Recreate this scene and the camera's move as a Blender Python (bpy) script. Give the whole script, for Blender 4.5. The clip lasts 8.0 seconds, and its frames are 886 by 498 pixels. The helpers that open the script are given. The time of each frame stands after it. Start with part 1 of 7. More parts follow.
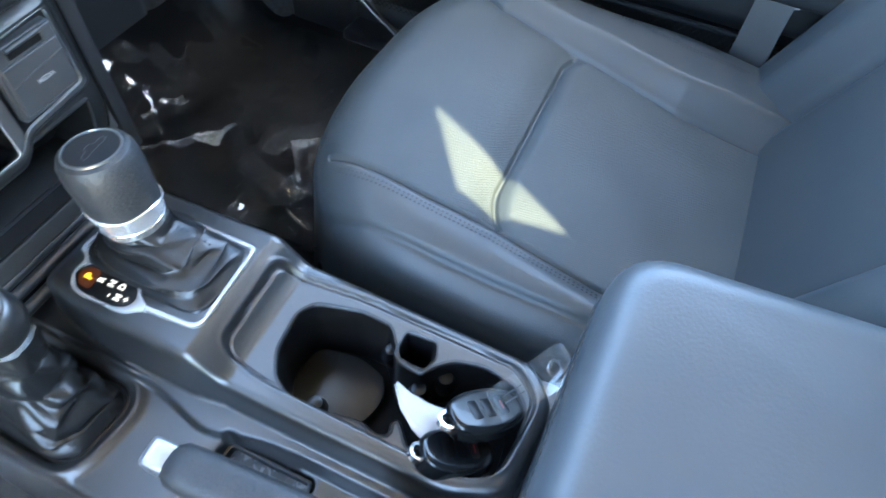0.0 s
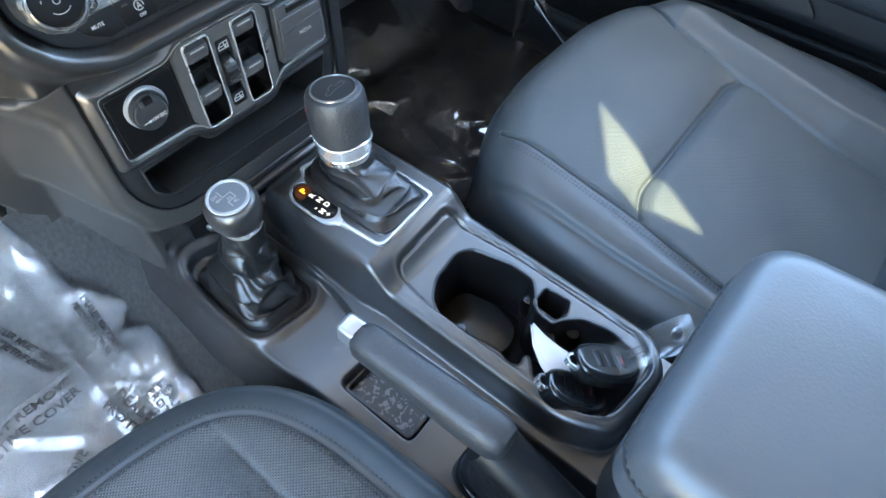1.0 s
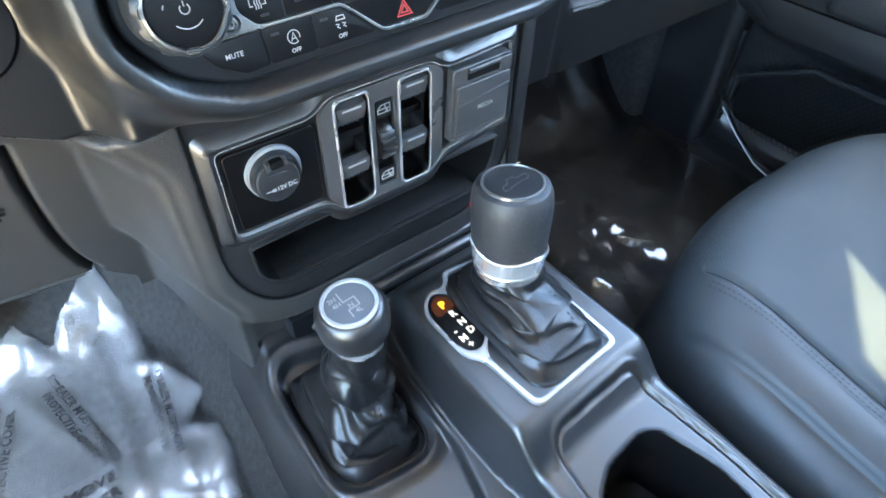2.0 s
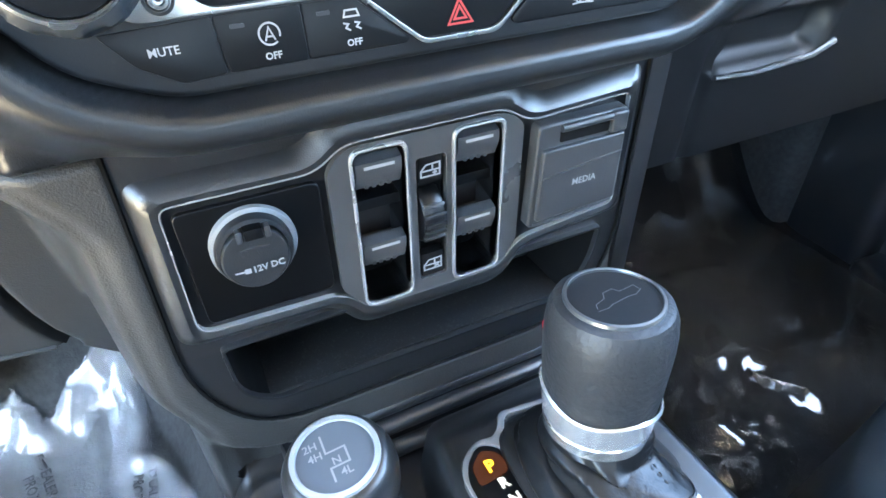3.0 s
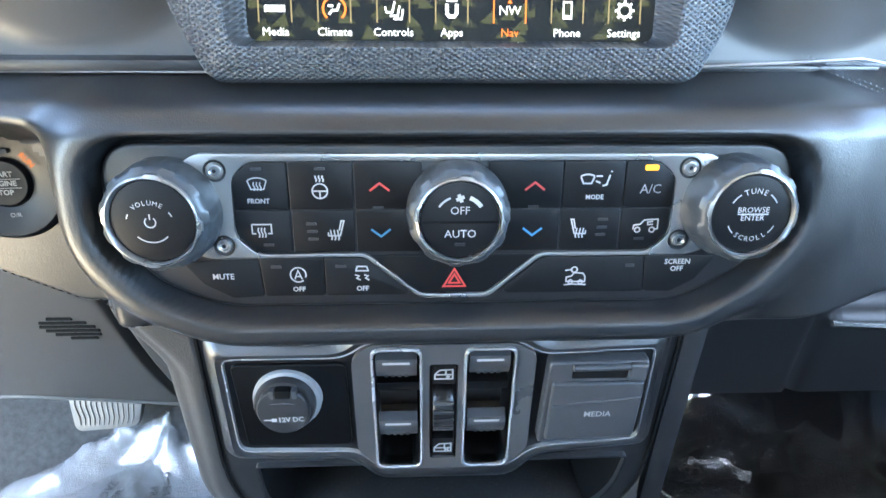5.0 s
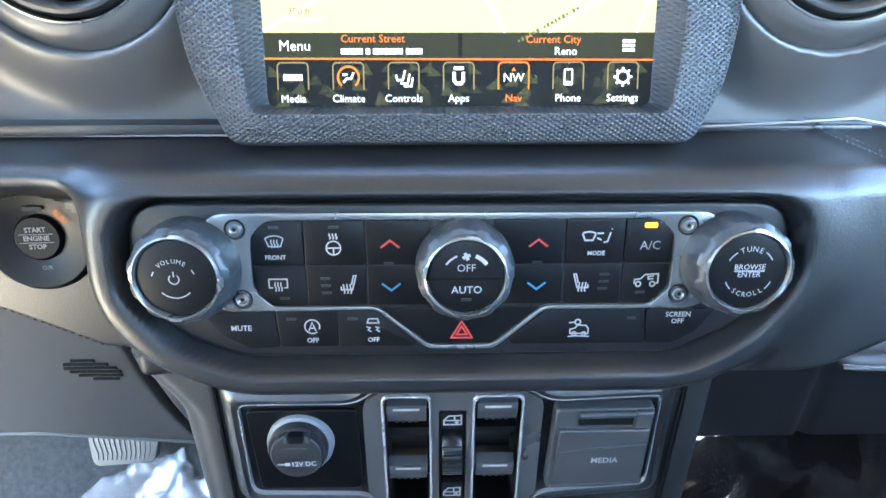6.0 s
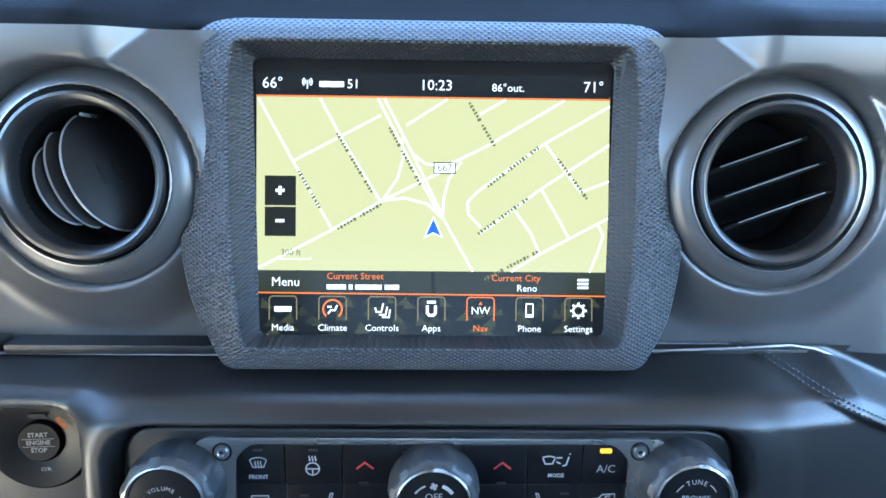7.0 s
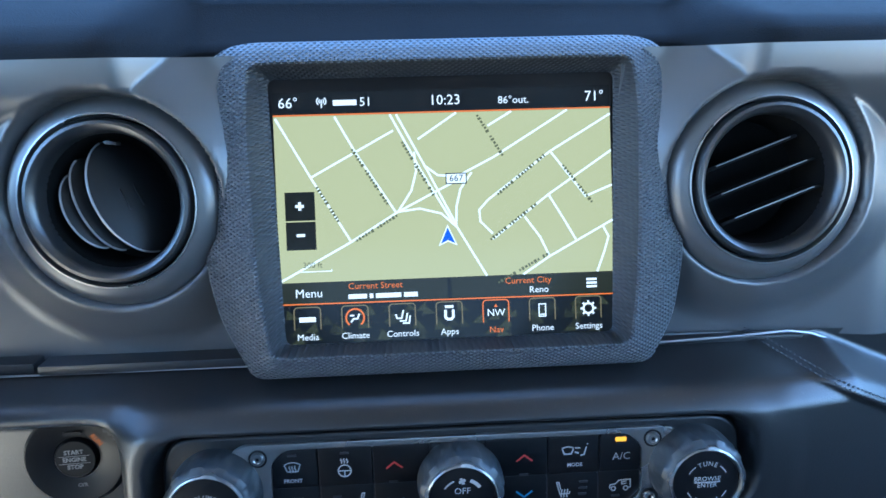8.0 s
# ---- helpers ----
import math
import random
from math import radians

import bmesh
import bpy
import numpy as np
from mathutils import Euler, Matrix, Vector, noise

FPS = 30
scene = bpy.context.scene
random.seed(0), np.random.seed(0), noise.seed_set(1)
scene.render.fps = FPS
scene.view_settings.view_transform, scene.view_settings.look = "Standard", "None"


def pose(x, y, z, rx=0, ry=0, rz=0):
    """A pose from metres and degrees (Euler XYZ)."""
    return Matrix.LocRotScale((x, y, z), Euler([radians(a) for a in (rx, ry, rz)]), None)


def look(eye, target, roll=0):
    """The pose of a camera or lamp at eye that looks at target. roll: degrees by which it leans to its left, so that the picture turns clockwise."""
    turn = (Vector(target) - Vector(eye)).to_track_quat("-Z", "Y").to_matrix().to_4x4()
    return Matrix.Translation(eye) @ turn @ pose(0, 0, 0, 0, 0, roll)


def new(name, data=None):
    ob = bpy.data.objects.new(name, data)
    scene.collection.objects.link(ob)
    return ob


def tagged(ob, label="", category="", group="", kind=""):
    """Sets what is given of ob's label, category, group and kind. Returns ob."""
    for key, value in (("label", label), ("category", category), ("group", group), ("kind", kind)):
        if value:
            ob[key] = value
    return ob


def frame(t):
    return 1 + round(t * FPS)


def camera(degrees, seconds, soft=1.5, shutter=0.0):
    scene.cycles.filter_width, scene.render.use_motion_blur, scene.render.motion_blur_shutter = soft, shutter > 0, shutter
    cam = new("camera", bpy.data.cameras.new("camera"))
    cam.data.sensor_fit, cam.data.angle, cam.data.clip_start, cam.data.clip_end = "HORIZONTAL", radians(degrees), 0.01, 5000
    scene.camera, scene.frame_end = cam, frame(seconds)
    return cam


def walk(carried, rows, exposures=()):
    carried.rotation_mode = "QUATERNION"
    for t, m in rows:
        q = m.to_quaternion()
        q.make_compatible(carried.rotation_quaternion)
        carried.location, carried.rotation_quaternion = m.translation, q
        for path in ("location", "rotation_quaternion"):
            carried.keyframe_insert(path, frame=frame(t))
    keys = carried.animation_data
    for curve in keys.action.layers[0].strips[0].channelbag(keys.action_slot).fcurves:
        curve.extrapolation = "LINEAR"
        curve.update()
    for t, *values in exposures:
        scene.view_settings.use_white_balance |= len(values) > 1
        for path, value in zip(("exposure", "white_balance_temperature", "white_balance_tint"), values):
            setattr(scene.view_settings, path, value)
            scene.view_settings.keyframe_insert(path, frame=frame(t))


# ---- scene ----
cam = camera(72.7, 8.0, shutter=0.2)
PATH = [
    (0, (-0.134, -0.438, 0.918), (0.952, -0.03, -0.711), 5.3),
    (0.5, (-0.206, -0.433, 0.935), (0.777, 0.151, -0.706), 4.4),
    (1, (-0.234, -0.443, 0.956), (0.696, 0.265, -0.667), 2.5),
    (1.5, (-0.235, -0.406, 0.939), (0.692, 0.431, -0.623), 2.2),
    (2, (-0.185, -0.315, 0.856), (0.677, 0.772, -0.585), 1.6),
    (2.2, (-0.155, -0.287, 0.821), (0.672, 0.898, -0.562), 0.9),
    (3.3, (-0.094, -0.236, 0.771), (0.515, 1.241, -0.432), -1.0),
    (3.5, (-0.088, -0.237, 0.772), (0.471, 1.266, -0.423), -1.0),
    (4, (-0.063, -0.25, 0.796), (0.324, 1.319, -0.383), -0.5),
    (4.5, (-0.03, -0.263, 0.829), (0.144, 1.395, -0.276), 0.6),
    (4.7, (-0.02, -0.262, 0.839), (0.107, 1.433, -0.216), 1.0),
    (5.8, (-0.013, -0.266, 0.863), (0.018, 1.497, -0.082), -0.1),
    (6, (-0.013, -0.267, 0.866), (0.024, 1.508, -0.056), 0.1),
    (6.5, (-0.011, -0.27, 0.907), (0.042, 1.567, 0.117), 1.1),
    (7, (-0.001, -0.265, 0.941), (0.039, 1.613, 0.254), 0.9),
    (7.5, (0.005, -0.262, 0.945), (0.057, 1.625, 0.283), 0.1),
    (8, (-0.016, -0.276, 0.952), (0.07, 1.594, 0.248), -1.2),
]
# exposure follows the phone's metering
cam.data.dof.use_dof = False
walk(cam, [(t, look(eye, target, roll)) for t, eye, target, roll in PATH],
     [(0.0, 6.50, 6080, -1), (1.0, 6.35, 6220, -1), (2.0, 6.51, 6080, -1), (4.0, 6.63, 5970, 0), (5.0, 6.57, 5820, 0), (6.0, 6.36, 5480, 0), (6.5, 6.42, 5300, 0),
      (6.75, 5.90, 5230, 0), (7.0, 5.55, 5100, 0), (7.4, 5.12, 4880, 0), (8.0, 5.01, 4640, 0)])

# ---- world, sun ----
SUN_DIR = Vector((0.02, -0.50, 0.866)).normalized()
world = bpy.data.worlds.new("sky")
scene.world = world
world.use_nodes = True
wt = world.node_tree
sky = wt.nodes.new("ShaderNodeTexSky")
sky.sky_type = "NISHITA"
sky.sun_disc = False
sky.ozone_density = 1.0
sky.dust_density = 2.0
sky.sun_elevation = math.asin(SUN_DIR.z)
sky.sun_rotation = math.atan2(SUN_DIR.x, SUN_DIR.y)
bg = wt.nodes["Background"]
wt.links.new(sky.outputs[0], bg.inputs[0])
bg.inputs[1].default_value = 0.075
sun_data = bpy.data.lights.new("sun", "SUN")
sun_data.energy, sun_data.angle, sun_data.color = 5.0, radians(0.5), (1.0, 0.88, 0.66)
sun = new("sun", sun_data)
sun.matrix_world = look(SUN_DIR * 20, (0, 0, 0))


# ---- materials ----
def mat(name, color, rough=0.5, metal=0.0, bump=0.0, scale=800.0, vary=0.15, vscale=12.0, spec=0.5, coat=0.0,
        kind="noise", dirt=0.0, stretch=None):
    m = bpy.data.materials.new(name)
    m.use_nodes = True
    nt = m.node_tree
    b = nt.nodes["Principled BSDF"]
    b.inputs["Roughness"].default_value = rough
    b.inputs["Metallic"].default_value = metal
    b.inputs["Specular IOR Level"].default_value = spec
    b.inputs["Coat Weight"].default_value = coat
    tc = nt.nodes.new("ShaderNodeTexCoord")
    src = tc.outputs["Object"]
    if stretch:
        mp = nt.nodes.new("ShaderNodeMapping")
        mp.inputs["Scale"].default_value = stretch
        nt.links.new(src, mp.inputs[0])
        src = mp.outputs[0]
    # large-scale variation of colour and gloss
    n1 = nt.nodes.new("ShaderNodeTexNoise")
    n1.inputs["Scale"].default_value = vscale
    n1.inputs["Detail"].default_value = 6.0
    nt.links.new(tc.outputs["Object"], n1.inputs["Vector"])
    ramp = nt.nodes.new("ShaderNodeMix")
    ramp.data_type = "RGBA"
    c = Vector(color)
    ramp.inputs[6].default_value = (*(c * (1 - vary)), 1)
    ramp.inputs[7].default_value = (*(c * (1 + vary)), 1)
    nt.links.new(n1.outputs["Fac"], ramp.inputs[0])
    col = ramp.outputs[2]
    if dirt > 0:
        n3 = nt.nodes.new("ShaderNodeTexNoise")
        n3.inputs["Scale"].default_value = 420.0
        n3.inputs["Detail"].default_value = 3.0
        nt.links.new(tc.outputs["Object"], n3.inputs["Vector"])
        mr3 = nt.nodes.new("ShaderNodeMapRange")
        mr3.inputs[1].default_value, mr3.inputs[2].default_value = 0.66, 0.78
        mr3.inputs[4].default_value = dirt
        nt.links.new(n3.outputs["Fac"], mr3.inputs[0])
        dm = nt.nodes.new("ShaderNodeMix")
        dm.data_type = "RGBA"
        dm.inputs[7].default_value = (0.30, 0.28, 0.25, 1)
        nt.links.new(mr3.outputs[0], dm.inputs[0])
        nt.links.new(col, dm.inputs[6])
        col = dm.outputs[2]
    nt.links.new(col, b.inputs["Base Color"])
    mr = nt.nodes.new("ShaderNodeMapRange")
    mr.inputs[3].default_value, mr.inputs[4].default_value = max(0.02, rough - 0.07), min(1, rough + 0.07)
    nt.links.new(n1.outputs["Fac"], mr.inputs[0])
    nt.links.new(mr.outputs[0], b.inputs["Roughness"])
    if bump > 0:
        if kind == "voronoi":
            n2 = nt.nodes.new("ShaderNodeTexVoronoi")
            out = n2.outputs["Distance"]
        elif kind == "wave":
            n2 = nt.nodes.new("ShaderNodeTexWave")
            out = n2.outputs["Fac"]
        else:
            n2 = nt.nodes.new("ShaderNodeTexNoise")
            n2.inputs["Detail"].default_value = 3.0
            out = n2.outputs["Fac"]
        n2.inputs["Scale"].default_value = scale
        nt.links.new(src, n2.inputs["Vector"])
        bp = nt.nodes.new("ShaderNodeBump")
        bp.inputs["Strength"].default_value = bump
        bp.inputs["Distance"].default_value = 0.0006
        nt.links.new(out, bp.inputs["Height"])
        nt.links.new(bp.outputs[0], b.inputs["Normal"])
    return m


def weave_mat(name, color, rough, scale, bump, axis=1, angle=52, depth=0.0009, tone=0.0):
    """Diagonal knurled weave: two crossed wave textures as relief."""
    m = mat(name, color, rough, vary=0.12)
    nt = m.node_tree
    tc = [n for n in nt.nodes if n.type == "TEX_COORD"][0]
    outs = []
    for rot in (angle, -angle):
        mp = nt.nodes.new("ShaderNodeMapping")
        mp.inputs["Rotation"].default_value[axis] = radians(rot)
        w = nt.nodes.new("ShaderNodeTexWave")
        w.inputs["Scale"].default_value = scale
        nt.links.new(tc.outputs["Object"], mp.inputs[0])
        nt.links.new(mp.outputs[0], w.inputs["Vector"])
        outs.append(w.outputs["Fac"])
    mx = nt.nodes.new("ShaderNodeMath")
    mx.operation = "MULTIPLY"
    nt.links.new(outs[0], mx.inputs[0])
    nt.links.new(outs[1], mx.inputs[1])
    bp = nt.nodes.new("ShaderNodeBump")
    bp.inputs["Strength"].default_value = bump
    bp.inputs["Distance"].default_value = depth
    if tone:
        # thread colour against the darker gaps of the weave
        ct = nt.nodes.new("ShaderNodeMix")
        ct.data_type = "RGBA"
        ct.inputs["A"].default_value = tuple(c * (1 - tone) for c in color) + (1,)
        ct.inputs["B"].default_value = tuple(c * (1 + tone) for c in color) + (1,)
        nt.links.new(mx.outputs[0], ct.inputs["Factor"])
        nt.links.new(ct.outputs["Result"], nt.nodes["Principled BSDF"].inputs["Base Color"])
    nt.links.new(mx.outputs[0], bp.inputs["Height"])
    nt.links.new(bp.outputs[0], nt.nodes["Principled BSDF"].inputs["Normal"])
    return m


def fleck_mat(name, dark, light, scale, cut):
    """Dark rubber with pale marbled flecks."""
    m = mat(name, dark, 0.55, bump=0.4, scale=scale * 2)
    nt = m.node_tree
    tc = [n for n in nt.nodes if n.type == "TEX_COORD"][0]
    n = nt.nodes.new("ShaderNodeTexNoise")
    n.inputs["Scale"].default_value, n.inputs["Detail"].default_value, n.inputs["Distortion"].default_value = scale, 1.5, 1.6
    nt.links.new(tc.outputs["Object"], n.inputs["Vector"])
    mr = nt.nodes.new("ShaderNodeMapRange")
    mr.inputs[1].default_value, mr.inputs[2].default_value = cut, cut + 0.04
    nt.links.new(n.outputs["Fac"], mr.inputs[0])
    mx = nt.nodes.new("ShaderNodeMix")
    mx.data_type = "RGBA"
    mx.inputs[6].default_value, mx.inputs[7].default_value = (*dark, 1), (*light, 1)
    nt.links.new(mr.outputs[0], mx.inputs[0])
    nt.links.new(mx.outputs[2], nt.nodes["Principled BSDF"].inputs["Base Color"])
    return m


def glow(name, color, strength):
    m = bpy.data.materials.new(name)
    m.use_nodes = True
    b = m.node_tree.nodes["Principled BSDF"]
    b.inputs["Base Color"].default_value = (0.01, 0.01, 0.01, 1)
    b.inputs["Roughness"].default_value = 0.12
    b.inputs["Specular IOR Level"].default_value = 0.12
    b.inputs["Emission Color"].default_value = (*color, 1)
    b.inputs["Emission Strength"].default_value = strength * 0.0176
    return m


def film_mat(name, haze, gloss_rough, sheen=0.7):
    """Thin clear polythene: mostly see-through, a little milky, with a sharp sheen."""
    m = bpy.data.materials.new(name)
    m.use_nodes = True
    nt = m.node_tree
    out = nt.nodes["Material Output"]
    nt.nodes.remove(nt.nodes["Principled BSDF"])
    tr = nt.nodes.new("ShaderNodeBsdfTransparent")
    df = nt.nodes.new("ShaderNodeBsdfDiffuse")
    df.inputs[0].default_value = (0.75, 0.78, 0.82, 1)
    gl = nt.nodes.new("ShaderNodeBsdfGlossy")
    gl.inputs["Roughness"].default_value = gloss_rough
    a = nt.nodes.new("ShaderNodeMixShader")
    a.inputs[0].default_value = haze
    fr = nt.nodes.new("ShaderNodeFresnel")
    fr.inputs[0].default_value = 1.6
    m2 = nt.nodes.new("ShaderNodeMath")
    m2.operation = "MULTIPLY_ADD"
    m2.inputs[1].default_value, m2.inputs[2].default_value = sheen, 0.03
    nt.links.new(fr.outputs[0], m2.inputs[0])
    b = nt.nodes.new("ShaderNodeMixShader")
    nt.links.new(tr.outputs[0], a.inputs[1])
    nt.links.new(df.outputs[0], a.inputs[2])
    nt.links.new(m2.outputs[0], b.inputs[0])
    nt.links.new(a.outputs[0], b.inputs[1])
    nt.links.new(gl.outputs[0], b.inputs[2])
    nt.links.new(b.outputs[0], out.inputs[0])
    return m


def tint_mat(name, color):
    m = bpy.data.materials.new(name)
    m.use_nodes = True
    nt = m.node_tree
    nt.nodes.remove(nt.nodes["Principled BSDF"])
    tr = nt.nodes.new("ShaderNodeBsdfTransparent")
    tr.inputs[0].default_value = (*color, 1)
    gl = nt.nodes.new("ShaderNodeBsdfGlossy")
    gl.inputs["Roughness"].default_value = 0.02
    mx = nt.nodes.new("ShaderNodeMixShader")
    mx.inputs[0].default_value = 0.05
    nt.links.new(tr.outputs[0], mx.inputs[1])
    nt.links.new(gl.outputs[0], mx.inputs[2])
    nt.links.new(mx.outputs[0], nt.nodes["Material Output"].inputs[0])
    return m


# dims the sun that falls through the added roof gap
TINT = tint_mat("sun_dimming_glass", (0.30, 0.30, 0.275))
# tints of unseen windows, set by how much light each should pass
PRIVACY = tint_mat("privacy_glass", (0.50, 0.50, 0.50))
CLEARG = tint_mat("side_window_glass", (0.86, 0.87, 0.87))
PADTOP = mat("upper_pad_black", (0.0052, 0.0055, 0.0062), 0.72, spec=0.10, bump=0.3, scale=1200, vary=0.12)
SOFT = mat("soft_dash_black", (0.0085, 0.0089, 0.0097), 0.35, spec=0.68, bump=0.20, scale=1400, vary=0.1, dirt=0.05)
PLASTIC = mat("grained_black_plastic", (0.0145, 0.0145, 0.0153), 0.31, spec=0.95, bump=0.22, scale=1600, dirt=0.05)
SATIN = mat("satin_black_plastic", (0.0065, 0.0065, 0.0072), 0.32, spec=0.4, bump=0.06, scale=1800)
GLOSSB = mat("smooth_black_button", (0.0048, 0.0048, 0.0053), 0.36, spec=0.24, bump=0.05, scale=900)
VENTB = mat("vent_black", (0.004, 0.004, 0.0045), 0.42, spec=0.3)
# near-black for cores and cavities, their shade put into the colour
DARK = mat("matt_shade_black", (0.003, 0.003, 0.003), 0.85, spec=0.15)
GREYP = mat("grey_metallic_paint", (0.074, 0.074, 0.076), 0.36, metal=0.2, spec=0.8, bump=0.04, scale=2500, vary=0.05)
GREYT = mat("dark_grey_panel_plastic", (0.015, 0.015, 0.0162), 0.36, spec=0.6, bump=0.15, scale=1600, dirt=0.05)
FACEP = mat("faceplate_black", (0.0075, 0.0075, 0.0082), 0.34, spec=0.55, bump=0.12, scale=1600, dirt=0.03)
KNEE = mat("leg_grey_plastic", (0.034, 0.0325, 0.0310), 0.44, spec=0.5, bump=0.5, scale=1100, vary=0.12)
KNEEG = mat("grey_grained_plastic", (0.032, 0.031, 0.030), 0.50, spec=0.45, bump=0.3, scale=1500, vary=0.12)
SILVER = mat("satin_silver_trim", (0.30, 0.297, 0.29), 0.28, metal=0.85, vary=0.06)
GUN = mat("gunmetal_trim", (0.27, 0.265, 0.265), 0.36, metal=0.65, vary=0.06)
WELLB = mat("piano_black", (0.003, 0.003, 0.0034), 0.30, spec=0.3)
FIELD = mat("dark_metallic_field", (0.15, 0.15, 0.152), 0.30, metal=0.7, vary=0.1)
CHROME = mat("bright_chrome", (0.85, 0.84, 0.83), 0.15, metal=0.9, vary=0.03)
RUBBERK = mat("smoked_knob_plastic", (0.030, 0.033, 0.036), 0.40, metal=0.0, vary=0.3, vscale=60, spec=0.5)
FRAMES = mat("bright_satin_frame", (0.42, 0.42, 0.42), 0.26, metal=0.6, vary=0.05)
RINGS = mat("pale_socket_ring", (0.24, 0.245, 0.25), 0.40, metal=0.2, vary=0.08)
COLLAR = mat("polished_collar", (0.72, 0.72, 0.73), 0.20, metal=0.75, vary=0.1)
KNOBL = mat("grained_knob_leather", (0.023, 0.0237, 0.0255), 0.50, spec=0.55, bump=1.0, scale=330)
MEDIAP = mat("media_cover_grey", (0.042, 0.043, 0.046), 0.36, spec=0.6, bump=0.2, scale=1500, dirt=0.06)
GLOVE = mat("glove_box_plastic", (0.010, 0.0105, 0.0115), 0.42, bump=0.3, scale=1300, vary=0.15)
LEATHER = mat("black_leather", (0.016, 0.0165, 0.018), 0.52, bump=0.8, scale=420, vary=0.15)
BOOT = mat("thin_leather_boot", (0.0070, 0.0070, 0.0076), 0.36, spec=0.50, bump=0.35, scale=380, vary=0.2)
SEAT = weave_mat("seat_black_cloth", (0.030, 0.036, 0.039), 0.50, 175.0, 0.45, 2, 45, tone=0.12)
# coarser weave; also paler and warmer to put in light from the door
SEATD = weave_mat("lit_coarse_seat_cloth", (0.040, 0.041, 0.042), 0.50, 150.0, 0.8, 2, 45, tone=0.32)
SEATV = mat("seat_black_vinyl", (0.031, 0.035, 0.038), 0.48, bump=0.30, scale=700, vary=0.1)
ARM = mat("armrest_vinyl", (0.050, 0.055, 0.061), 0.42, bump=0.25, scale=420, vary=0.08)
DISC = mat("brushed_grey_disc", (0.12, 0.135, 0.155), 0.35, metal=0.15, vary=0.1)
PALERING = mat("pale_satin_ring", (0.52, 0.54, 0.56), 0.22, metal=0.45, vary=0.04)
THREAD = mat("dark_thread", (0.012, 0.0125, 0.0135), 0.7)
THREADG = mat("grey_thread", (0.055, 0.057, 0.060), 0.7)
NET = mat("black_net_cord", (0.010, 0.010, 0.010), 0.9)
CARPET = mat("charcoal_carpet", (0.043, 0.044, 0.045), 0.95, bump=1.0, scale=420, vary=0.55, vscale=140, spec=0.1)
BEZEL = weave_mat("knurled_black_bezel", (0.058, 0.062, 0.070), 0.36, 175.0, 0.9, 1, 58, 0.0016)
# the bezel weave again, darkened for the shade on its inner slope
LIPB = weave_mat("shaded_bezel_slope", (0.022, 0.023, 0.026), 0.45, 175.0, 0.5, 1, 58, 0.0010)
WHITE = mat("white_print", (0.30, 0.30, 0.30), 0.5, vary=0.02)
GREYPRINT = mat("grey_print", (0.20, 0.20, 0.20), 0.5, vary=0.02)
RED = mat("red_print", (0.34, 0.035, 0.03), 0.45, vary=0.05)
REDBTN = mat("red_plastic", (0.50, 0.02, 0.03), 0.3)
BLUE = mat("blue_print", (0.055, 0.18, 0.32), 0.45, vary=0.05)
BLACKP = mat("black_print", (0.008, 0.008, 0.010), 0.6)
PAPER = mat("white_paper", (0.52, 0.505, 0.50), 0.8, vary=0.05, vscale=40)
RUBM = fleck_mat("marbled_rubber_mat", (0.030, 0.033, 0.037), (0.13, 0.137, 0.15), 130, 0.54)
PEDAL = mat("worn_alloy_pedal", (0.10, 0.098, 0.095), 0.50, metal=0.3, vary=0.15, vscale=60)
ROOF = mat("grey_headliner", (0.17, 0.17, 0.175), 0.85, bump=0.3, scale=400)
ASPH = mat("warm_concrete", (0.26, 0.215, 0.165), 0.9, bump=0.4, scale=30, vary=0.2, vscale=1.5)
FILM = film_mat("clear_polythene", 0.145, 0.06, 0.5)
FILMD = film_mat("clear_mat_cover", 0.016, 0.05, 0.9)
CLEAR = film_mat("clear_acrylic", 0.018, 0.05, 0.45)
BUTTONS = mat("satin_button", (0.30, 0.30, 0.31), 0.30, metal=0.7, vary=0.06)
FOLD = film_mat("creased_polythene", 0.10, 0.10, 1.3)
AMBER = glow("amber_led", (1.0, 0.42, 0.02), 3.0)
AMBERD = glow("amber_run_light", (1.0, 0.22, 0.02), 0.8)
# halo round the lit gear letter, given its own glow
AMBERG = glow("amber_letter_halo", (0.60, 0.14, 0.015), 0.10)
WGLOW = glow("white_indicator_light", (1.0, 0.93, 0.88), 1.2)


# ---- mesh tools ----
BASE = {}
FRAME = [Matrix.Identity(4)]


def thing(name, base, label, category, group="", kind=""):
    ob = new(name)
    ob.matrix_basis = FRAME[0] @ Matrix.Translation(base)
    BASE[ob.name] = Vector(base)
    ob.empty_display_size = 0.02
    return tagged(ob, label, category, group, kind)


def link_mesh(name, me, material, parent, label="", smooth=True):
    me.materials.append(material)
    if smooth:
        me.polygons.foreach_set("use_smooth", [True] * len(me.polygons))
    ob = new(name, me)
    if parent is not None:
        ob.parent = parent
        ob.location = -BASE.get(parent.name, Vector())
    if label:
        ob["label"] = label
    return ob


def part(name, bm, material, parent, label="", smooth=True, m=None):
    if m is not None:
        bm.transform(m)
    bmesh.ops.recalc_face_normals(bm, faces=bm.faces)
    me = bpy.data.meshes.new(name)
    bm.to_mesh(me)
    bm.free()
    ob = link_mesh(name, me, material, parent, label, smooth)
    if smooth:
        me.set_sharp_from_angle(angle=radians(40))
    return ob


def raw(name, verts, faces, material, parent, label="", smooth=True):
    me = bpy.data.meshes.new(name)
    me.from_pydata([tuple(v) for v in verts], [], faces)
    me.update()
    return link_mesh(name, me, material, parent, label, smooth)


def smooth01(a, b, x):
    t = np.clip((x - a) / (b - a), 0, 1)
    return t * t * (3 - 2 * t)


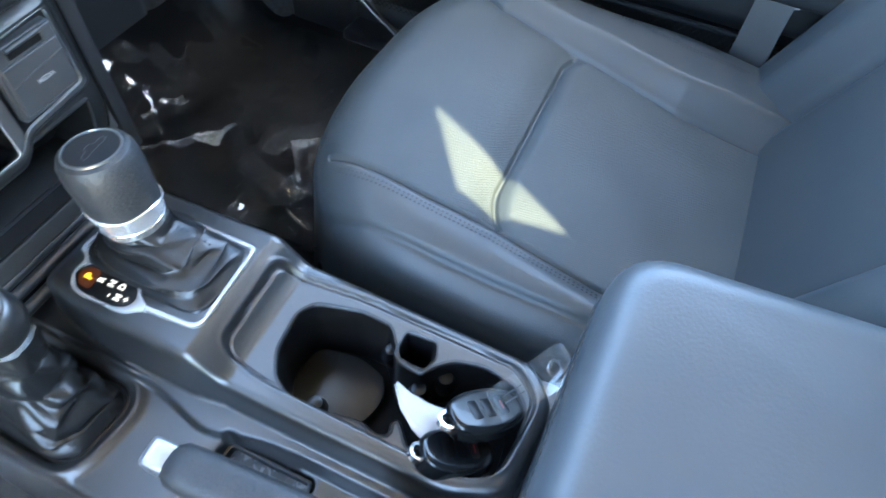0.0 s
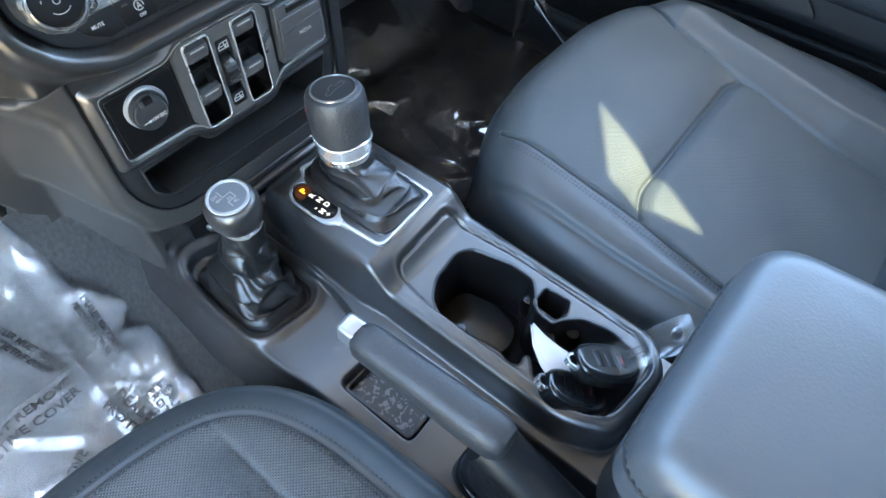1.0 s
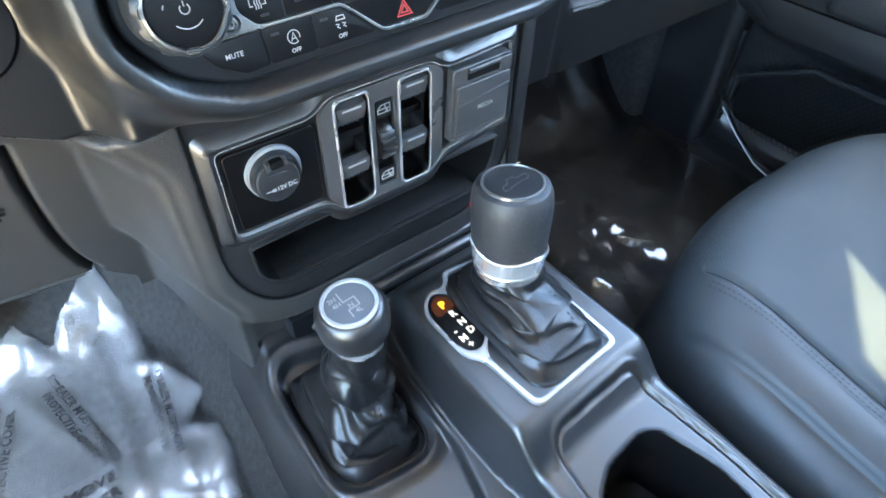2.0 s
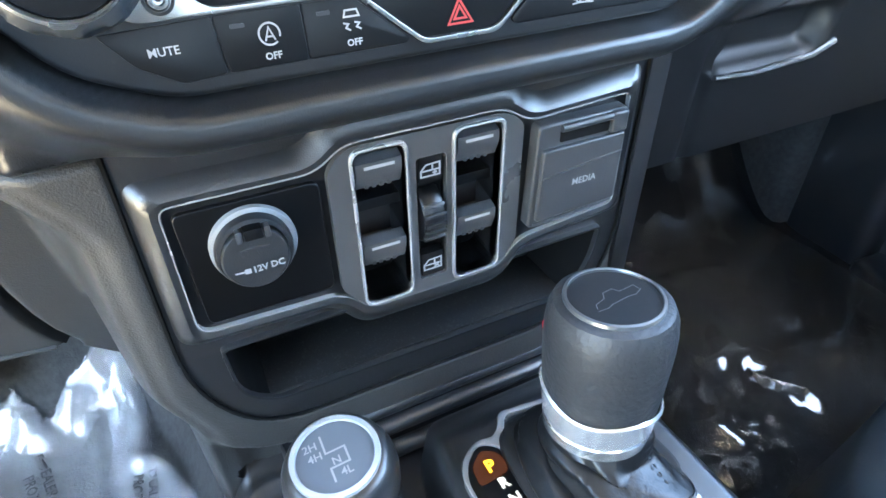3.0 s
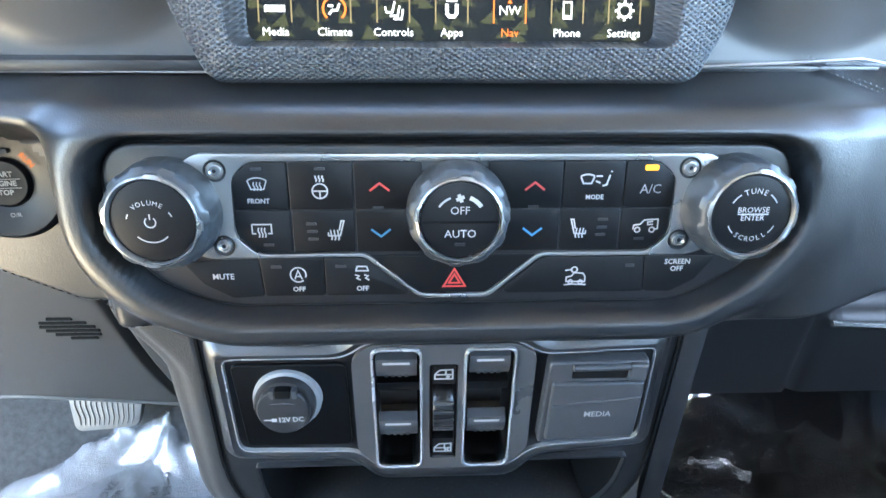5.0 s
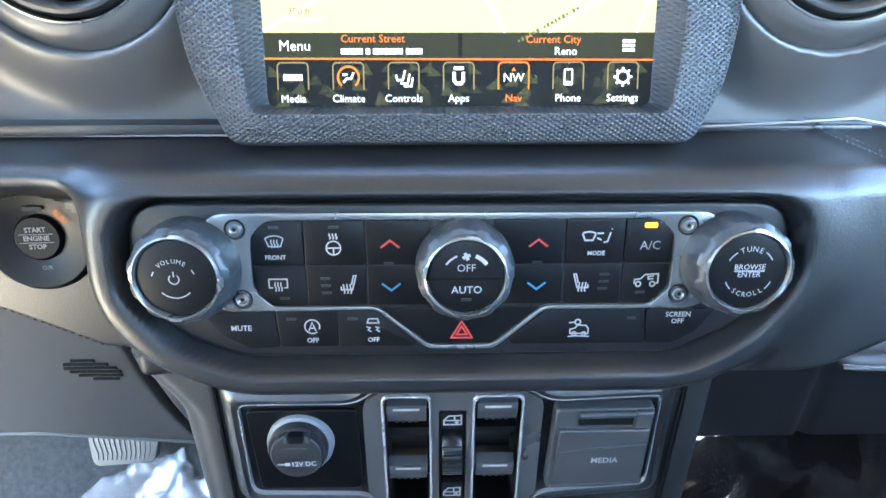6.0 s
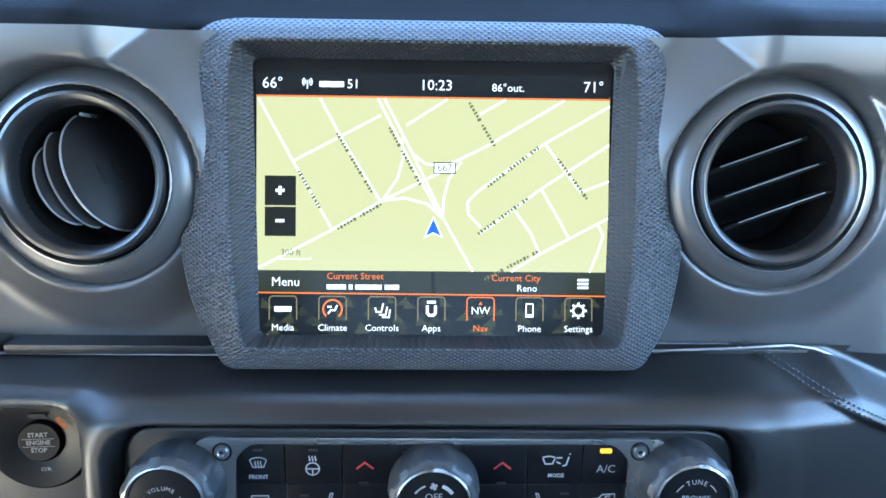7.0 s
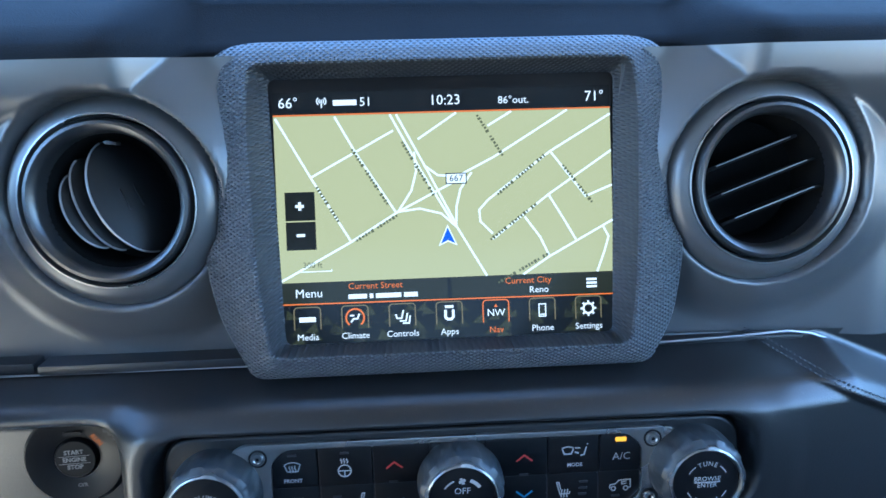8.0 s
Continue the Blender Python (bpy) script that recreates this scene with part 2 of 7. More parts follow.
def sdist(px, py, poly):
    """Signed distance to a polygon, negative inside, for arrays."""
    d = np.full(px.shape, 1e9)
    s = np.ones(px.shape)
    n = len(poly)
    for i in range(n):
        ax, ay = poly[i]
        bx, by = poly[i - 1]
        ex, ey = bx - ax, by - ay
        wx, wy = px - ax, py - ay
        k = np.clip((wx * ex + wy * ey) / (ex * ex + ey * ey), 0, 1)
        d = np.minimum(d, (wx - ex * k) ** 2 + (wy - ey * k) ** 2)
        c1, c2, c3 = py >= ay, py < by, ex * wy > ey * wx
        flip = (c1 & c2 & c3) | (~c1 & ~c2 & ~c3)
        s = np.where(flip, -s, s)
    return s * np.sqrt(d)


def segdist(px, py, line):
    d = np.full(px.shape, 1e9)
    for (ax, ay), (bx, by) in zip(line[:-1], line[1:]):
        ex, ey = bx - ax, by - ay
        k = np.clip(((px - ax) * ex + (py - ay) * ey) / (ex * ex + ey * ey), 0, 1)
        d = np.minimum(d, np.hypot(px - ax - ex * k, py - ay - ey * k))
    return d


def rounded(poly, r, n=5):
    """A polygon with its corners rounded to about r."""
    out = []
    k = len(poly)
    for i in range(k):
        p, a, b = Vector(poly[i]).to_2d(), Vector(poly[i - 1]).to_2d(), Vector(poly[(i + 1) % k]).to_2d()
        ri = r[i] if isinstance(r, (list, tuple)) else r
        da, db = a - p, b - p
        la, lb = min(ri, da.length * 0.48), min(ri, db.length * 0.48)
        p0, p1 = p + da.normalized() * la, p + db.normalized() * lb
        for j in range(n + 1):
            t = j / n
            out.append(tuple(p0 * (1 - t) ** 2 + p * 2 * t * (1 - t) + p1 * t * t))
    return out


def rect(u0, v0, u1, v1, r=0.0, n=4):
    p = [(u0, v0), (u1, v0), (u1, v1), (u0, v1)]
    return rounded(p, r, n) if r > 0 else p


def circle(cu, cv, r, n=32):
    return [(cu + r * math.cos(2 * math.pi * i / n), cv + r * math.sin(2 * math.pi * i / n)) for i in range(n)]


def plate(outer, w0, w1, holes=(), bevel=0.0, seg=2):
    """A slab over a 2D outline (u, v) from height w0 to w1, with holes through it and a rounded front edge."""
    bm = bmesh.new()
    if not holes:
        top = [bm.verts.new((u, v, w1)) for u, v in outer]
        f = bm.faces.new(top)
    else:
        edges = []
        for loop in (outer, *holes):
            vs = [bm.verts.new((u, v, w1)) for u, v in loop]
            edges += [bm.edges.new((vs[i], vs[i - 1])) for i in range(len(vs))]
        bmesh.ops.triangle_fill(bm, edges=edges, use_beauty=True)
    faces = list(bm.faces)
    res = bmesh.ops.extrude_face_region(bm, geom=faces)
    back = [g for g in res["geom"] if isinstance(g, bmesh.types.BMVert)]
    for v in back:
        v.co.z = w0
    if bevel > 0:
        bm.normal_update()
        es = [e for e in bm.edges if abs(e.verts[0].co.z - w1) < 1e-7 and abs(e.verts[1].co.z - w1) < 1e-7
              and any(abs(f.normal.z) < 0.5 for f in e.link_faces)]
        bmesh.ops.bevel(bm, geom=es, offset=bevel, segments=seg, profile=0.6, affect="EDGES", clamp_overlap=True)
    return bm


def lathe(profile, n=40, wobble=None):
    """Revolve (radius, height) about w."""
    bm = bmesh.new()
    rings = []
    for k, (r, h) in enumerate(profile):
        if r < 1e-6:
            rings.append([bm.verts.new((0, 0, h))])
        else:
            ring = []
            for i in range(n):
                a = 2 * math.pi * i / n
                rr = r * (wobble(a, k) if wobble else 1)
                ring.append(bm.verts.new((rr * math.cos(a), rr * math.sin(a), h)))
            rings.append(ring)
    for a, b in zip(rings[:-1], rings[1:]):
        if len(a) == 1 and len(b) == 1:
            continue
        for i in range(n):
            j = (i + 1) % n
            if len(a) == 1:
                bm.faces.new((a[0], b[i], b[j]))
            elif len(b) == 1:
                bm.faces.new((a[i], a[j], b[0]))
            else:
                bm.faces.new((a[i], a[j], b[j], b[i]))
    return bm


def tube(pts, r, n=8, closed=False, taper=None):
    bm = bmesh.new()
    pts = [Vector(p) for p in pts]
    k = len(pts)
    rings = []
    for i, p in enumerate(pts):
        d = (pts[(i + 1) % k] - pts[i - 1]) if closed else (pts[min(i + 1, k - 1)] - pts[max(i - 1, 0)])
        d.normalize()
        up = Vector((0, 0, 1)) if abs(d.z) < 0.9 else Vector((0, 1, 0))
        s = d.cross(up).normalized()
        t = s.cross(d)
        rr = r * (taper[i] if taper else 1)
        rings.append([bm.verts.new(p + (s * math.cos(2 * math.pi * j / n) + t * math.sin(2 * math.pi * j / n)) * rr) for j in range(n)])
    for i in range(k if closed else k - 1):
        a, b = rings[i], rings[(i + 1) % k]
        for j in range(n):
            bm.faces.new((a[j], a[(j + 1) % n], b[(j + 1) % n], b[j]))
    if not closed:
        bm.faces.new(rings[0])
        bm.faces.new(rings[-1][::-1])
    return bm


def ribbons(lines, width, w=0.0, bm=None):
    """Flat printed strokes along 2D polylines."""
    bm = bm or bmesh.new()
    h = width / 2
    for line in lines:
        pts = [Vector((p[0], p[1])) for p in line]
        closed = (pts[0] - pts[-1]).length < 1e-7
        left, right = [], []
        k = len(pts)
        for i, p in enumerate(pts):
            a = pts[i - 1] if i > 0 else (pts[-2] if closed else p)
            b = pts[i + 1] if i < k - 1 else (pts[1] if closed else p)
            d0, d1 = (p - a), (b - p)
            d0 = d0.normalized() if d0.length > 0 else d1.normalized()
            d1 = d1.normalized() if d1.length > 0 else d0
            nn = Vector((-(d0.y + d1.y), d0.x + d1.x))
            nn = nn.normalized() if nn.length > 1e-6 else Vector((-d0.y, d0.x))
            c = max(0.5, nn.dot(Vector((-d0.y, d0.x))))
            left.append(bm.verts.new((p.x + nn.x * h / c, p.y + nn.y * h / c, w)))
            right.append(bm.verts.new((p.x - nn.x * h / c, p.y - nn.y * h / c, w)))
        for i in range(k - 1):
            bm.faces.new((left[i], right[i], right[i + 1], left[i + 1]))
    return bm


def arc(cu, cv, r, a0, a1, n=14):
    return [(cu + r * math.cos(radians(a0 + (a1 - a0) * i / n)), cv + r * math.sin(radians(a0 + (a1 - a0) * i / n))) for i in range(n + 1)]


def fill(poly, w=0.0, bm=None):
    bm = bm or bmesh.new()
    bm.faces.new([bm.verts.new((u, v, w)) for u, v in poly])
    return bm


def at2(lines, u, v, s=1.0, rot=0.0):
    c, q = math.cos(radians(rot)) * s, math.sin(radians(rot)) * s
    return [[(u + x * c - y * q, v + x * q + y * c) for x, y in ln] for ln in lines]


def words(name, text, size, m, material, parent, align="CENTER", bold=0.0, squeeze=1.0, label=""):
    cu = bpy.data.curves.new(name, "FONT")
    cu.body, cu.size, cu.align_x, cu.align_y = text, size, align, "CENTER"
    cu.offset, cu.resolution_u, cu.fill_mode = bold, 2, "FRONT"
    ob = bpy.data.objects.new(name, cu)
    scene.collection.objects.link(ob)
    me = bpy.data.meshes.new_from_object(ob.evaluated_get(bpy.context.evaluated_depsgraph_get()))
    bpy.data.objects.remove(ob)
    bpy.data.curves.remove(cu)
    me.transform(m @ Matrix.Diagonal((squeeze, 1, 1, 1)))
    return link_mesh(name, me, material, parent, label, False)


def sheet(name, us, vs, heights, to_world, material, parent, label="", mask=None, back=0.0):
    """A relief surface: heights over a grid (us, vs), put into the world by to_world(u, v, h)."""
    nu, nv = len(us), len(vs)
    U, V = np.meshgrid(us, vs, indexing="ij")
    P = to_world(U, V, heights)
    verts = np.stack(P, -1).reshape(-1, 3)
    idx = np.arange(nu * nv).reshape(nu, nv)
    quads = np.stack([idx[:-1, :-1], idx[1:, :-1], idx[1:, 1:], idx[:-1, 1:]], -1)
    if mask is not None:
        keep = mask[:-1, :-1] & mask[1:, :-1] & mask[1:, 1:] & mask[:-1, 1:]
        quads = quads[keep]
    quads = quads.reshape(-1, 4)
    used = np.unique(quads)
    remap = np.zeros(nu * nv, int)
    remap[used] = np.arange(len(used))
    return raw(name, verts[used].tolist(), remap[quads].tolist(), material, parent, label)


def basis(o, u, v):
    """A local frame: origin, the u and v ways; w comes towards the viewer."""
    u, v = Vector(u).normalized(), Vector(v).normalized()
    n = u.cross(v)
    m = Matrix.Identity(4)
    for i in range(3):
        m[i][0], m[i][1], m[i][2], m[i][3] = u[i], v[i], n[i], o[i]
    return m


def shift(u, v, w=0.0):
    return Matrix.Translation((u, v, w))


def stitches(name, pts, length, gap, r, material, parent, label=""):
    """A row of short raised thread stitches along a 3D polyline."""
    bm = bmesh.new()
    pts = [Vector(p) for p in pts]
    acc = 0.0
    for a, b in zip(pts[:-1], pts[1:]):
        d = b - a
        L = d.length
        d.normalize()
        up = Vector((0, 0, 1)) if abs(d.z) < 0.9 else Vector((0, 1, 0))
        s = d.cross(up).normalized() * r
        t = s.cross(d).normalized() * r
        x = acc
        while x < L:
            p, q = a + d * x, a + d * (x + length)
            v = [bm.verts.new(c) for c in (p, p + d * length * .3 + s + t, p + d * length * .3 - s + t, q - d * length * .3 + s + t, q - d * length * .3 - s + t, q)]
            for f in ((0, 1, 2), (1, 3, 4, 2), (3, 5, 4)):
                bm.faces.new([v[i] for i in f])
            x += length + gap
        acc = max(0.0, x - L)
    return tagged(part(name, bm, material, parent, label, smooth=False), kind="stuff")


# ---- the large structure ----
def box_bm(x0, x1, y0, y1, z0, z1, bevel=0.0, seg=2):
    bm = bmesh.new()
    bmesh.ops.create_cube(bm, size=1.0)
    for v in bm.verts:
        v.co = ((x0 + x1) / 2 + v.co.x * (x1 - x0), (y0 + y1) / 2 + v.co.y * (y1 - y0), (z0 + z1) / 2 + v.co.z * (z1 - z0))
    if bevel > 0:
        bmesh.ops.bevel(bm, geom=list(bm.edges), offset=bevel, segments=seg, profile=0.6, affect="EDGES")
    return bm


def offset_poly(poly, d):
    """An outline moved outwards by d."""
    k = len(poly)
    area = sum(poly[i - 1][0] * poly[i][1] - poly[i][0] * poly[i - 1][1] for i in range(k))
    out = []
    for i in range(k):
        a, b = Vector(poly[i - 1]), Vector(poly[(i + 1) % k])
        n = Vector((b.y - a.y, a.x - b.x)).normalized() * (1 if area > 0 else -1)
        out.append((poly[i][0] + n.x * d, poly[i][1] + n.y * d))
    return out


def build_ground():
    bm = bmesh.new()
    s = 400
    bm.faces.new([bm.verts.new(p) for p in ((-s, -s, -0.45), (s, -s, -0.45), (s, s, -0.45), (-s, s, -0.45))])
    g = part("ground", bm, ASPH, None, smooth=False)
    tagged(g, "pale warm concrete lot outside the car", "ground", kind="structure")


def build_cabin():
    """Roof, pillars, passenger door top and rear that close the car round the camera."""
    shell = thing("cabin_shell", (0, -0.6, 0.2), "dark car body with roof, pillars and open driver side", "car body", kind="structure")
    # unseen roof; its added gap is the wanted sun patch projected back along the sun
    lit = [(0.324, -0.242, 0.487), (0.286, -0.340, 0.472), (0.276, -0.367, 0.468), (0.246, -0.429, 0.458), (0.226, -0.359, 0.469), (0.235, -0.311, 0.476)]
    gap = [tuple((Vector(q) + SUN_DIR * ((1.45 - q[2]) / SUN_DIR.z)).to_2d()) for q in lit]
    part("roof", plate(rect(-0.74, -1.95, 0.74, 0.13, 0.05), 1.45, 1.458, holes=[gap]), ROOF, shell, "grey headliner roof with an added gap shaped for the sun patch", smooth=False)
    # pane added over the gap to weaken the sun patch
    part("sun_dimming_pane", plate(offset_poly(gap, 0.05), 1.460, 1.464), TINT, shell, "added dark pane that dims the sun through the gap", smooth=False)
    for sx in (-1, 1):
        part("front_pillar", tube([(sx * 0.72, 0.52, 0.93), (sx * 0.71, 0.36, 1.2), (sx * 0.69, 0.10, 1.46)], 0.035), PLASTIC, shell)
        part("middle_pillar", box_bm(sx * 0.72 - 0.03, sx * 0.72 + 0.03, -0.86, -0.72, 0.2, 1.45, 0.015), PLASTIC, shell)
        # out of view: sill and rail heights differ per side to shape incoming light
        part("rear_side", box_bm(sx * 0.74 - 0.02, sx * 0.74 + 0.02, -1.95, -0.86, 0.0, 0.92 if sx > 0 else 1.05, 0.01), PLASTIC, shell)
        part("side_rail", box_bm(sx * 0.72 - 0.03, sx * 0.72 + 0.03, -1.95, 0.12, 1.31 if sx > 0 else 1.40, 1.452, 0.015), ROOF, shell)
    part("rear_wall", box_bm(-0.74, 0.74, -1.99, -1.95, 0.0, 1.0, 0.01), PLASTIC, shell)
    part("rear_bench", box_bm(-0.62, 0.62, -1.75, -1.15, 0.25, 0.62, 0.05, 4), SEATV, shell)
    part("bonnet", box_bm(-0.72, 0.72, 0.55, 1.7, 0.60, 0.86, 0.04, 3), GUN, shell)
    part("scuttle", box_bm(-0.74, 0.74, 0.40, 0.56, 0.2, 0.945, 0.01), DARK, shell)
    # rear glass out of view, tinted to hold back light from behind
    part("rear_glass", box_bm(-0.70, 0.70, -1.962, -1.956, 1.0, 1.45), PRIVACY, shell, "dark tinted rear glass", smooth=False)
    # left pane darker and higher, so more light enters on the passenger side
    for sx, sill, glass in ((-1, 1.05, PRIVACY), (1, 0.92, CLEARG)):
        part("side_glass", box_bm(sx * 0.735 - 0.003, sx * 0.735 + 0.003, -1.95, -0.86, sill, 1.32), glass, shell, "unseen side glass, tinted unequally to balance the light", smooth=False)
    # unseen panel added to keep door light off the driver's footwell
    part("kick_panel", box_bm(-0.75, -0.70, 0.02, 0.50, 0.10, 0.95, 0.01), PLASTIC, shell, "unseen black panel shading the footwell ahead of the door opening")
    part("kick_panel", box_bm(0.672, 0.735, 0.085, 0.50, 0.10, 0.90, 0.025, 4), PLASTIC, shell, "black panel ahead of the passenger door")
    part("cowl_side", box_bm(0.640, 0.70, 0.20, 0.50, 0.20, 0.46, 0.03, 4), CARPET, shell, "carpeted side of the footwell")
    part("door_seal", tube([(0.668, 0.074, 0.46), (0.664, 0.072, 0.40), (0.661, 0.064, 0.352), (0.660, 0.027, 0.318), (0.660, -0.018, 0.290), (0.660, -0.07, 0.276), (0.660, -0.60, 0.270)], 0.0035, 8), SATIN, shell, "black rubber door seal")
    # glint of the seal put in as a thin paler tube beside it
    part("seal_glint_line", tube([(0.656, 0.058, 0.345), (0.655, 0.020, 0.314), (0.655, -0.022, 0.286), (0.655, -0.07, 0.272), (0.655, -0.55, 0.266)], 0.0013, 6), GUN, shell, "thin paler line for the glint along the door seal")
    part("sill", box_bm(0.655, 0.74, -0.9, 0.09, 0.10, 0.262, 0.012, 3), PLASTIC, shell)
    part("sill", box_bm(-0.78, -0.70, -0.9, 0.5, 0.10, 0.26, 0.01), PLASTIC, shell)


def build_blocking_door():
    """Unseen driver door, added half open to keep outside light off the left dash."""
    d = thing("light_blocking_door", (-0.76, 0.44, 0.12), "unseen black plastic driver door, half open to block light", "car door", kind="structure")
    m = Matrix.Translation((-0.775, 0.44, 0)) @ pose(0, 0, 0, 0, 0, -25)
    part("door_shell", box_bm(-0.035, 0.0, -1.06, 0.0, 0.10, 0.88, 0.012), SATIN, d, m=m)
    part("door_card", box_bm(0.0, 0.045, -1.02, -0.03, 0.16, 0.86, 0.02, 3), PLASTIC, d, "black moulded door card", m=m)
    part("armrest_pad", box_bm(0.04, 0.10, -0.86, -0.28, 0.54, 0.60, 0.02, 3), LEATHER, d, "padded door armrest", m=m)
    part("window_frame", tube([(-0.018, -0.02, 0.87), (-0.018, -0.32, 1.38), (-0.018, -0.95, 1.42), (-0.018, -1.04, 0.87)], 0.018, 8), SATIN, d, "black window frame", m=m)


def build_floor():
    xs, ys = np.arange(-0.74, 0.745, 0.012), np.arange(-1.9, 0.46, 0.012)
    X, Y = np.meshgrid(xs, ys, indexing="ij")
    Z = 0.225 + 0 * X
    Z += 0.14 * smooth01(0.24, 0.105, np.abs(X + 0.01)) ** 1.4          # tunnel
    Z += 0.30 * smooth01(0.14, 0.46, Y) * (1 - 0.0 * X)                  # toe board
    Z += 0.004 * np.sin(X * 31 + Y * 17) * np.cos(Y * 23)
    Z -= 0.035 * smooth01(0.13, 0.18, X)                                 # deeper on the passenger side, under the mat
    f = sheet("floor", xs, ys, Z, lambda u, v, h: (u, v, h), CARPET, None)
    tagged(f, "charcoal carpeted car floor rising to the toe board", "car floor", kind="structure")


def build_passenger_door():
    d = thing("passenger_door", (0.69, -0.2, 0.3), "black plastic door card with a net pocket, door shut", "car door", kind="structure")
    ys, zs = np.arange(-0.74, 0.45, 0.010), np.arange(0.20, 0.845, 0.010)
    Y, Z = np.meshgrid(ys, zs, indexing="ij")
    pocket = sdist(Y, Z, rounded([(-0.62, 0.30), (0.06, 0.30), (0.05, 0.40), (-0.06, 0.45), (-0.60, 0.45)], 0.04))
    armr = sdist(Y, Z, rounded([(-0.70, 0.485), (0.02, 0.475), (0.12, 0.52), (0.10, 0.60), (-0.70, 0.61)], 0.03))
    H = 0.055 * smooth01(0.02, -0.01, armr) - 0.02 * smooth01(0.012, -0.006, pocket) + 0.012 * smooth01(0.0, 0.012, np.abs(pocket)) * 0
    H += 0.012 * np.exp(-(pocket / 0.008) ** 2)
    H += 0.02 * smooth01(0.70, 0.84, Z)
    sheet("door_card", ys, zs, H, lambda u, v, h: (0.685 - h, u, v), PLASTIC, d)
    part("door_shell", box_bm(0.70, 0.735, -0.74, 0.45, 0.10, 0.842, 0.01), SATIN, d)
    part("armrest_pad", box_bm(0.585, 0.66, -0.66, -0.05, 0.545, 0.595, 0.018, 4), LEATHER, d, "padded door armrest")
    part("grab_trim", plate(rounded([(-0.40, 0.50), (0.00, 0.49), (0.06, 0.53), (-0.36, 0.54)], 0.02), 0, 0.006, bevel=0.002), GREYT, d,
         "grey trim round the grab handle", m=basis((0.628, 0, 0), (0, -1, 0), (0, 0, 1)) @ Matrix.Diagonal((-1, 1, 1, 1)))
    # pocket net: crossed cords
    bm = bmesh.new()
    for s in (1, -1):
        for i in range(90):
            y0 = -0.70 + i * 0.009
            a, b = Vector((0.683, y0, 0.31)), Vector((0.683, y0 + s * 0.11, 0.445))
            pts = [a.lerp(b, k / 6) for k in range(7)]
            pts = [p for p in pts if -0.61 < p.y < 0.045]
            if len(pts) > 1:
                t = tube(pts, 0.0006, 3)
                me = bpy.data.meshes.new("tmp")
                t.to_mesh(me)
                t.free()
                bm.from_mesh(me)
                bpy.data.meshes.remove(me)
    part("pocket_net", bm, NET, d, "black elastic net across the door pocket")
    part("net_hem", tube([(0.678, -0.61, 0.447), (0.672, -0.3, 0.445), (0.676, -0.05, 0.44), (0.676, 0.045, 0.39), (0.676, 0.05, 0.31)], 0.004), NET, d, "hem cord of the net")


# ---- dashboard ----
ZC, YC, TC = 0.7045, -0.0395, math.atan(0.19)
CL = basis((0, YC, ZC), (1, 0, 0), (0, math.sin(TC), math.cos(TC)))
SC = basis((0, 0, 0.7985), (1, 0, 0), (0, math.sin(radians(19)), math.cos(radians(19))))
LO = basis((0, -0.0145, 0), (1, 0, 0), (0, 0, 1))
CLIM = [(-0.1445, 0.052), (-0.136, 0.0615), (0.136, 0.0605), (0.1445, 0.052), (0.1455, 0.028), (0.128, 0.004), (0.101, -0.0108),
        (-0.100, -0.0112), (-0.128, 0.001), (-0.1455, 0.024)]
CLIMR = rounded(CLIM, 0.010)
STACK = [(-0.131, 0.672), (-0.133, 0.535), (-0.104, 0.489), (0.090, 0.489), (0.124, 0.530), (0.1255, 0.672)]


def wedge_line(X):
    """The stitched lower edge of the leather flap."""
    return 0.7885 - 0.455 * (X - 0.159)


def bolster_edge(X):
    """Height of the bolster's lower edge: it sinks into the leg beside the stack and climbs outwards."""
    return 0.664 + 0.32 * np.clip(X - 0.12, 0, 0.14) + 0.48 * np.clip(-0.183 - X, 0, 0.11)


def bolster_height(X, Z):
    """How far the lower dash stands towards the seats, over x and z."""
    plane = 0.034 - (Z - 0.702) * 0.14
    d = sdist(X, (Z - 0.702) * 1.01, CLIMR)
    left = smooth01(-0.10, -0.155, X)
    right = smooth01(0.10, 0.17, X)
    pocket = sdist(X, Z, rounded([(-0.70, 0.560), (-0.163, 0.560), (-0.163, 0.7635), (-0.70, 0.7635)], 0.022))
    lv = -0.004 + 0.026 * smooth01(-0.010, 0.010, pocket)
    rv = plane + 0.007 - 0.026 * smooth01(0.15, 0.32, X) - 0.060 * smooth01(0.30, 0.62, X)
    base = 0.012 + (lv - 0.012) * left + (rv - 0.012) * right
    ridge = plane + 0.008
    up = smooth01(0.0006, 0.0055, d)
    fall = smooth01(0.011, 0.034, d)
    p = (plane - 0.006) * (1 - up) + (ridge * (1 - fall) + base * fall) * up
    # roll back to the ledge at the top
    drop = 0.42 * np.clip(X - 0.205, 0, 0.25)
    top = smooth01(0.7765 - drop, 0.7885 - drop, Z)
    p = p * (1 - top) - 0.014 * top - 0.010 * smooth01(0.766 - drop, 0.785 - drop, Z) * (1 - top)
    # leather flap of the passenger side, lapping over the bolster
    p = p + 0.0032 * smooth01(-0.0008, 0.0014, Z - wedge_line(X)) * smooth01(0.158, 0.164, X)
    # the underside: lower edge climbs towards the passenger side
    low = bolster_edge(X)
    p = p - 0.045 * smooth01(low + 0.010, low - 0.008, Z)
    return p


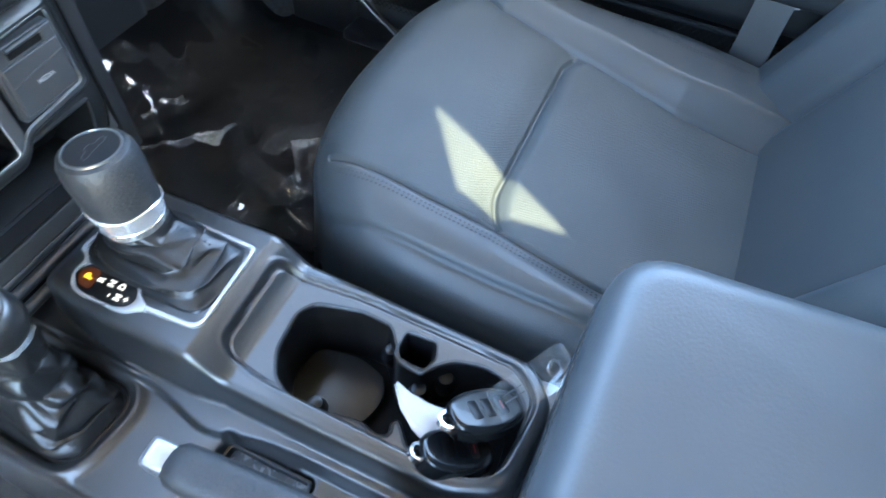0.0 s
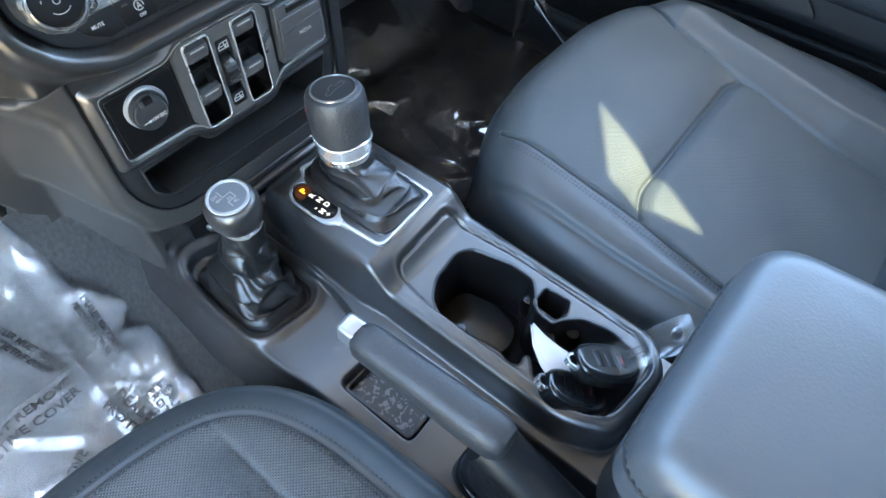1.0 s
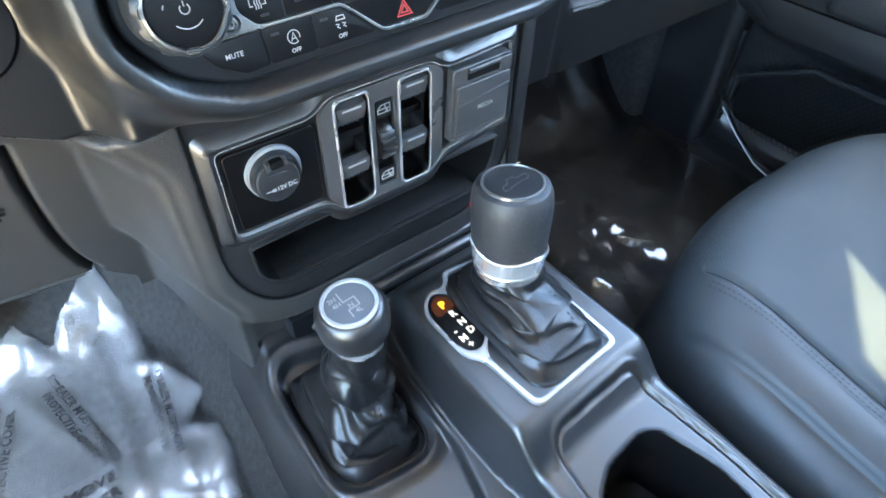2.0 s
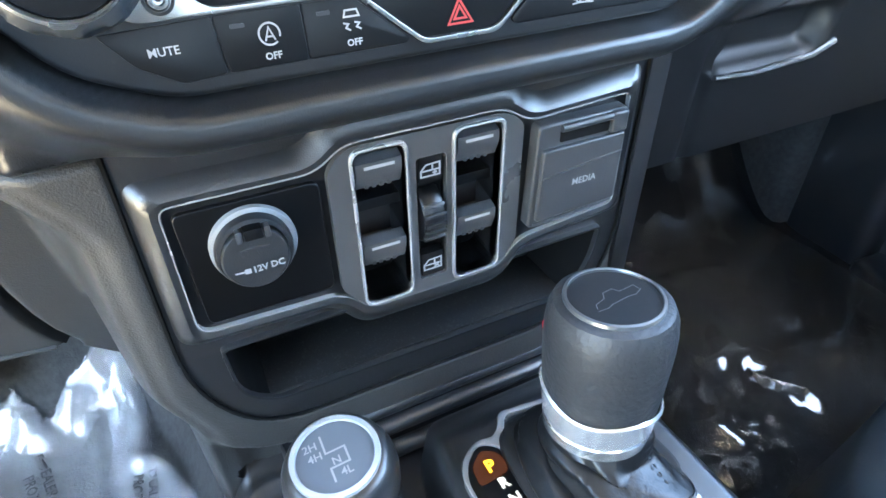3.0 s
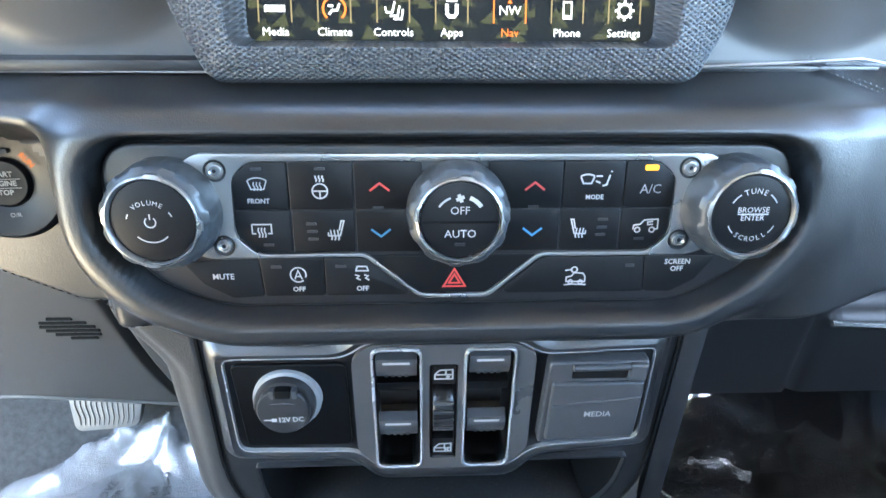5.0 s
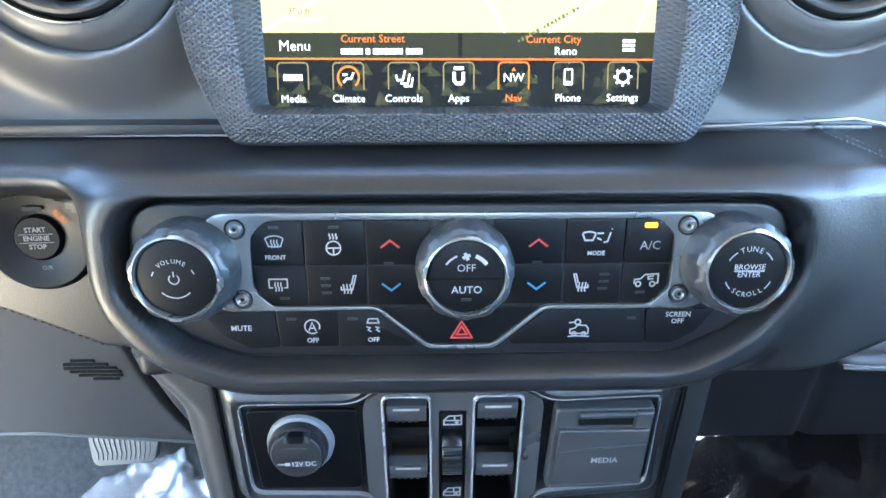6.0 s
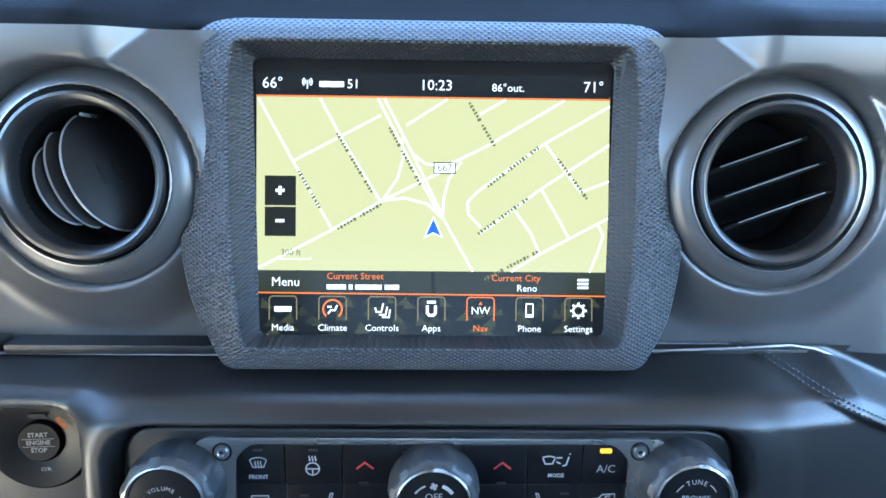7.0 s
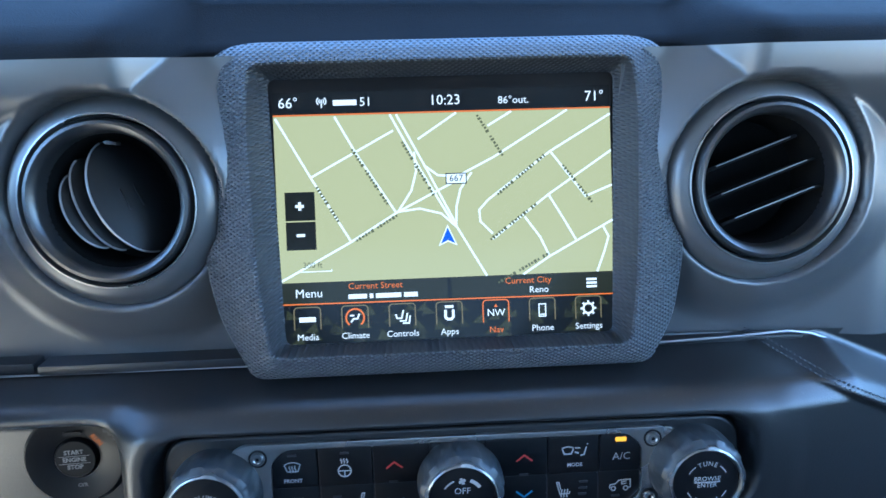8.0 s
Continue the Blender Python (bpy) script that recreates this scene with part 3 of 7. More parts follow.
def build_dashboard():
    dash = thing("dashboard", (0, 0.1, 0.5), "black soft-touch car dashboard with grey metallic middle panel", "dashboard")
    # middle panel in grey metallic paint
    xs, zs = np.arange(-0.52, 0.665, 0.0018), np.arange(0.786, 0.9420, 0.0018)
    X, Z = np.meshgrid(xs, zs, indexing="ij")
    H = -0.016 - (Z - 0.79) * 0.11
    mask = np.ones(X.shape, bool)
    # the panel swells round the vents and leans out to meet the brow above them
    bulge = 1.35 * smooth01(0.890, 0.926, Z) * smooth01(0.122, 0.152, np.abs(X))
    for cx in (-0.163, 0.163):
        r = np.hypot(X - cx, Z - 0.8745)
        hood = 1.0 + 0.3 * smooth01(0.86, 0.92, Z)
        bulge = np.maximum(bulge, smooth01(0.084, 0.046, r) * hood)
        H -= 0.016 * smooth01(0.0535, 0.0500, r)
        mask &= r > 0.0445
    H += 0.019 * bulge
    mask &= np.abs(X) > 0.090
    H += 0.010 * np.exp(-((X - 0.26) / 0.05) ** 2) * smooth01(0.90, 0.84, Z)
    H -= 0.05 * np.clip(np.abs(X) - 0.30, 0, 1) + 0.20 * np.clip(X - 0.228, 0, 0.08) * smooth01(0.225, 0.25, X)
    H += 0.007 * smooth01(0.902, 0.943, Z)
    sheet("middle_panel", xs, zs, H, lambda u, v, h: (u, -h, v), GREYP, dash, "grey metallic painted middle panel", mask=mask)
    # upper pad: a brow above the panel, then the top running to the windscreen
    prof = [(0.045, 0.936), (0.030, 0.938), (0.0245, 0.9405), (0.0250, 0.944), (0.032, 0.9485), (0.046, 0.957), (0.068, 0.968), (0.076, 0.9725), (0.090, 0.975),
            (0.14, 0.977), (0.25, 0.976), (0.42, 0.965), (0.55, 0.95)]
    xs = np.arange(-0.72, 0.721, 0.01)
    verts, faces = [], []
    for x in xs:
        bow = 0.05 * np.clip(abs(x) - 0.30, 0, 1)
        low = 0.006 * float(smooth01(0.125, 0.150, abs(x)))
        fwd = 0.044 * float(smooth01(0.128, 0.158, abs(x))) - 0.020 - 0.006 * float(smooth01(0.24, 0.36, abs(x)))
        verts += [(x, y + bow - fwd * float(smooth01(0.110, 0.030, y)), z - 0.012 * (x / 0.7) ** 2 - low * (z < 0.946) - 0.018 * min(max(x, -0.3), 0.3) * float(smooth01(0.950, 0.970, z))) for y, z in prof]
    k = len(prof)
    for i in range(len(xs) - 1):
        for j in range(k - 1):
            faces.append((i * k + j, (i + 1) * k + j, (i + 1) * k + j + 1, i * k + j + 1))
    raw("upper_pad", verts, faces, PADTOP, dash, "black soft upper dash pad")
    part("pad_seam", tube([(x, 0.0785 + 0.05 * max(0, abs(x) - 0.30), 0.974 - 0.012 * (x / 0.7) ** 2 - 0.018 * min(max(x, -0.3), 0.3)) for x in np.arange(-0.7, 0.71, 0.05)], 0.0012, 6), GREYT, dash)
    # thin ledge strip between panel and bolster
    part("ledge_strip", box_bm(-0.214, -0.098, 0.004, 0.040, 0.7850, 0.7905, 0.0015), GREYT, dash)
    part("ledge_strip", box_bm(-0.52, -0.2165, 0.006, 0.042, 0.7850, 0.7915, 0.0015), GREYT, dash)
    part("ledge_strip", box_bm(0.098, 0.195, 0.008, 0.040, 0.7850, 0.7880, 0.0010), GREYT, dash)
    part("ledge_line", tube([(-0.50, 0.0065, 0.7853), (-0.1, 0.0045, 0.7853)], 0.0006, 6), GUN, dash, "fine bright edge line")
    part("ledge_line", tube([(0.11, 0.0055, 0.7880), (0.158, 0.0055, 0.7900), (0.184, 0.006, 0.7915), (0.198, 0.007, 0.789), (0.222, 0.012, 0.779), (0.25, 0.018, 0.768)], 0.0007, 6), GUN, dash, "fine bright edge line")
    # lower bolster
    xs, vs = np.arange(-0.50, 0.66, 0.0022), np.linspace(0, 1, 84)
    X, V = np.meshgrid(xs, vs, indexing="ij")
    rise = lambda u, v: bolster_edge(u) - 0.012 + (0.8015 - bolster_edge(u)) * v
    Z = rise(X, V)
    P = bolster_height(X, Z)
    r = np.hypot(X + 0.2038, Z - 0.736)
    keep = r > 0.0215
    sheet("lower_bolster", xs, vs, P, lambda u, v, h: (u, -h, rise(u, v)), SOFT, dash, "padded lower dash round the climate controls", mask=keep)
    back = box_bm(-0.70, 0.66, 0.100, 0.40, 0.70, 0.945, 0.004)
    part("dash_core", back, DARK, dash)
    # stitched leather wedge on the passenger side
    for off in (0.0022, 0.0046):
        wx = np.arange(0.162, 0.42, 0.008)
        wz = wedge_line(wx) + off
        wy = -bolster_height(wx, wz) - 0.0004
        stitches("seam_thread", list(zip(wx.tolist(), wy.tolist(), wz.tolist())), 0.0020, 0.0006, 0.0006, THREADG, dash, "grey stitching")
    kx = np.arange(-0.44, -0.136, 0.012)
    kz = bolster_edge(kx) + 0.0085
    ky = -bolster_height(kx, kz) - 0.0005
    stitches("seam_thread", list(zip(kx.tolist(), ky.tolist(), kz.tolist())), 0.0026, 0.0012, 0.0005, SOFT, dash, "stitching along the padded edge")
    part("stack_core", box_bm(-0.134, 0.124, 0.050, 0.30, 0.47, 0.665, 0.004), DARK, dash)
    return dash


def build_knee_panels():
    """The driver's lower panel with its grille, and the leg that comes down beside the centre stack."""
    kp = thing("knee_panel", (-0.28, 0.1, 0.45), "grey grained plastic knee panel under the dashboard with slotted grille", "trim panel")
    stack = rounded(STACK, [0.002, 0.03, 0.03, 0.03, 0.03, 0.002], 6)
    def divide(Z):
        return np.interp(Z, [0.44, 0.478, 0.500, 0.523, 0.55, 0.58, 0.61, 0.64, 0.70], [-0.180, -0.2045, -0.2115, -0.2150, -0.2165, -0.2165, -0.2155, -0.2125, -0.2125])
    def low_edge(X):
        return 0.479 + 0.17 * np.clip(-0.207 - X, 0, 0.125)
    def depth(X, Z):
        edge = -0.147 - 0.022 * smooth01(0.625, 0.675, Z) - 0.30 * np.clip(Z - 0.66, 0, 1) + 0.014 * smooth01(0.54, 0.49, Z)
        a = edge - X
        sd = sdist(X, Z, stack)
        face = 0.050 + 0.41 * np.clip(0.65 - Z, -0.02, 1)
        Y = -0.0125 + 0.004 * smooth01(-0.010, 0.0, a)
        Y += (face - Y) * smooth01(0.0, 0.036, a)
        Y += 0.014 * smooth01(0.021, 0.031, sd) * smooth01(-0.142, -0.112, X) + 0.005 * smooth01(0.0008, -0.0030, sd)
        Y += 0.030 * smooth01(bolster_edge(X) - 0.002, bolster_edge(X) + 0.014, Z)
        seam = segdist(X, Z, [(-0.2125, 0.645), (-0.2155, 0.61), (-0.2165, 0.58), (-0.2165, 0.55), (-0.2150, 0.523), (-0.2115, 0.500), (-0.2045, 0.478)])
        return Y + 0.012 * np.exp(-(seam / 0.0024) ** 2)
    zs = np.arange(0.418, 0.706, 0.0022)
    for nm, ss, material, label in (("panel", np.arange(-0.34, 0.0001, 0.002), KNEEG, "grey grained knee panel"), ("leg", np.arange(0, 0.35, 0.002), KNEE, "grained grey leg beside and below the stack")):
        S, Z = np.meshgrid(ss, zs, indexing="ij")
        X = S + divide(Z)
        sd = sdist(X, Z, stack)
        keep = (sd > -0.007) & ((X < -0.125) | ((sd < 0.050) & (Z < 0.54) & (X < 0.124))) & (Z < bolster_edge(X) + 0.016)
        keep &= (Z > low_edge(X)) if nm == "panel" else (Z > 0.420 + 0.058 * smooth01(-0.185, -0.205, X))
        sheet(nm, ss, zs, depth(X, Z), lambda u, v, h: (u + divide(v), h, v), material, kp, label, mask=keep)
    def yat(x, z):
        return float(depth(np.array([x]), np.array([z]))[0])
    for i, (x0, x1) in enumerate(((-0.259, -0.243), (-0.266, -0.236), (-0.268, -0.232), (-0.266, -0.231), (-0.262, -0.232), (-0.254, -0.236))):
        z0 = 0.6095 - i * 0.0046
        # panel is uncut; black bars stand for the shade in the slots
        part("grille_slot", tube([(x, yat(x, z0) - 0.0004, z0) for x in np.linspace(x0, x1, 5)], 0.0013, 6), DARK, kp, "black bar in place of a shaded slot")
        part("grille_edge", tube([(x, yat(x, z0 - 0.0020) - 0.0004, z0 - 0.0020) for x in np.linspace(x0 + 0.001, x1 - 0.001, 5)], 0.0005, 6), KNEEG, kp)
    part("panel_lip", tube([(x, yat(x, float(low_edge(x))) - 0.0005, float(low_edge(x)) + 0.001) for x in np.arange(-0.55, -0.208, 0.012)], 0.0020, 6), KNEEG, kp, "rolled lower edge")


def build_glove_side():
    gb = thing("glove_box", (0.35, 0.05, 0.5), "black plastic glove box door with a chrome-edged pull", "glove box")
    xs, zs = np.arange(0.128, 0.66, 0.006), np.arange(0.508, 0.715, 0.006)
    X, Z = np.meshgrid(xs, zs, indexing="ij")
    Y = 0.030 + 0.055 * smooth01(0.13, 0.20, X) + 0.05 * np.clip(0.62 - Z, 0, 1) - 0.04 * smooth01(0.63, 0.70, Z)
    g = segdist(X, Z, [(0.30, 0.672), (0.285, 0.60), (0.285, 0.50)])
    Y += 0.005 * np.exp(-(g / 0.004) ** 2)
    pull = sdist(X, Z, rounded([(0.293, 0.585), (0.41, 0.585), (0.42, 0.625), (0.305, 0.628)], 0.01))
    Y += 0.020 * smooth01(0.004, -0.006, pull)
    sheet("lid", xs, zs, Y, lambda u, v, h: (u, h, v), GLOVE, gb)
    part("pull_edge", tube([(0.290, 0.083, 0.583), (0.33, 0.082, 0.581), (0.40, 0.082, 0.584), (0.425, 0.083, 0.592)], 0.0028, 8), CHROME, gb, "bright edge of the glove box pull")
    part("pull_shell", plate(rounded([(0.296, 0.596), (0.36, 0.598), (0.362, 0.622), (0.308, 0.624)], 0.006), 0, 0.006, bevel=0.003), GUN, gb, "grey pull", m=basis((0, 0.098, 0), (1, 0, 0), (0, 0.2, 1)))


# ---- display unit ----
def build_display():
    su = thing("touchscreen_display", (0, 0.05, 0.79), "black knurled bezel with a lit navigation touchscreen", "display")
    outer = [(-0.101, -0.0165), (0.103, -0.0165), (0.1165, 0.007), (0.1235, 0.0420), (0.1148, 0.0600), (0.1152, 0.0870), (0.1252, 0.1020), (0.1252, 0.1308),
             (0.1090, 0.1532), (-0.1105, 0.1532), (-0.1257, 0.1312), (-0.1258, 0.1040), (-0.1160, 0.0890), (-0.1152, 0.0580), (-0.1235, 0.0430), (-0.1170, 0.015)]
    o = rounded(outer, [0.006, 0.006, 0.010, 0.006, 0.006, 0.006, 0.007, 0.012, 0.016, 0.016, 0.012, 0.007, 0.006, 0.006, 0.006, 0.010], 5)
    om = rounded(outer[:4] + outer[6:12] + outer[14:], [0.006, 0.006, 0.010, 0.02, 0.02, 0.014, 0.02, 0.02, 0.014, 0.02, 0.02, 0.010], 5)
    # lofted frame: rear edge, outer face, crest, inner slope, glass edge
    n = len(o)
    inner = []
    ir = rounded([(-0.0846, 0.0002), (0.0846, 0.0002), (0.0885, 0.1350), (-0.0885, 0.1350)], 0.004, 40)
    def ray_to(poly, a):
        c = Vector((0, 0.0655))
        d = Vector((math.cos(a), math.sin(a)))
        best = None
        for i in range(len(poly)):
            p, q = Vector(poly[i - 1]), Vector(poly[i])
            e = q - p
            den = d.x * e.y - d.y * e.x
            if abs(den) < 1e-12:
                continue
            w = p - c
            t = (w.x * e.y - w.y * e.x) / den
            s = (w.x * d.y - w.y * d.x) / den
            if t > 0 and -1e-6 <= s <= 1 + 1e-6 and (best is None or t > best):
                best = t
        return c + d * best
    bm = bmesh.new()
    layers = []
    N = 360
    for s, w in ((1.03, -0.040), (1.0, -0.012), (1.0, -0.001), (0.975, 0.0045), (0.92, 0.0080), (0.62, 0.0122), (0.32, 0.0152), (0.27, 0.0154), (0.235, 0.0142), (0.05, 0.0022), (0.0, 0.0010)):
        loop = []
        for i in range(N):
            a = 2 * math.pi * i / N
            po, pi_, pm = ray_to(o, a), ray_to(ir, a), ray_to(om, a)
            c = Vector((0, 0.0655))
            p = po if s >= 1 else pi_.lerp(pm, s)
            if (p - c).length > (po - c).length - 0.0012 * min(1.0, (1 - s) / 0.08):
                p = c + (po - c) * (1 - 0.0012 * min(1.0, (1 - s) / 0.08) / (po - c).length)
            if s == 1.03:
                p = c + (po - c) * 0.985
            loop.append(bm.verts.new((p.x, p.y, w)))
        layers.append(loop)
    lip = bmesh.new()
    for k, (a, b) in enumerate(zip(layers[:-1], layers[1:])):
        if k >= 8:
            a, b = [lip.verts.new(v.co) for v in a], [lip.verts.new(v.co) for v in b]
        for i in range(N):
            j = (i + 1) % N
            (lip if k >= 8 else bm).faces.new((a[i], a[j], b[j], b[i]))
    bmesh.ops.remove_doubles(lip, verts=lip.verts, dist=1e-6)
    bmesh.ops.delete(bm, geom=[v for v in bm.verts if not v.link_faces], context="VERTS")
    part("bezel_lip", lip, LIPB, su, "ribbed slope round the screen, coloured dark for its shade", m=SC)
    part("bezel", bm, BEZEL, su, "black bezel with a fine knurled texture", m=SC)
    part("glass", plate(rect(-0.0965, -0.008, 0.0965, 0.139, 0.01), -0.006, 0.0), WELLB, su, "dark screen glass", m=SC, smooth=False)
    build_screen(su)
    return su


def build_screen(su):
    MAPC = glow("map_green", (0.53, 0.47, 0.215), 2.2)
    ROAD = glow("map_road_white", (0.95, 0.95, 0.88), 2.4)
    TXT = glow("screen_white_text", (1.0, 0.97, 0.93), 2.2)
    ORANGE = glow("screen_orange", (1.0, 0.21, 0.03), 1.8)
    BAR = glow("screen_olive_bar", (0.050, 0.050, 0.026), 1.0)
    TRI = glow("screen_olive_pattern", (0.080, 0.080, 0.036), 1.0)
    TRI2 = glow("screen_dark_pattern", (0.045, 0.046, 0.026), 1.0)
    BLK = glow("screen_black", (0.010, 0.012, 0.014), 1.0)
    LBL = glow("map_label_olive", (0.27, 0.26, 0.115), 1.0)
    ARROW = glow("screen_blue_arrow", (0.05, 0.16, 0.75), 1.6)
    BTN = glow("screen_dark_button", (0.02, 0.02, 0.014), 1.0)
    TAN = glow("screen_tan_outline", (0.45, 0.34, 0.16), 1.0)
    L, R = -0.0865, 0.0865
    scr = part("screen", fill([(L, -0.0005), (R, -0.0005), (R, 0.1285), (L, 0.1285)], 0.0004), BLK, su, "lit screen showing a street map", smooth=False, m=SC)
    def ink(name, bm, material):
        return part(name, bm, material, scr, smooth=False, m=SC)
    def say(text, u, v, size, material, align="CENTER", w=0.0013, rot=0, bold=0.0, squeeze=1.0):
        return words("lettering", text, size, SC @ shift(u, v, w) @ pose(0, 0, 0, 0, 0, rot), material, scr, align, bold, squeeze)
    ink("map", fill([(L, 0.0318), (R, 0.0318), (R, 0.1165), (L, 0.1165)], 0.0006), MAPC)
    roads = [[(-0.0855, 0.1155), (-0.0688, 0.0852), (-0.0495, 0.0518)], [(-0.0855, 0.0328), (-0.050, 0.0515), (-0.025, 0.0664), (0.0056, 0.0815)],
             [(-0.0688, 0.0852), (-0.026, 0.108)], [(-0.0556, 0.1158), (-0.0454, 0.0969), (-0.026, 0.066)],
             [(-0.0275, 0.1162), (-0.0125, 0.0871), (0.0034, 0.0590)], [(-0.0243, 0.1162), (-0.0093, 0.0871), (0.0046, 0.0590)], [(0.0041, 0.0592), (0.0197, 0.0318)],
             [(-0.0136, 0.1032), (0.0065, 0.1162)], [(-0.025, 0.0664), (-0.0178, 0.0770), (-0.0150, 0.087), (-0.0158, 0.0968)],
             [(-0.025, 0.0664), (-0.0139, 0.0677), (-0.0028, 0.0648), (0.0046, 0.0578)], [(0.0046, 0.0578), (0.0051, 0.068), (0.0074, 0.077), (0.0135, 0.0855)],
             [(-0.0109, 0.0898), (-0.004, 0.0845), (0.0060, 0.0836), (0.0252, 0.0930), (0.0640, 0.1162)]]
    roads2 = [[(0.0865, 0.1136), (0.0546, 0.0951), (0.0215, 0.0710), (0.0168, 0.0660), (0.0172, 0.0600), (0.0235, 0.0535)], [(0.0235, 0.0507), (0.053, 0.0728), (0.0865, 0.0947)],
              [(0.0546, 0.0951), (0.0726, 0.0713), (0.0865, 0.0768)], [(0.0865, 0.0586), (0.0527, 0.0407), (0.0387, 0.0318)],
              [(0.0403, 0.0617), (0.048, 0.0510), (0.0527, 0.0407)], [(0.053, 0.0728), (0.060, 0.0610), (0.0668, 0.0489)],
              [(0.0809, 0.0560), (0.0840, 0.0500), (0.0815, 0.0420), (0.0775, 0.0318)], [(0.0226, 0.1091), (0.0350, 0.1162)]]
    for k, line in enumerate(roads + roads2):
        ink("map_road", ribbons([line], 0.00105, 0.0008 + 0.000004 * k), ROAD)
    # names of the streets are drawn as plain bars
    bars = [(-0.0607, 0.0713, 0.021, -60), (-0.0386, 0.0844, 0.034, -59), (-0.0140, 0.0880, 0.032, -61), (-0.0352, 0.0590, 0.027, 30), (0.0239, 0.1035, 0.026, -59),
            (0.0391, 0.0835, 0.032, 38), (0.0347, 0.0595, 0.031, 36), (0.0685, 0.0777, 0.025, -53), (0.0387, 0.0350, 0.030, 28)]
    for u, v, ln, rot in bars:
        bm = bmesh.new()
        x = -ln / 2
        k = 0
        while x < ln / 2 - 0.0012:
            wl = 0.0009 + 0.0005 * ((k * 7) % 3) / 2
            ribbons(at2([[(x, 0), (x + wl, 0)]], u, v, 1, rot), 0.0012 + 0.0006 * ((k * 5) % 2), 0.0010, bm)
            x += wl + (0.0022 if k % 7 == 5 else 0.0007)
            k += 1
        tagged(ink("street_name_bar", bm, LBL), kind="stuff")
    ink("route_shield", fill(rect(0.0000, 0.0797, 0.0108, 0.0853, 0.001), 0.0011), TXT)
    ink("shield_edge", ribbons([[(0.0002, 0.0799), (0.0106, 0.0799), (0.0106, 0.0851), (0.0002, 0.0851), (0.0002, 0.0799)]], 0.0005, 0.0013), BLK)
    say("667", 0.0054, 0.0825, 0.0048, BLK, w=0.0015)
    ink("position_arrow", fill([(0.0001, 0.0590), (0.0050, 0.0480), (0.0001, 0.0502), (-0.0048, 0.0480)][::-1], 0.0012), TXT)
    ink("position_arrow", fill([(0.0001, 0.0575), (0.0038, 0.0492), (0.0001, 0.0510), (-0.0036, 0.0492)][::-1], 0.0015), ARROW)
    ink("zoom_button", fill([(-0.0823, 0.0635), (-0.0672, 0.0635), (-0.0672, 0.0780), (-0.0823, 0.0780)], 0.0010), BTN)
    ink("zoom_button", fill([(-0.0823, 0.0485), (-0.0672, 0.0485), (-0.0672, 0.0628), (-0.0823, 0.0628)], 0.0010), BTN)
    ink("plus_minus", ribbons([[(-0.0770, 0.0708), (-0.0727, 0.0708)], [(-0.07485, 0.0687), (-0.07485, 0.0729)], [(-0.0770, 0.0560), (-0.0727, 0.0560)]], 0.0015, 0.0013), TXT)
    say("300 ft", -0.0695, 0.0405, 0.0042, LBL)
    ink("scale_bar", ribbons([[(-0.0755, 0.0383), (-0.0755, 0.0373), (-0.0600, 0.0373), (-0.0600, 0.0383)]], 0.0005, 0.0010), ROAD)
    ink("rule", ribbons([[(L, 0.1168), (R, 0.1168)]], 0.0007, 0.0012), ORANGE)
    ink("rule", ribbons([[(L, 0.0208), (R, 0.0200)]], 0.0007, 0.0012), ORANGE)
    # status row
    say("66\u00b0", -0.0786, 0.1228, 0.0074, TXT)
    say("10:23", 0.0010, 0.1226, 0.0073, TXT)
    say("86\u00b0out.", 0.0362, 0.1218, 0.0054, TXT)
    say("71\u00b0", 0.0783, 0.1226, 0.0074, TXT)
    say("51", -0.0395, 0.1227, 0.0063, TXT)
    ink("station_bar", ribbons([[(-0.0560, 0.1227), (-0.0440, 0.1227)]], 0.0028, 0.0012), TXT)
    ink("antenna_icon", ribbons([arc(-0.0618, 0.1237, 0.0012, 130, 230, 6), arc(-0.0618, 0.1237, 0.0023, 130, 230, 6), arc(-0.0618, 0.1237, 0.0012, -50, 50, 6), arc(-0.0618, 0.1237, 0.0023, -50, 50, 6), [(-0.0618, 0.1245), (-0.0618, 0.1203)]], 0.0006, 0.0012), TXT)
    # street row
    ink("info_bar", fill([(L, 0.0208), (-0.0008, 0.0208), (-0.0008, 0.0318), (L, 0.0318)], 0.0006), BAR)
    ink("info_bar", fill([(0.0010, 0.0208), (R, 0.0208), (R, 0.0318), (0.0010, 0.0318)], 0.0006), BAR)
    say("Menu", -0.0720, 0.0260, 0.0062, TXT)
    say("Current Street", -0.0520, 0.0290, 0.0046, ORANGE, "LEFT")
    tagged(ink("street_name_bar", ribbons([[(-0.0520, 0.0238), (-0.0425, 0.0238)], [(-0.0412, 0.0238), (-0.0393, 0.0238)], [(-0.0380, 0.0238), (-0.0250, 0.0238)], [(-0.0236, 0.0238), (-0.0165, 0.0238)]], 0.0024, 0.0012), TXT), kind="stuff")
    say("Current City", 0.0410, 0.0286, 0.0046, ORANGE)
    say("Reno", 0.0465, 0.0236, 0.0048, TXT)
    ink("menu_lines", ribbons([[(0.0715, v), (0.0770, v)] for v in (0.0242, 0.0261, 0.0280)], 0.0012, 0.0012), TXT)
    # app row on its faceted camouflage ground
    rnd = random.Random(4)
    for i in range(84):
        u, v = rnd.uniform(L + 0.004, R - 0.004), rnd.uniform(0.002, 0.018)
        s = rnd.uniform(0.002, 0.0038)
        tri = [(max(L, min(R, u + dx * s)), max(0, min(0.0196, v + dy * s))) for dx, dy in ((-1, -0.7), (1, -0.7), (rnd.uniform(-1, 1), 0.8))]
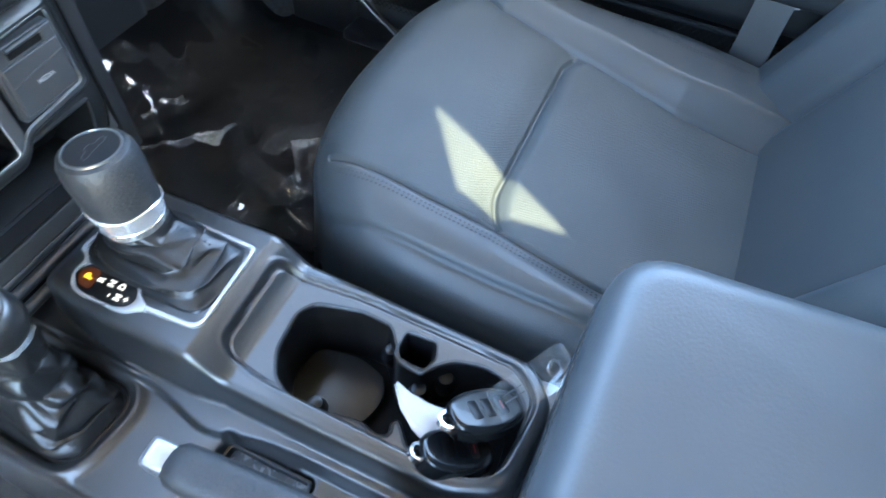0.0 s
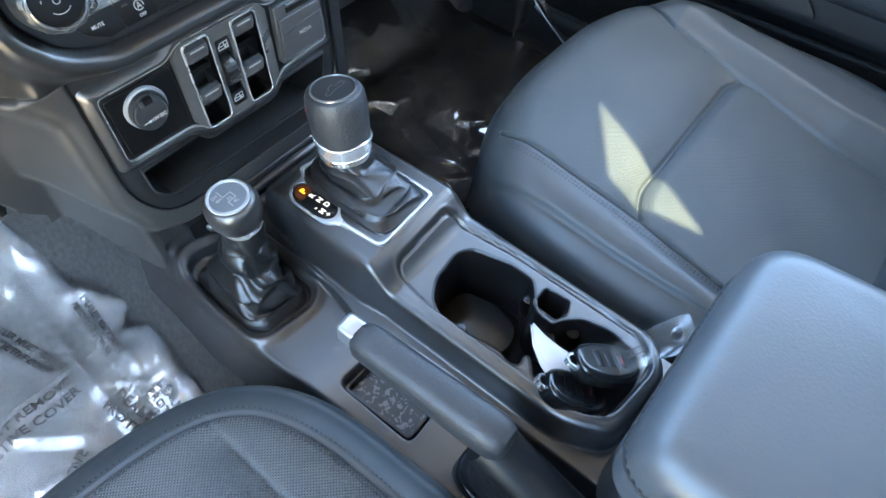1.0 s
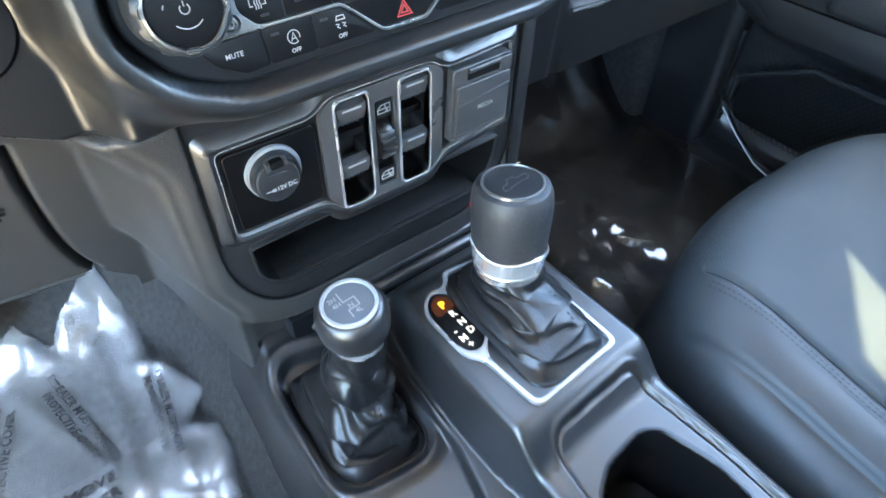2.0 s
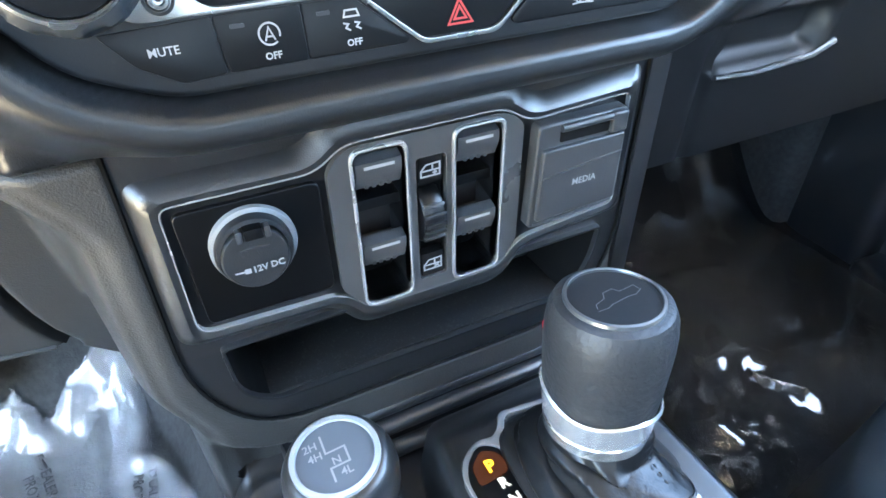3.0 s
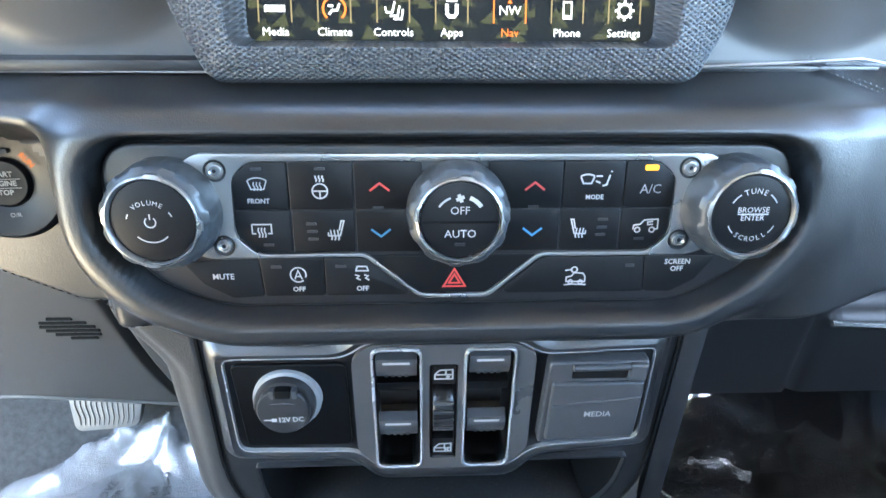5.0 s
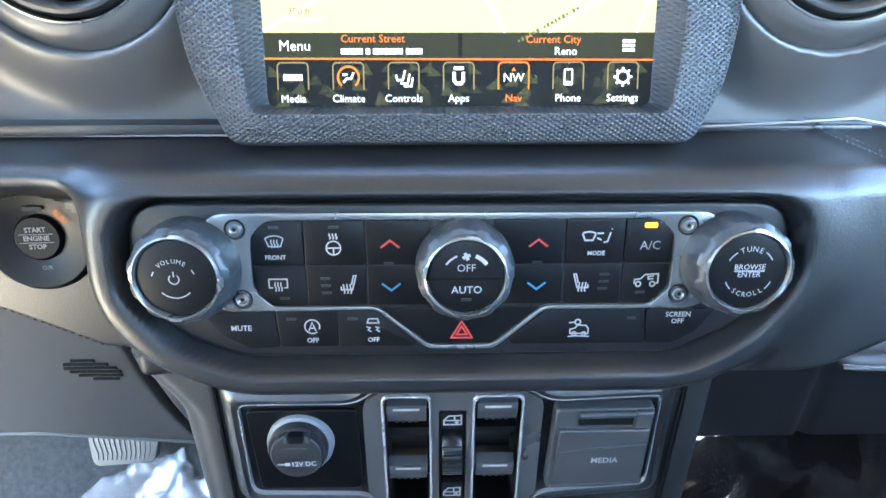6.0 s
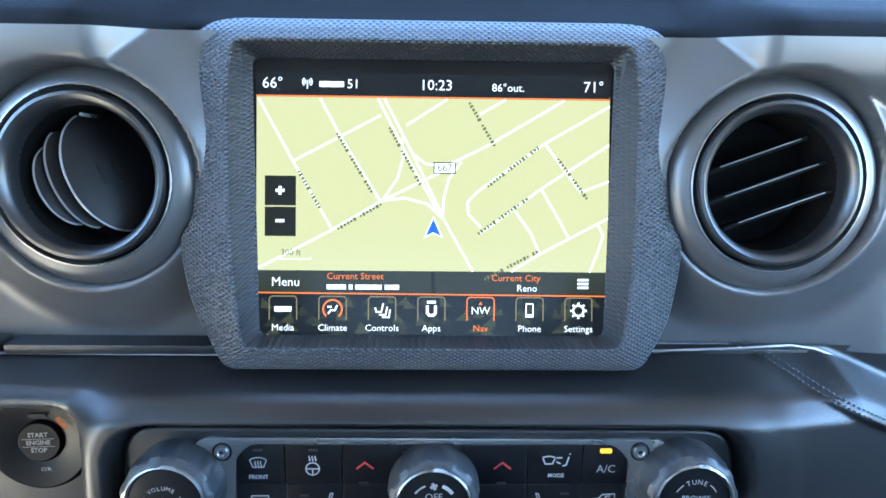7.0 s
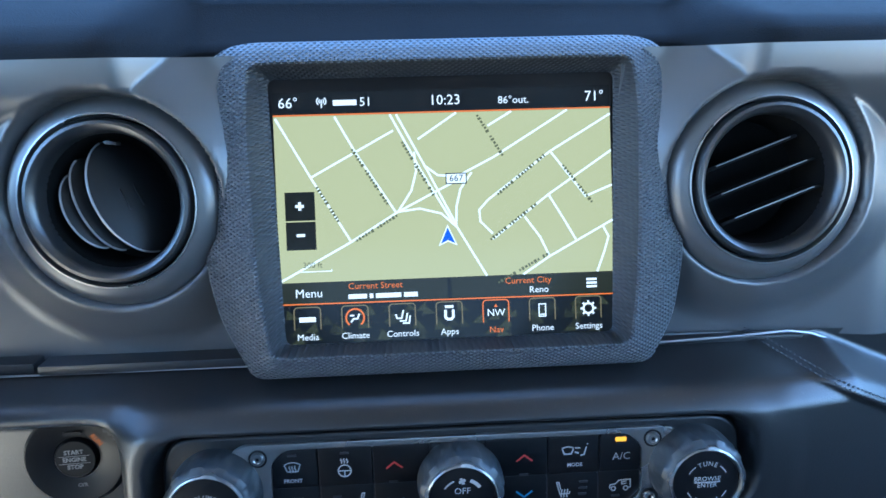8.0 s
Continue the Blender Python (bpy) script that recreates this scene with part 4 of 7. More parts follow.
        ink("camouflage_facet", fill(tri, 0.0006 + 0.0000035 * i), TRI if i % 2 else TRI2)
    names = ["Media", "Climate", "Controls", "Apps", "Nav", "Phone", "Settings"]
    for i, nm in enumerate(names):
        u = -0.0733 + i * 0.02425
        on = ORANGE if nm in ("Nav",) else TXT
        say(nm, u, 0.0036, 0.0046, on)
        ink("app_frame", ribbons([[(u - 0.0067, 0.0075), *arc(u - 0.0049, 0.0173, 0.0018, 180, 90, 5), *arc(u + 0.0049, 0.0173, 0.0018, 90, 0, 5), (u + 0.0067, 0.0075)]], 0.0006, 0.0010), ORANGE if nm == "Nav" else TAN)
        ic = []
        v = 0.0128
        if nm == "Media":
            ic, mt, wd = [[(u - 0.0042, v), (u + 0.0042, v)]], TXT, 0.0026
        elif nm == "Climate":
            ink("app_icon", ribbons([arc(u, v, 0.0046, -50, 230, 20)], 0.0009, 0.0011), ORANGE)
            ic, mt, wd = [[(u - 0.0022, v - 0.0022), (u - 0.0008, v - 0.0005), (u + 0.0012, v - 0.0005), (u + 0.0022, v + 0.0020)], [(u - 0.0026, v + 0.0012), (u - 0.0004, v + 0.0012)]], TXT, 0.0009
        elif nm == "Controls":
            ic, mt, wd = [[(u - 0.0034, v + 0.001), (u - 0.0028, v - 0.0012), (u - 0.0004, v - 0.0012), (u + 0.0006, v + 0.0030)], [(u - 0.0014, v - 0.0026), (u + 0.0018, v - 0.0026), (u + 0.0026, v + 0.0014)], [(u, v - 0.0038), (u + 0.0034, v - 0.0038), (u + 0.0040, v)]], TXT, 0.0008
        elif nm == "Apps":
            ic, mt, wd = [[(u - 0.0020, v + 0.0022), (u - 0.0020, v - 0.0016), (u - 0.0010, v - 0.0027), (u + 0.0010, v - 0.0027), (u + 0.0020, v - 0.0016), (u + 0.0020, v + 0.0022)], [(u - 0.0022, v + 0.0038), (u + 0.0022, v + 0.0038)]], TXT, 0.0014
        elif nm == "Nav":
            say("NW", u, v - 0.0004, 0.0052, TXT)
            ink("app_icon", fill([(u, v + 0.0043), (u - 0.0010, v + 0.0026), (u + 0.0010, v + 0.0026)], 0.0011), ORANGE)
            continue
        elif nm == "Phone":
            ic, mt, wd = [[(u - 0.0017, v - 0.0032), (u + 0.0017, v - 0.0032), (u + 0.0017, v + 0.0032), (u - 0.0017, v + 0.0032), (u - 0.0017, v - 0.0032)], [(u - 0.0017, v - 0.0022), (u + 0.0017, v - 0.0022)]], TXT, 0.0006
        else:
            ic, mt, wd = [arc(u, v, 0.0026, 0, 360, 18)] + [[(u + 0.0028 * math.cos(a), v + 0.0028 * math.sin(a)), (u + 0.0041 * math.cos(a), v + 0.0041 * math.sin(a))] for a in [i * math.pi / 4 for i in range(8)]], TXT, 0.0010
        ink("app_icon", ribbons(ic, wd, 0.0011), mt)


# ---- round air vents ----
def build_vent(x, turn, half_open):
    m = basis((x, 0.0105, 0.8745), (1, 0, 0), (0, 0.22, 1)) @ Matrix.Diagonal((0.95, 0.95, 0.95, 1))
    v = thing("air_vent", (x, 0.02, 0.83), "round black air vent in a grey ring, " + ("slats partly turned" if half_open else "slats tilted"), "air vent", "dash vents")
    part("outer_ring", lathe([(0.0425, -0.020), (0.0575, -0.0150), (0.0545, -0.0078), (0.0510, -0.0026), (0.0475, 0.0002), (0.0445, 0.0006), (0.0432, -0.0010), (0.0425, -0.006)], 56), GREYP, v, "grey outer ring", m=m)
    part("bright_ring", lathe([(0.0440, -0.002), (0.0444, 0.0014), (0.0436, 0.0016), (0.0430, -0.002)], 56), SILVER, v, "fine satin ring", m=m)
    part("inner_ring", lathe([(0.0416, -0.006), (0.0414, 0.0012), (0.0404, 0.0030), (0.0388, 0.0034), (0.0366, 0.0022), (0.0352, -0.0010), (0.0348, -0.008)], 64), PLASTIC, v, "rounded black inner ring", m=m)
    # shade inside the barrel put in as near-black colour
    part("barrel", lathe([(0.0349, -0.007), (0.0345, -0.012), (0.0335, -0.036), (0.0, -0.038)], 56), DARK, v, "vent barrel coloured black for its shade", m=m)
    if half_open:
        for semi, cu, cv in ((0.0320, 0.0050, 0.0020), (0.0265, -0.0115, -0.002), (0.0215, -0.0185, -0.005)):
            mm = m @ shift(cu, cv, -0.019) @ pose(0, 0, 0, 0, 0, 22) @ pose(0, 0, 0, 0, 44, 0)
            wd = 0.021 if semi > 0.03 else 0.013
            prof = [(wd * math.cos(a), semi * math.sin(a)) for a in np.linspace(0, 2 * math.pi, 44, endpoint=False)]
            part("vane", plate(prof, -0.0008, 0.0008, bevel=0.0005), VENTB, v, m=mm)
            part("vane_edge", tube([(wd * math.cos(a), semi * math.sin(a), 0.0004) for a in np.linspace(math.pi / 2 + 0.2, 3 * math.pi / 2 - 0.1, 24)], 0.0006, 6), GUN, v, "bright vane edge", m=mm)
            if semi > 0.03:
                for du in (-0.006, 0.001):
                    part("vane_rib", box_bm(du, du + 0.0012, -0.006, 0.006, 0.0006, 0.0016, 0.0003), GLOSSB, v, m=mm)
        part("thumb_tab", box_bm(-0.003, 0.003, 0.0290, 0.0308, -0.003, 0.003, 0.0006), GREYT, v, m=m @ shift(-0.002, 0, -0.006) @ pose(0, 0, 0, 0, 0, -8))
    else:
        for k, h in enumerate((0.0169, 0.0018, -0.0130)):
            hw = math.sqrt(0.034 ** 2 - h ** 2) * 0.93
            # slats share the barrel's shade-black
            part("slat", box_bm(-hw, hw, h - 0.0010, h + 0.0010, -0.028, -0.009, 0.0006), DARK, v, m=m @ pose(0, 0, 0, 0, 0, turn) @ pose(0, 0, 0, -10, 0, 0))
            part("slat_edge", tube([(-hw * 0.72, h + 0.0006, -0.0088), (hw * 0.85, h + 0.0006, -0.0084)], 0.00036, 6), GUN, v, "bright slat edge", m=m @ pose(0, 0, 0, 0, 0, turn) @ pose(0, 0, 0, -10, 0, 0))
    return v


# ---- climate controls ----
def knob(parent, u, v, r, name, seg_n=11):
    """Fluted smoked knob with a satin ring and a dark face, in the climate frame."""
    k = part(name, lathe([(r * 1.12, 0.000), (r * 1.12, 0.0035), (r * 1.08, 0.0060), (r * 1.07, 0.0085), (r * 1.035, 0.0110), (r * 1.03, 0.0150), (r * 0.94, 0.0174), (r * 0.90, 0.0176)], 132,
             lambda a, i: 1 + ({2: 0.030, 3: 0.045, 4: 0.040, 5: 0.035}.get(i, 0) * max(0.0, min(1.0, 1.6 * math.sin(a * seg_n + (0.9 if i > 3 else 0.0)) + 0.4)))), RUBBERK, parent, "faceted smoked-grey grip", m=CL @ shift(u, v))
    part("ring", lathe([(r * 0.925, 0.0165), (r * 0.905, 0.0186), (r * 0.870, 0.0190), (r * 0.835, 0.0178), (r * 0.83, 0.0150)], 120,
                       lambda a, i: 1 + (0.045 * max(0.0, min(1.0, 8 * (math.cos(4 * a + 0.6) - 0.72))) if i in (0, 1) else 0)), SILVER, k, "satin silver ring with four small lobes", m=CL @ shift(u, v))
    part("face", lathe([(r * 0.835, 0.0155), (r * 0.81, 0.0172), (r * 0.6, 0.0178), (0, 0.0180)], 48), GLOSSB, k, "black knob face", m=CL @ shift(u, v))
    return k


ICON = {
    "front": [arc(0, -0.006, 0.0095, 55, 125, 8), [(-0.0054, 0.0018), (-0.0036, -0.0032), (0.0036, -0.0032), (0.0054, 0.0018)]] + [[(x, -0.004), (x + 0.0004, -0.0022), (x - 0.0004, -0.0006), (x, 0.001)] for x in (-0.0018, 0, 0.0018)],
    "wheel": [arc(0, 0, 0.0040, 0, 360, 20), [(-0.004, 0), (0.004, 0)], [(0, 0), (0, -0.004)]] + [[(x, 0.0050), (x + 0.0004, 0.0062), (x - 0.0003, 0.0074), (x, 0.0084)] for x in (-0.0018, 0, 0.0018)],
    "rear": [[(-0.0056, 0.0030), (0.0056, 0.0030), (0.0056, -0.0026), (0.0034, -0.0026)], [(-0.0056, 0.0030), (-0.0056, -0.0026), (-0.0034, -0.0026)]] + [[(x, -0.005), (x + 0.0004, -0.003), (x - 0.0004, -0.001), (x, 0.001)] for x in (-0.0018, 0, 0.0018)],
    "seat": [[(-0.0030, -0.0010), (-0.0030, -0.0028), (0.0030, -0.0028), (0.0052, 0.0052), (0.0038, 0.0052), (0.0026, 0.0000)]] + [[(x, -0.0052), (x + 0.0004, -0.0040), (x, -0.0018), (x - 0.0003, 0.0004)] for x in (-0.0016, 0.0002, 0.0020)],
    "mode": [arc(-0.0045, -0.005, 0.0080, 60, 120, 7), [(-0.0084, 0.0016), (-0.0068, -0.0022), (-0.0022, -0.0022), (-0.0006, 0.0016)], [(0.0002, 0.0020), (0.0040, 0.0020)], [(0.0002, -0.0008), (0.0030, -0.0020)], [(0.0042, -0.0036), (0.0066, -0.0030), (0.0082, 0.0026)], [(0.0088, 0.0042), (0.0090, 0.0050)]],
    "car": [[(-0.0065, -0.0022), (-0.0062, 0.0002), (-0.0030, 0.0006), (-0.0008, 0.0030), (0.0064, 0.0034), (0.0066, -0.0018), (0.0048, -0.0022)], arc(-0.0042, -0.0024, 0.0014, 0, 360, 10), arc(0.0036, -0.0024, 0.0014, 0, 360, 10), [(0.0040, 0.0022), (0.0010, 0.0018), (0.0012, 0.0004), (0.0040, 0.0006)]],
    "stopstart": [arc(0, 0, 0.0043, -20, 310, 20), [(-0.0020, -0.0026), (0, 0.0026), (0.0020, -0.0026)], [(-0.0014, -0.0010), (0.0014, -0.0010)]],
    "slip": [[(-0.0034, 0.0020), (-0.0026, 0.0046), (0.0026, 0.0046), (0.0034, 0.0020), (-0.0034, 0.0020)], [(-0.0040, -0.0004), (-0.0018, -0.0010), (-0.0030, -0.0024), (-0.0010, -0.0036)], [(0.0010, -0.0004), (0.0032, -0.0010), (0.0018, -0.0024), (0.0038, -0.0036)]],
    "hill": [[(-0.0062, -0.0050), (-0.0020, -0.0046), (0.0062, -0.0050)], [(-0.0050, -0.0030), (-0.0050, -0.0004), (-0.0022, 0.0002), (-0.0008, 0.0022), (0.0042, 0.0018), (0.0054, -0.0002), (0.0054, -0.0032), (-0.0050, -0.0030)], arc(-0.0026, -0.0032, 0.0012, 0, 360, 10), arc(0.0030, -0.0034, 0.0012, 0, 360, 10), arc(-0.0008, 0.0040, 0.0016, 0, 360, 10), [(-0.0058, 0.0036), (-0.0026, 0.0040)]],
}


def build_climate():
    cp = thing("climate_panel", (0, -0.03, 0.69), "black climate control panel with three knobs and silver trim", "control panel")
    part("faceplate", plate(CLIMR, -0.005, 0.0, bevel=0.0020, seg=3), FACEP, cp, "black faceplate", m=CL)
    o = rounded([(-0.111, 0.0535), (-0.1045, 0.0572), (0.1075, 0.0566), (0.113, 0.0525), (0.113, 0.0160), (0.103, 0.0122), (0.0378, 0.0122), (0.0150, -0.0070),
                 (-0.0150, -0.0070), (-0.0385, 0.0126), (-0.104, 0.0122), (-0.113, 0.0160)], 0.003, 3)
    win = rounded([(-0.0845, 0.0540), (-0.0915, 0.0475), (-0.0925, 0.0225), (-0.0840, 0.0140), (-0.0376, 0.0140), (-0.0145, -0.0053), (0.0145, -0.0053), (0.0370, 0.0138),
                   (0.0850, 0.0138), (0.0935, 0.0215), (0.0935, 0.0470), (0.0860, 0.0540)], 0.004, 4)
    part("silver_frame", plate(o, -0.001, 0.0022, holes=[win], bevel=0.0006), SILVER, cp, "satin silver frame", m=CL)
    # keys: outline, icon, size
    rows = [("front", -0.0915, -0.0690, 0.0335, 0.0537), ("wheel", -0.0684, -0.0422, 0.0335, 0.0537), ("up", -0.0416, -0.0135, 0.0335, 0.0537), ("up", 0.0140, 0.0452, 0.0335, 0.0537), ("mode", 0.0458, 0.0714, 0.0335, 0.0537), ("ac", 0.0720, 0.0930, 0.0335, 0.0537),
            ("rear", -0.0920, -0.0690, 0.0142, 0.0329), ("seat", -0.0684, -0.0422, 0.0142, 0.0329), ("down", -0.0416, -0.0135, 0.0142, 0.0329), ("down", 0.0140, 0.0452, 0.0142, 0.0329), ("seatr", 0.0458, 0.0714, 0.0142, 0.0329), ("car", 0.0720, 0.0930, 0.0142, 0.0329)]
    for nm, u0, u1, v0, v1 in rows:
        pts = [(u0, v0), (u1, v0), (u1, v1), (u0, v1)]
        if nm == "front": pts = [(u0, v0), (u1, v0), (u1, v1), (u0 + 0.007, v1), (u0, v1 - 0.007)]
        if nm == "rear": pts = [(u0 + 0.008, v0), (u1, v0), (u1, v1), (u0, v1), (u0, v0 + 0.008)]
        if nm == "ac": pts = [(u0, v0), (u1, v0), (u1, v1 - 0.007), (u1 - 0.007, v1), (u0, v1)]
        if nm == "car": pts = [(u0, v0), (u1 - 0.008, v0), (u1, v0 + 0.008), (u1, v1), (u0, v1)]
        tilt = 0.0016 if v0 > 0.03 else 0.0004
        key = part("button", plate(rounded(pts, 0.0012, 2), 0, tilt, bevel=0.0005), GLOSSB, cp, m=CL)
        um, vm = (u0 + u1) / 2, (v0 + v1) / 2
        w = tilt + 0.0003
        def ink(lines, wd, material, name="symbol"):
            part(name, ribbons(lines, wd, w), material, key, smooth=False, m=CL)
        if nm == "front":
            ink(at2(ICON["front"], -0.0812, 0.0447, 0.72), 0.0005, WHITE)
            words("lettering", "FRONT", 0.0028, CL @ shift(-0.0812, 0.0373, w), WHITE, key, bold=0.00008)
        elif nm == "wheel":
            ink(at2(ICON["wheel"], -0.0558, 0.0415, 0.78), 0.0006, WHITE)
        elif nm in ("up", "down"):
            uu = -0.0312 if um < 0 else 0.0337
            s = 1 if nm == "up" else -1
            vv = 0.0431 if nm == "up" else 0.0228
            ink([[(uu - 0.0041, vv - s * 0.0016), (uu, vv + s * 0.0016), (uu + 0.0041, vv - s * 0.0016)]], 0.0009, RED if nm == "up" else BLUE)
        elif nm == "mode":
            ink(at2(ICON["mode"], 0.0590, 0.0458, 0.74), 0.0007, WHITE)
            words("lettering", "MODE", 0.0027, CL @ shift(0.0592, 0.0382, w), WHITE, key, bold=0.00006)
        elif nm == "ac":
            words("lettering", "A/C", 0.0056, CL @ shift(0.0830, 0.0415, w), GREYPRINT, key)
            part("lamp", plate(rect(0.0798, 0.0497, 0.0853, 0.0519, 0.0006), 0, w + 0.0002), AMBER, key, "lit amber lamp", m=CL)
        elif nm == "rear":
            ink(at2(ICON["rear"], -0.0813, 0.0248, 0.72), 0.0006, WHITE)
        elif nm == "seat":
            ink(at2(ICON["seat"], -0.0510, 0.0240, 0.82), 0.0006, WHITE)
        elif nm == "seatr":
            ink([[(-x + 0.0545, y + 0.0240) for x, y in ln] for ln in at2(ICON["seat"], 0, 0, 0.80)], 0.0006, WHITE)
        elif nm == "car":
            ink(at2(ICON["car"], 0.0830, 0.0252, 0.82), 0.0006, WHITE)
        # little dark lamp windows
        lamps = {"front": [(-0.0812, 0.0508)], "wheel": [(-0.0555, 0.0508)], "rear": [(-0.0790, 0.0178)], "seat": [(-0.0605, 0.0270), (-0.0603, 0.0236), (-0.0601, 0.0202)],
                 "seatr": [(0.0642, 0.0280), (0.0640, 0.0245), (0.0636, 0.0212)], "car": [(0.0808, 0.0192)], "up": [(-0.0320 if um < 0 else 0.0335, 0.0342)], "down": []}.get(nm, [])
        for lu, lv in lamps:
            part("lamp_window", plate(rect(lu - 0.0022, lv - 0.0006, lu + 0.0022, lv + 0.0006, 0.0003, 2), 0, w), GREYT, key, m=CL)
    lower = [("mute", [(-0.1165, 0.0105), (-0.0840, 0.0118), (-0.0826, -0.0058), (-0.0960, -0.0066), (-0.1080, 0.0000)]), ("stopstart", [(-0.0836, 0.0118), (-0.0563, 0.0118), (-0.0563, -0.0058), (-0.0822, -0.0058)]),
             ("slip", [(-0.0559, 0.0118), (-0.0388, 0.0118), (-0.0192, -0.0040), (-0.0212, -0.0058), (-0.0559, -0.0058)]), ("hazard", [(-0.0365, 0.0126), (0.0360, 0.0126), (0.0140, -0.0050), (-0.0142, -0.0050)]),
             ("hill", [(0.0385, 0.0112), (0.0838, 0.0112), (0.0850, -0.0056), (0.0235, -0.0056), (0.0215, -0.0036)]), ("screen", [(0.0842, 0.0112), (0.1160, 0.0108), (0.1080, 0.0000), (0.0975, -0.0058), (0.0854, -0.0056)])]
    for nm, pts in lower:
        key = part("button", plate(rounded(pts, 0.0012, 2), 0, 0.0009, bevel=0.0004), GLOSSB, cp, m=CL)
        w = 0.0012
        if nm == "mute":
            words("lettering", "MUTE", 0.0036, CL @ shift(-0.0995, 0.0036, w), WHITE, key, bold=0.00005)
        elif nm in ("stopstart", "slip"):
            u = -0.0675 if nm == "stopstart" else -0.0399
            part("symbol", ribbons(at2(ICON[nm], u, 0.0042, 0.78), 0.0006, w), WHITE, key, smooth=False, m=CL)
            words("lettering", "OFF", 0.0031, CL @ shift(u, -0.0026, w), WHITE, key, bold=0.00008)
            part("lamp_window", plate(rect(u - 0.0115, 0.0072, u - 0.0070, 0.0085, 0.0003, 2), 0, w), GREYT, key, m=CL)
        elif nm == "hazard":
            tri = lambda s: [(0.0003 + s * x, 0.0012 + s * y) for x, y in ((-1, -0.66), (1, -0.66), (0, 1.04), (-1, -0.66))]
            part("symbol", ribbons([tri(0.0048), tri(0.0024)], 0.0008, w), RED, key, "red warning triangle", smooth=False, m=CL)
        elif nm == "hill":
            part("symbol", ribbons(at2(ICON["hill"], 0.0540, 0.0020, 0.80), 0.0006, w), WHITE, key, smooth=False, m=CL)
            part("lamp_window", plate(rect(0.0760, 0.0062, 0.0800, 0.0076, 0.0003, 2), 0, w), GREYT, key, m=CL)
        else:
            words("lettering", "SCREEN\nOFF", 0.0033, CL @ shift(0.0992, 0.0068, w), WHITE, key, bold=0.00006)
    kv = knob(cp, -0.1185, 0.0335, 0.0200, "volume_knob")
    kf = knob(cp, 0.0012, 0.0330, 0.0192, "fan_knob")
    kt = knob(cp, 0.1192, 0.0345, 0.0198, "tune_knob")
    F = 0.0184
    def curved(text, cu, cv, r, mid, size, parent, flip=False):
        n = len(text)
        step = size * 0.80 / r
        for i, ch in enumerate(text):
            a = math.radians(mid) + ((n - 1) / 2 - i) * step * (1 if not flip else -1)
            words("lettering", ch, size, CL @ shift(cu + r * math.cos(a), cv + r * math.sin(a), F) @ pose(0, 0, 0, 0, 0, math.degrees(a) - 90 + (180 if flip else 0)), WHITE, parent)
    curved("VOLUME", -0.1190, 0.0318, 0.0094, 93, 0.0027, kv)
    part("symbol", ribbons([arc(-0.1190, 0.0335, 0.0021, -230, 50, 14), [(-0.1190, 0.0345), (-0.1190, 0.0368)], arc(-0.1188, 0.0335, 0.0082, 225, 315, 10), arc(-0.1190, 0.0318, 0.0094, 148, 160, 4), arc(-0.1190, 0.0318, 0.0094, 25, 37, 4)], 0.0005, F), WHITE, kv, smooth=False, m=CL)
    words("lettering", "OFF", 0.0045, CL @ shift(0.0012, 0.0372, F), WHITE, kf)
    words("lettering", "AUTO", 0.0046, CL @ shift(0.0014, 0.0276, F), WHITE, kf)
    part("face_split", ribbons([[(-0.0142, 0.0325), (0.0166, 0.0325)]], 0.0010, F - 0.0002), DARK, kf, smooth=False, m=CL)
    part("symbol", ribbons([arc(0.0012, 0.0330, 0.0102, 112, 145, 6)], 0.0008, F), WHITE, kf, smooth=False, m=CL)
    part("symbol", ribbons([arc(0.0012, 0.0330, 0.0102, 35, 68, 6)], 0.0017, F), WHITE, kf, smooth=False, m=CL)
    part("symbol", ribbons([[(0.0012, 0.0423), (0.0012 + 0.0017 * math.cos(a), 0.0423 + 0.0017 * math.sin(a))] for a in (0.4, 1.97, 3.54, 5.11)], 0.0014, F), WHITE, kf, smooth=False, m=CL)
    part("lamp_window", plate(rect(-0.0008, 0.0226, 0.0034, 0.0238, 0.0003, 2), 0.017, F), GREYT, kf, m=CL)
    words("lettering", "BROWSE\nENTER", 0.0033, CL @ shift(0.1194, 0.0350, F), WHITE, kt)
    part("symbol", ribbons([[(0.1130, 0.0350), (0.1258, 0.0350)], arc(0.1194, 0.0345, 0.0104, 125, 150, 5), arc(0.1194, 0.0345, 0.0104, 30, 55, 5), arc(0.1194, 0.0345, 0.0104, 205, 225, 5), arc(0.1194, 0.0345, 0.0104, 315, 335, 5)], 0.0005, F), WHITE, kt, smooth=False, m=CL)
    curved("TUNE", 0.1194, 0.0345, 0.0100, 90, 0.0033, kt)
    curved("SCROLL", 0.1194, 0.0345, 0.0100, 270, 0.0030, kt, True)
    for u, v in ((-0.0975, 0.0503), (-0.0970, 0.0183), (0.0985, 0.0508), (0.0975, 0.0192)):
        s = part("screw", lathe([(0.0034, 0.0015), (0.0034, 0.0030), (0.0029, 0.0037), (0.0020, 0.0038), (0.0015, 0.0032), (0.0, 0.0031)], 24), SILVER, cp, "satin round screw head", m=CL @ shift(u, v))
        part("recess", lathe([(0.0046, 0.0020), (0.0046, 0.0026), (0.0036, 0.0024)], 24), SATIN, s, "dark ring round the screw", m=CL @ shift(u, v))
        part("socket", fill(circle(0, 0, 0.0009, 6), 0.0033), SATIN, s, smooth=False, m=CL @ shift(u, v))


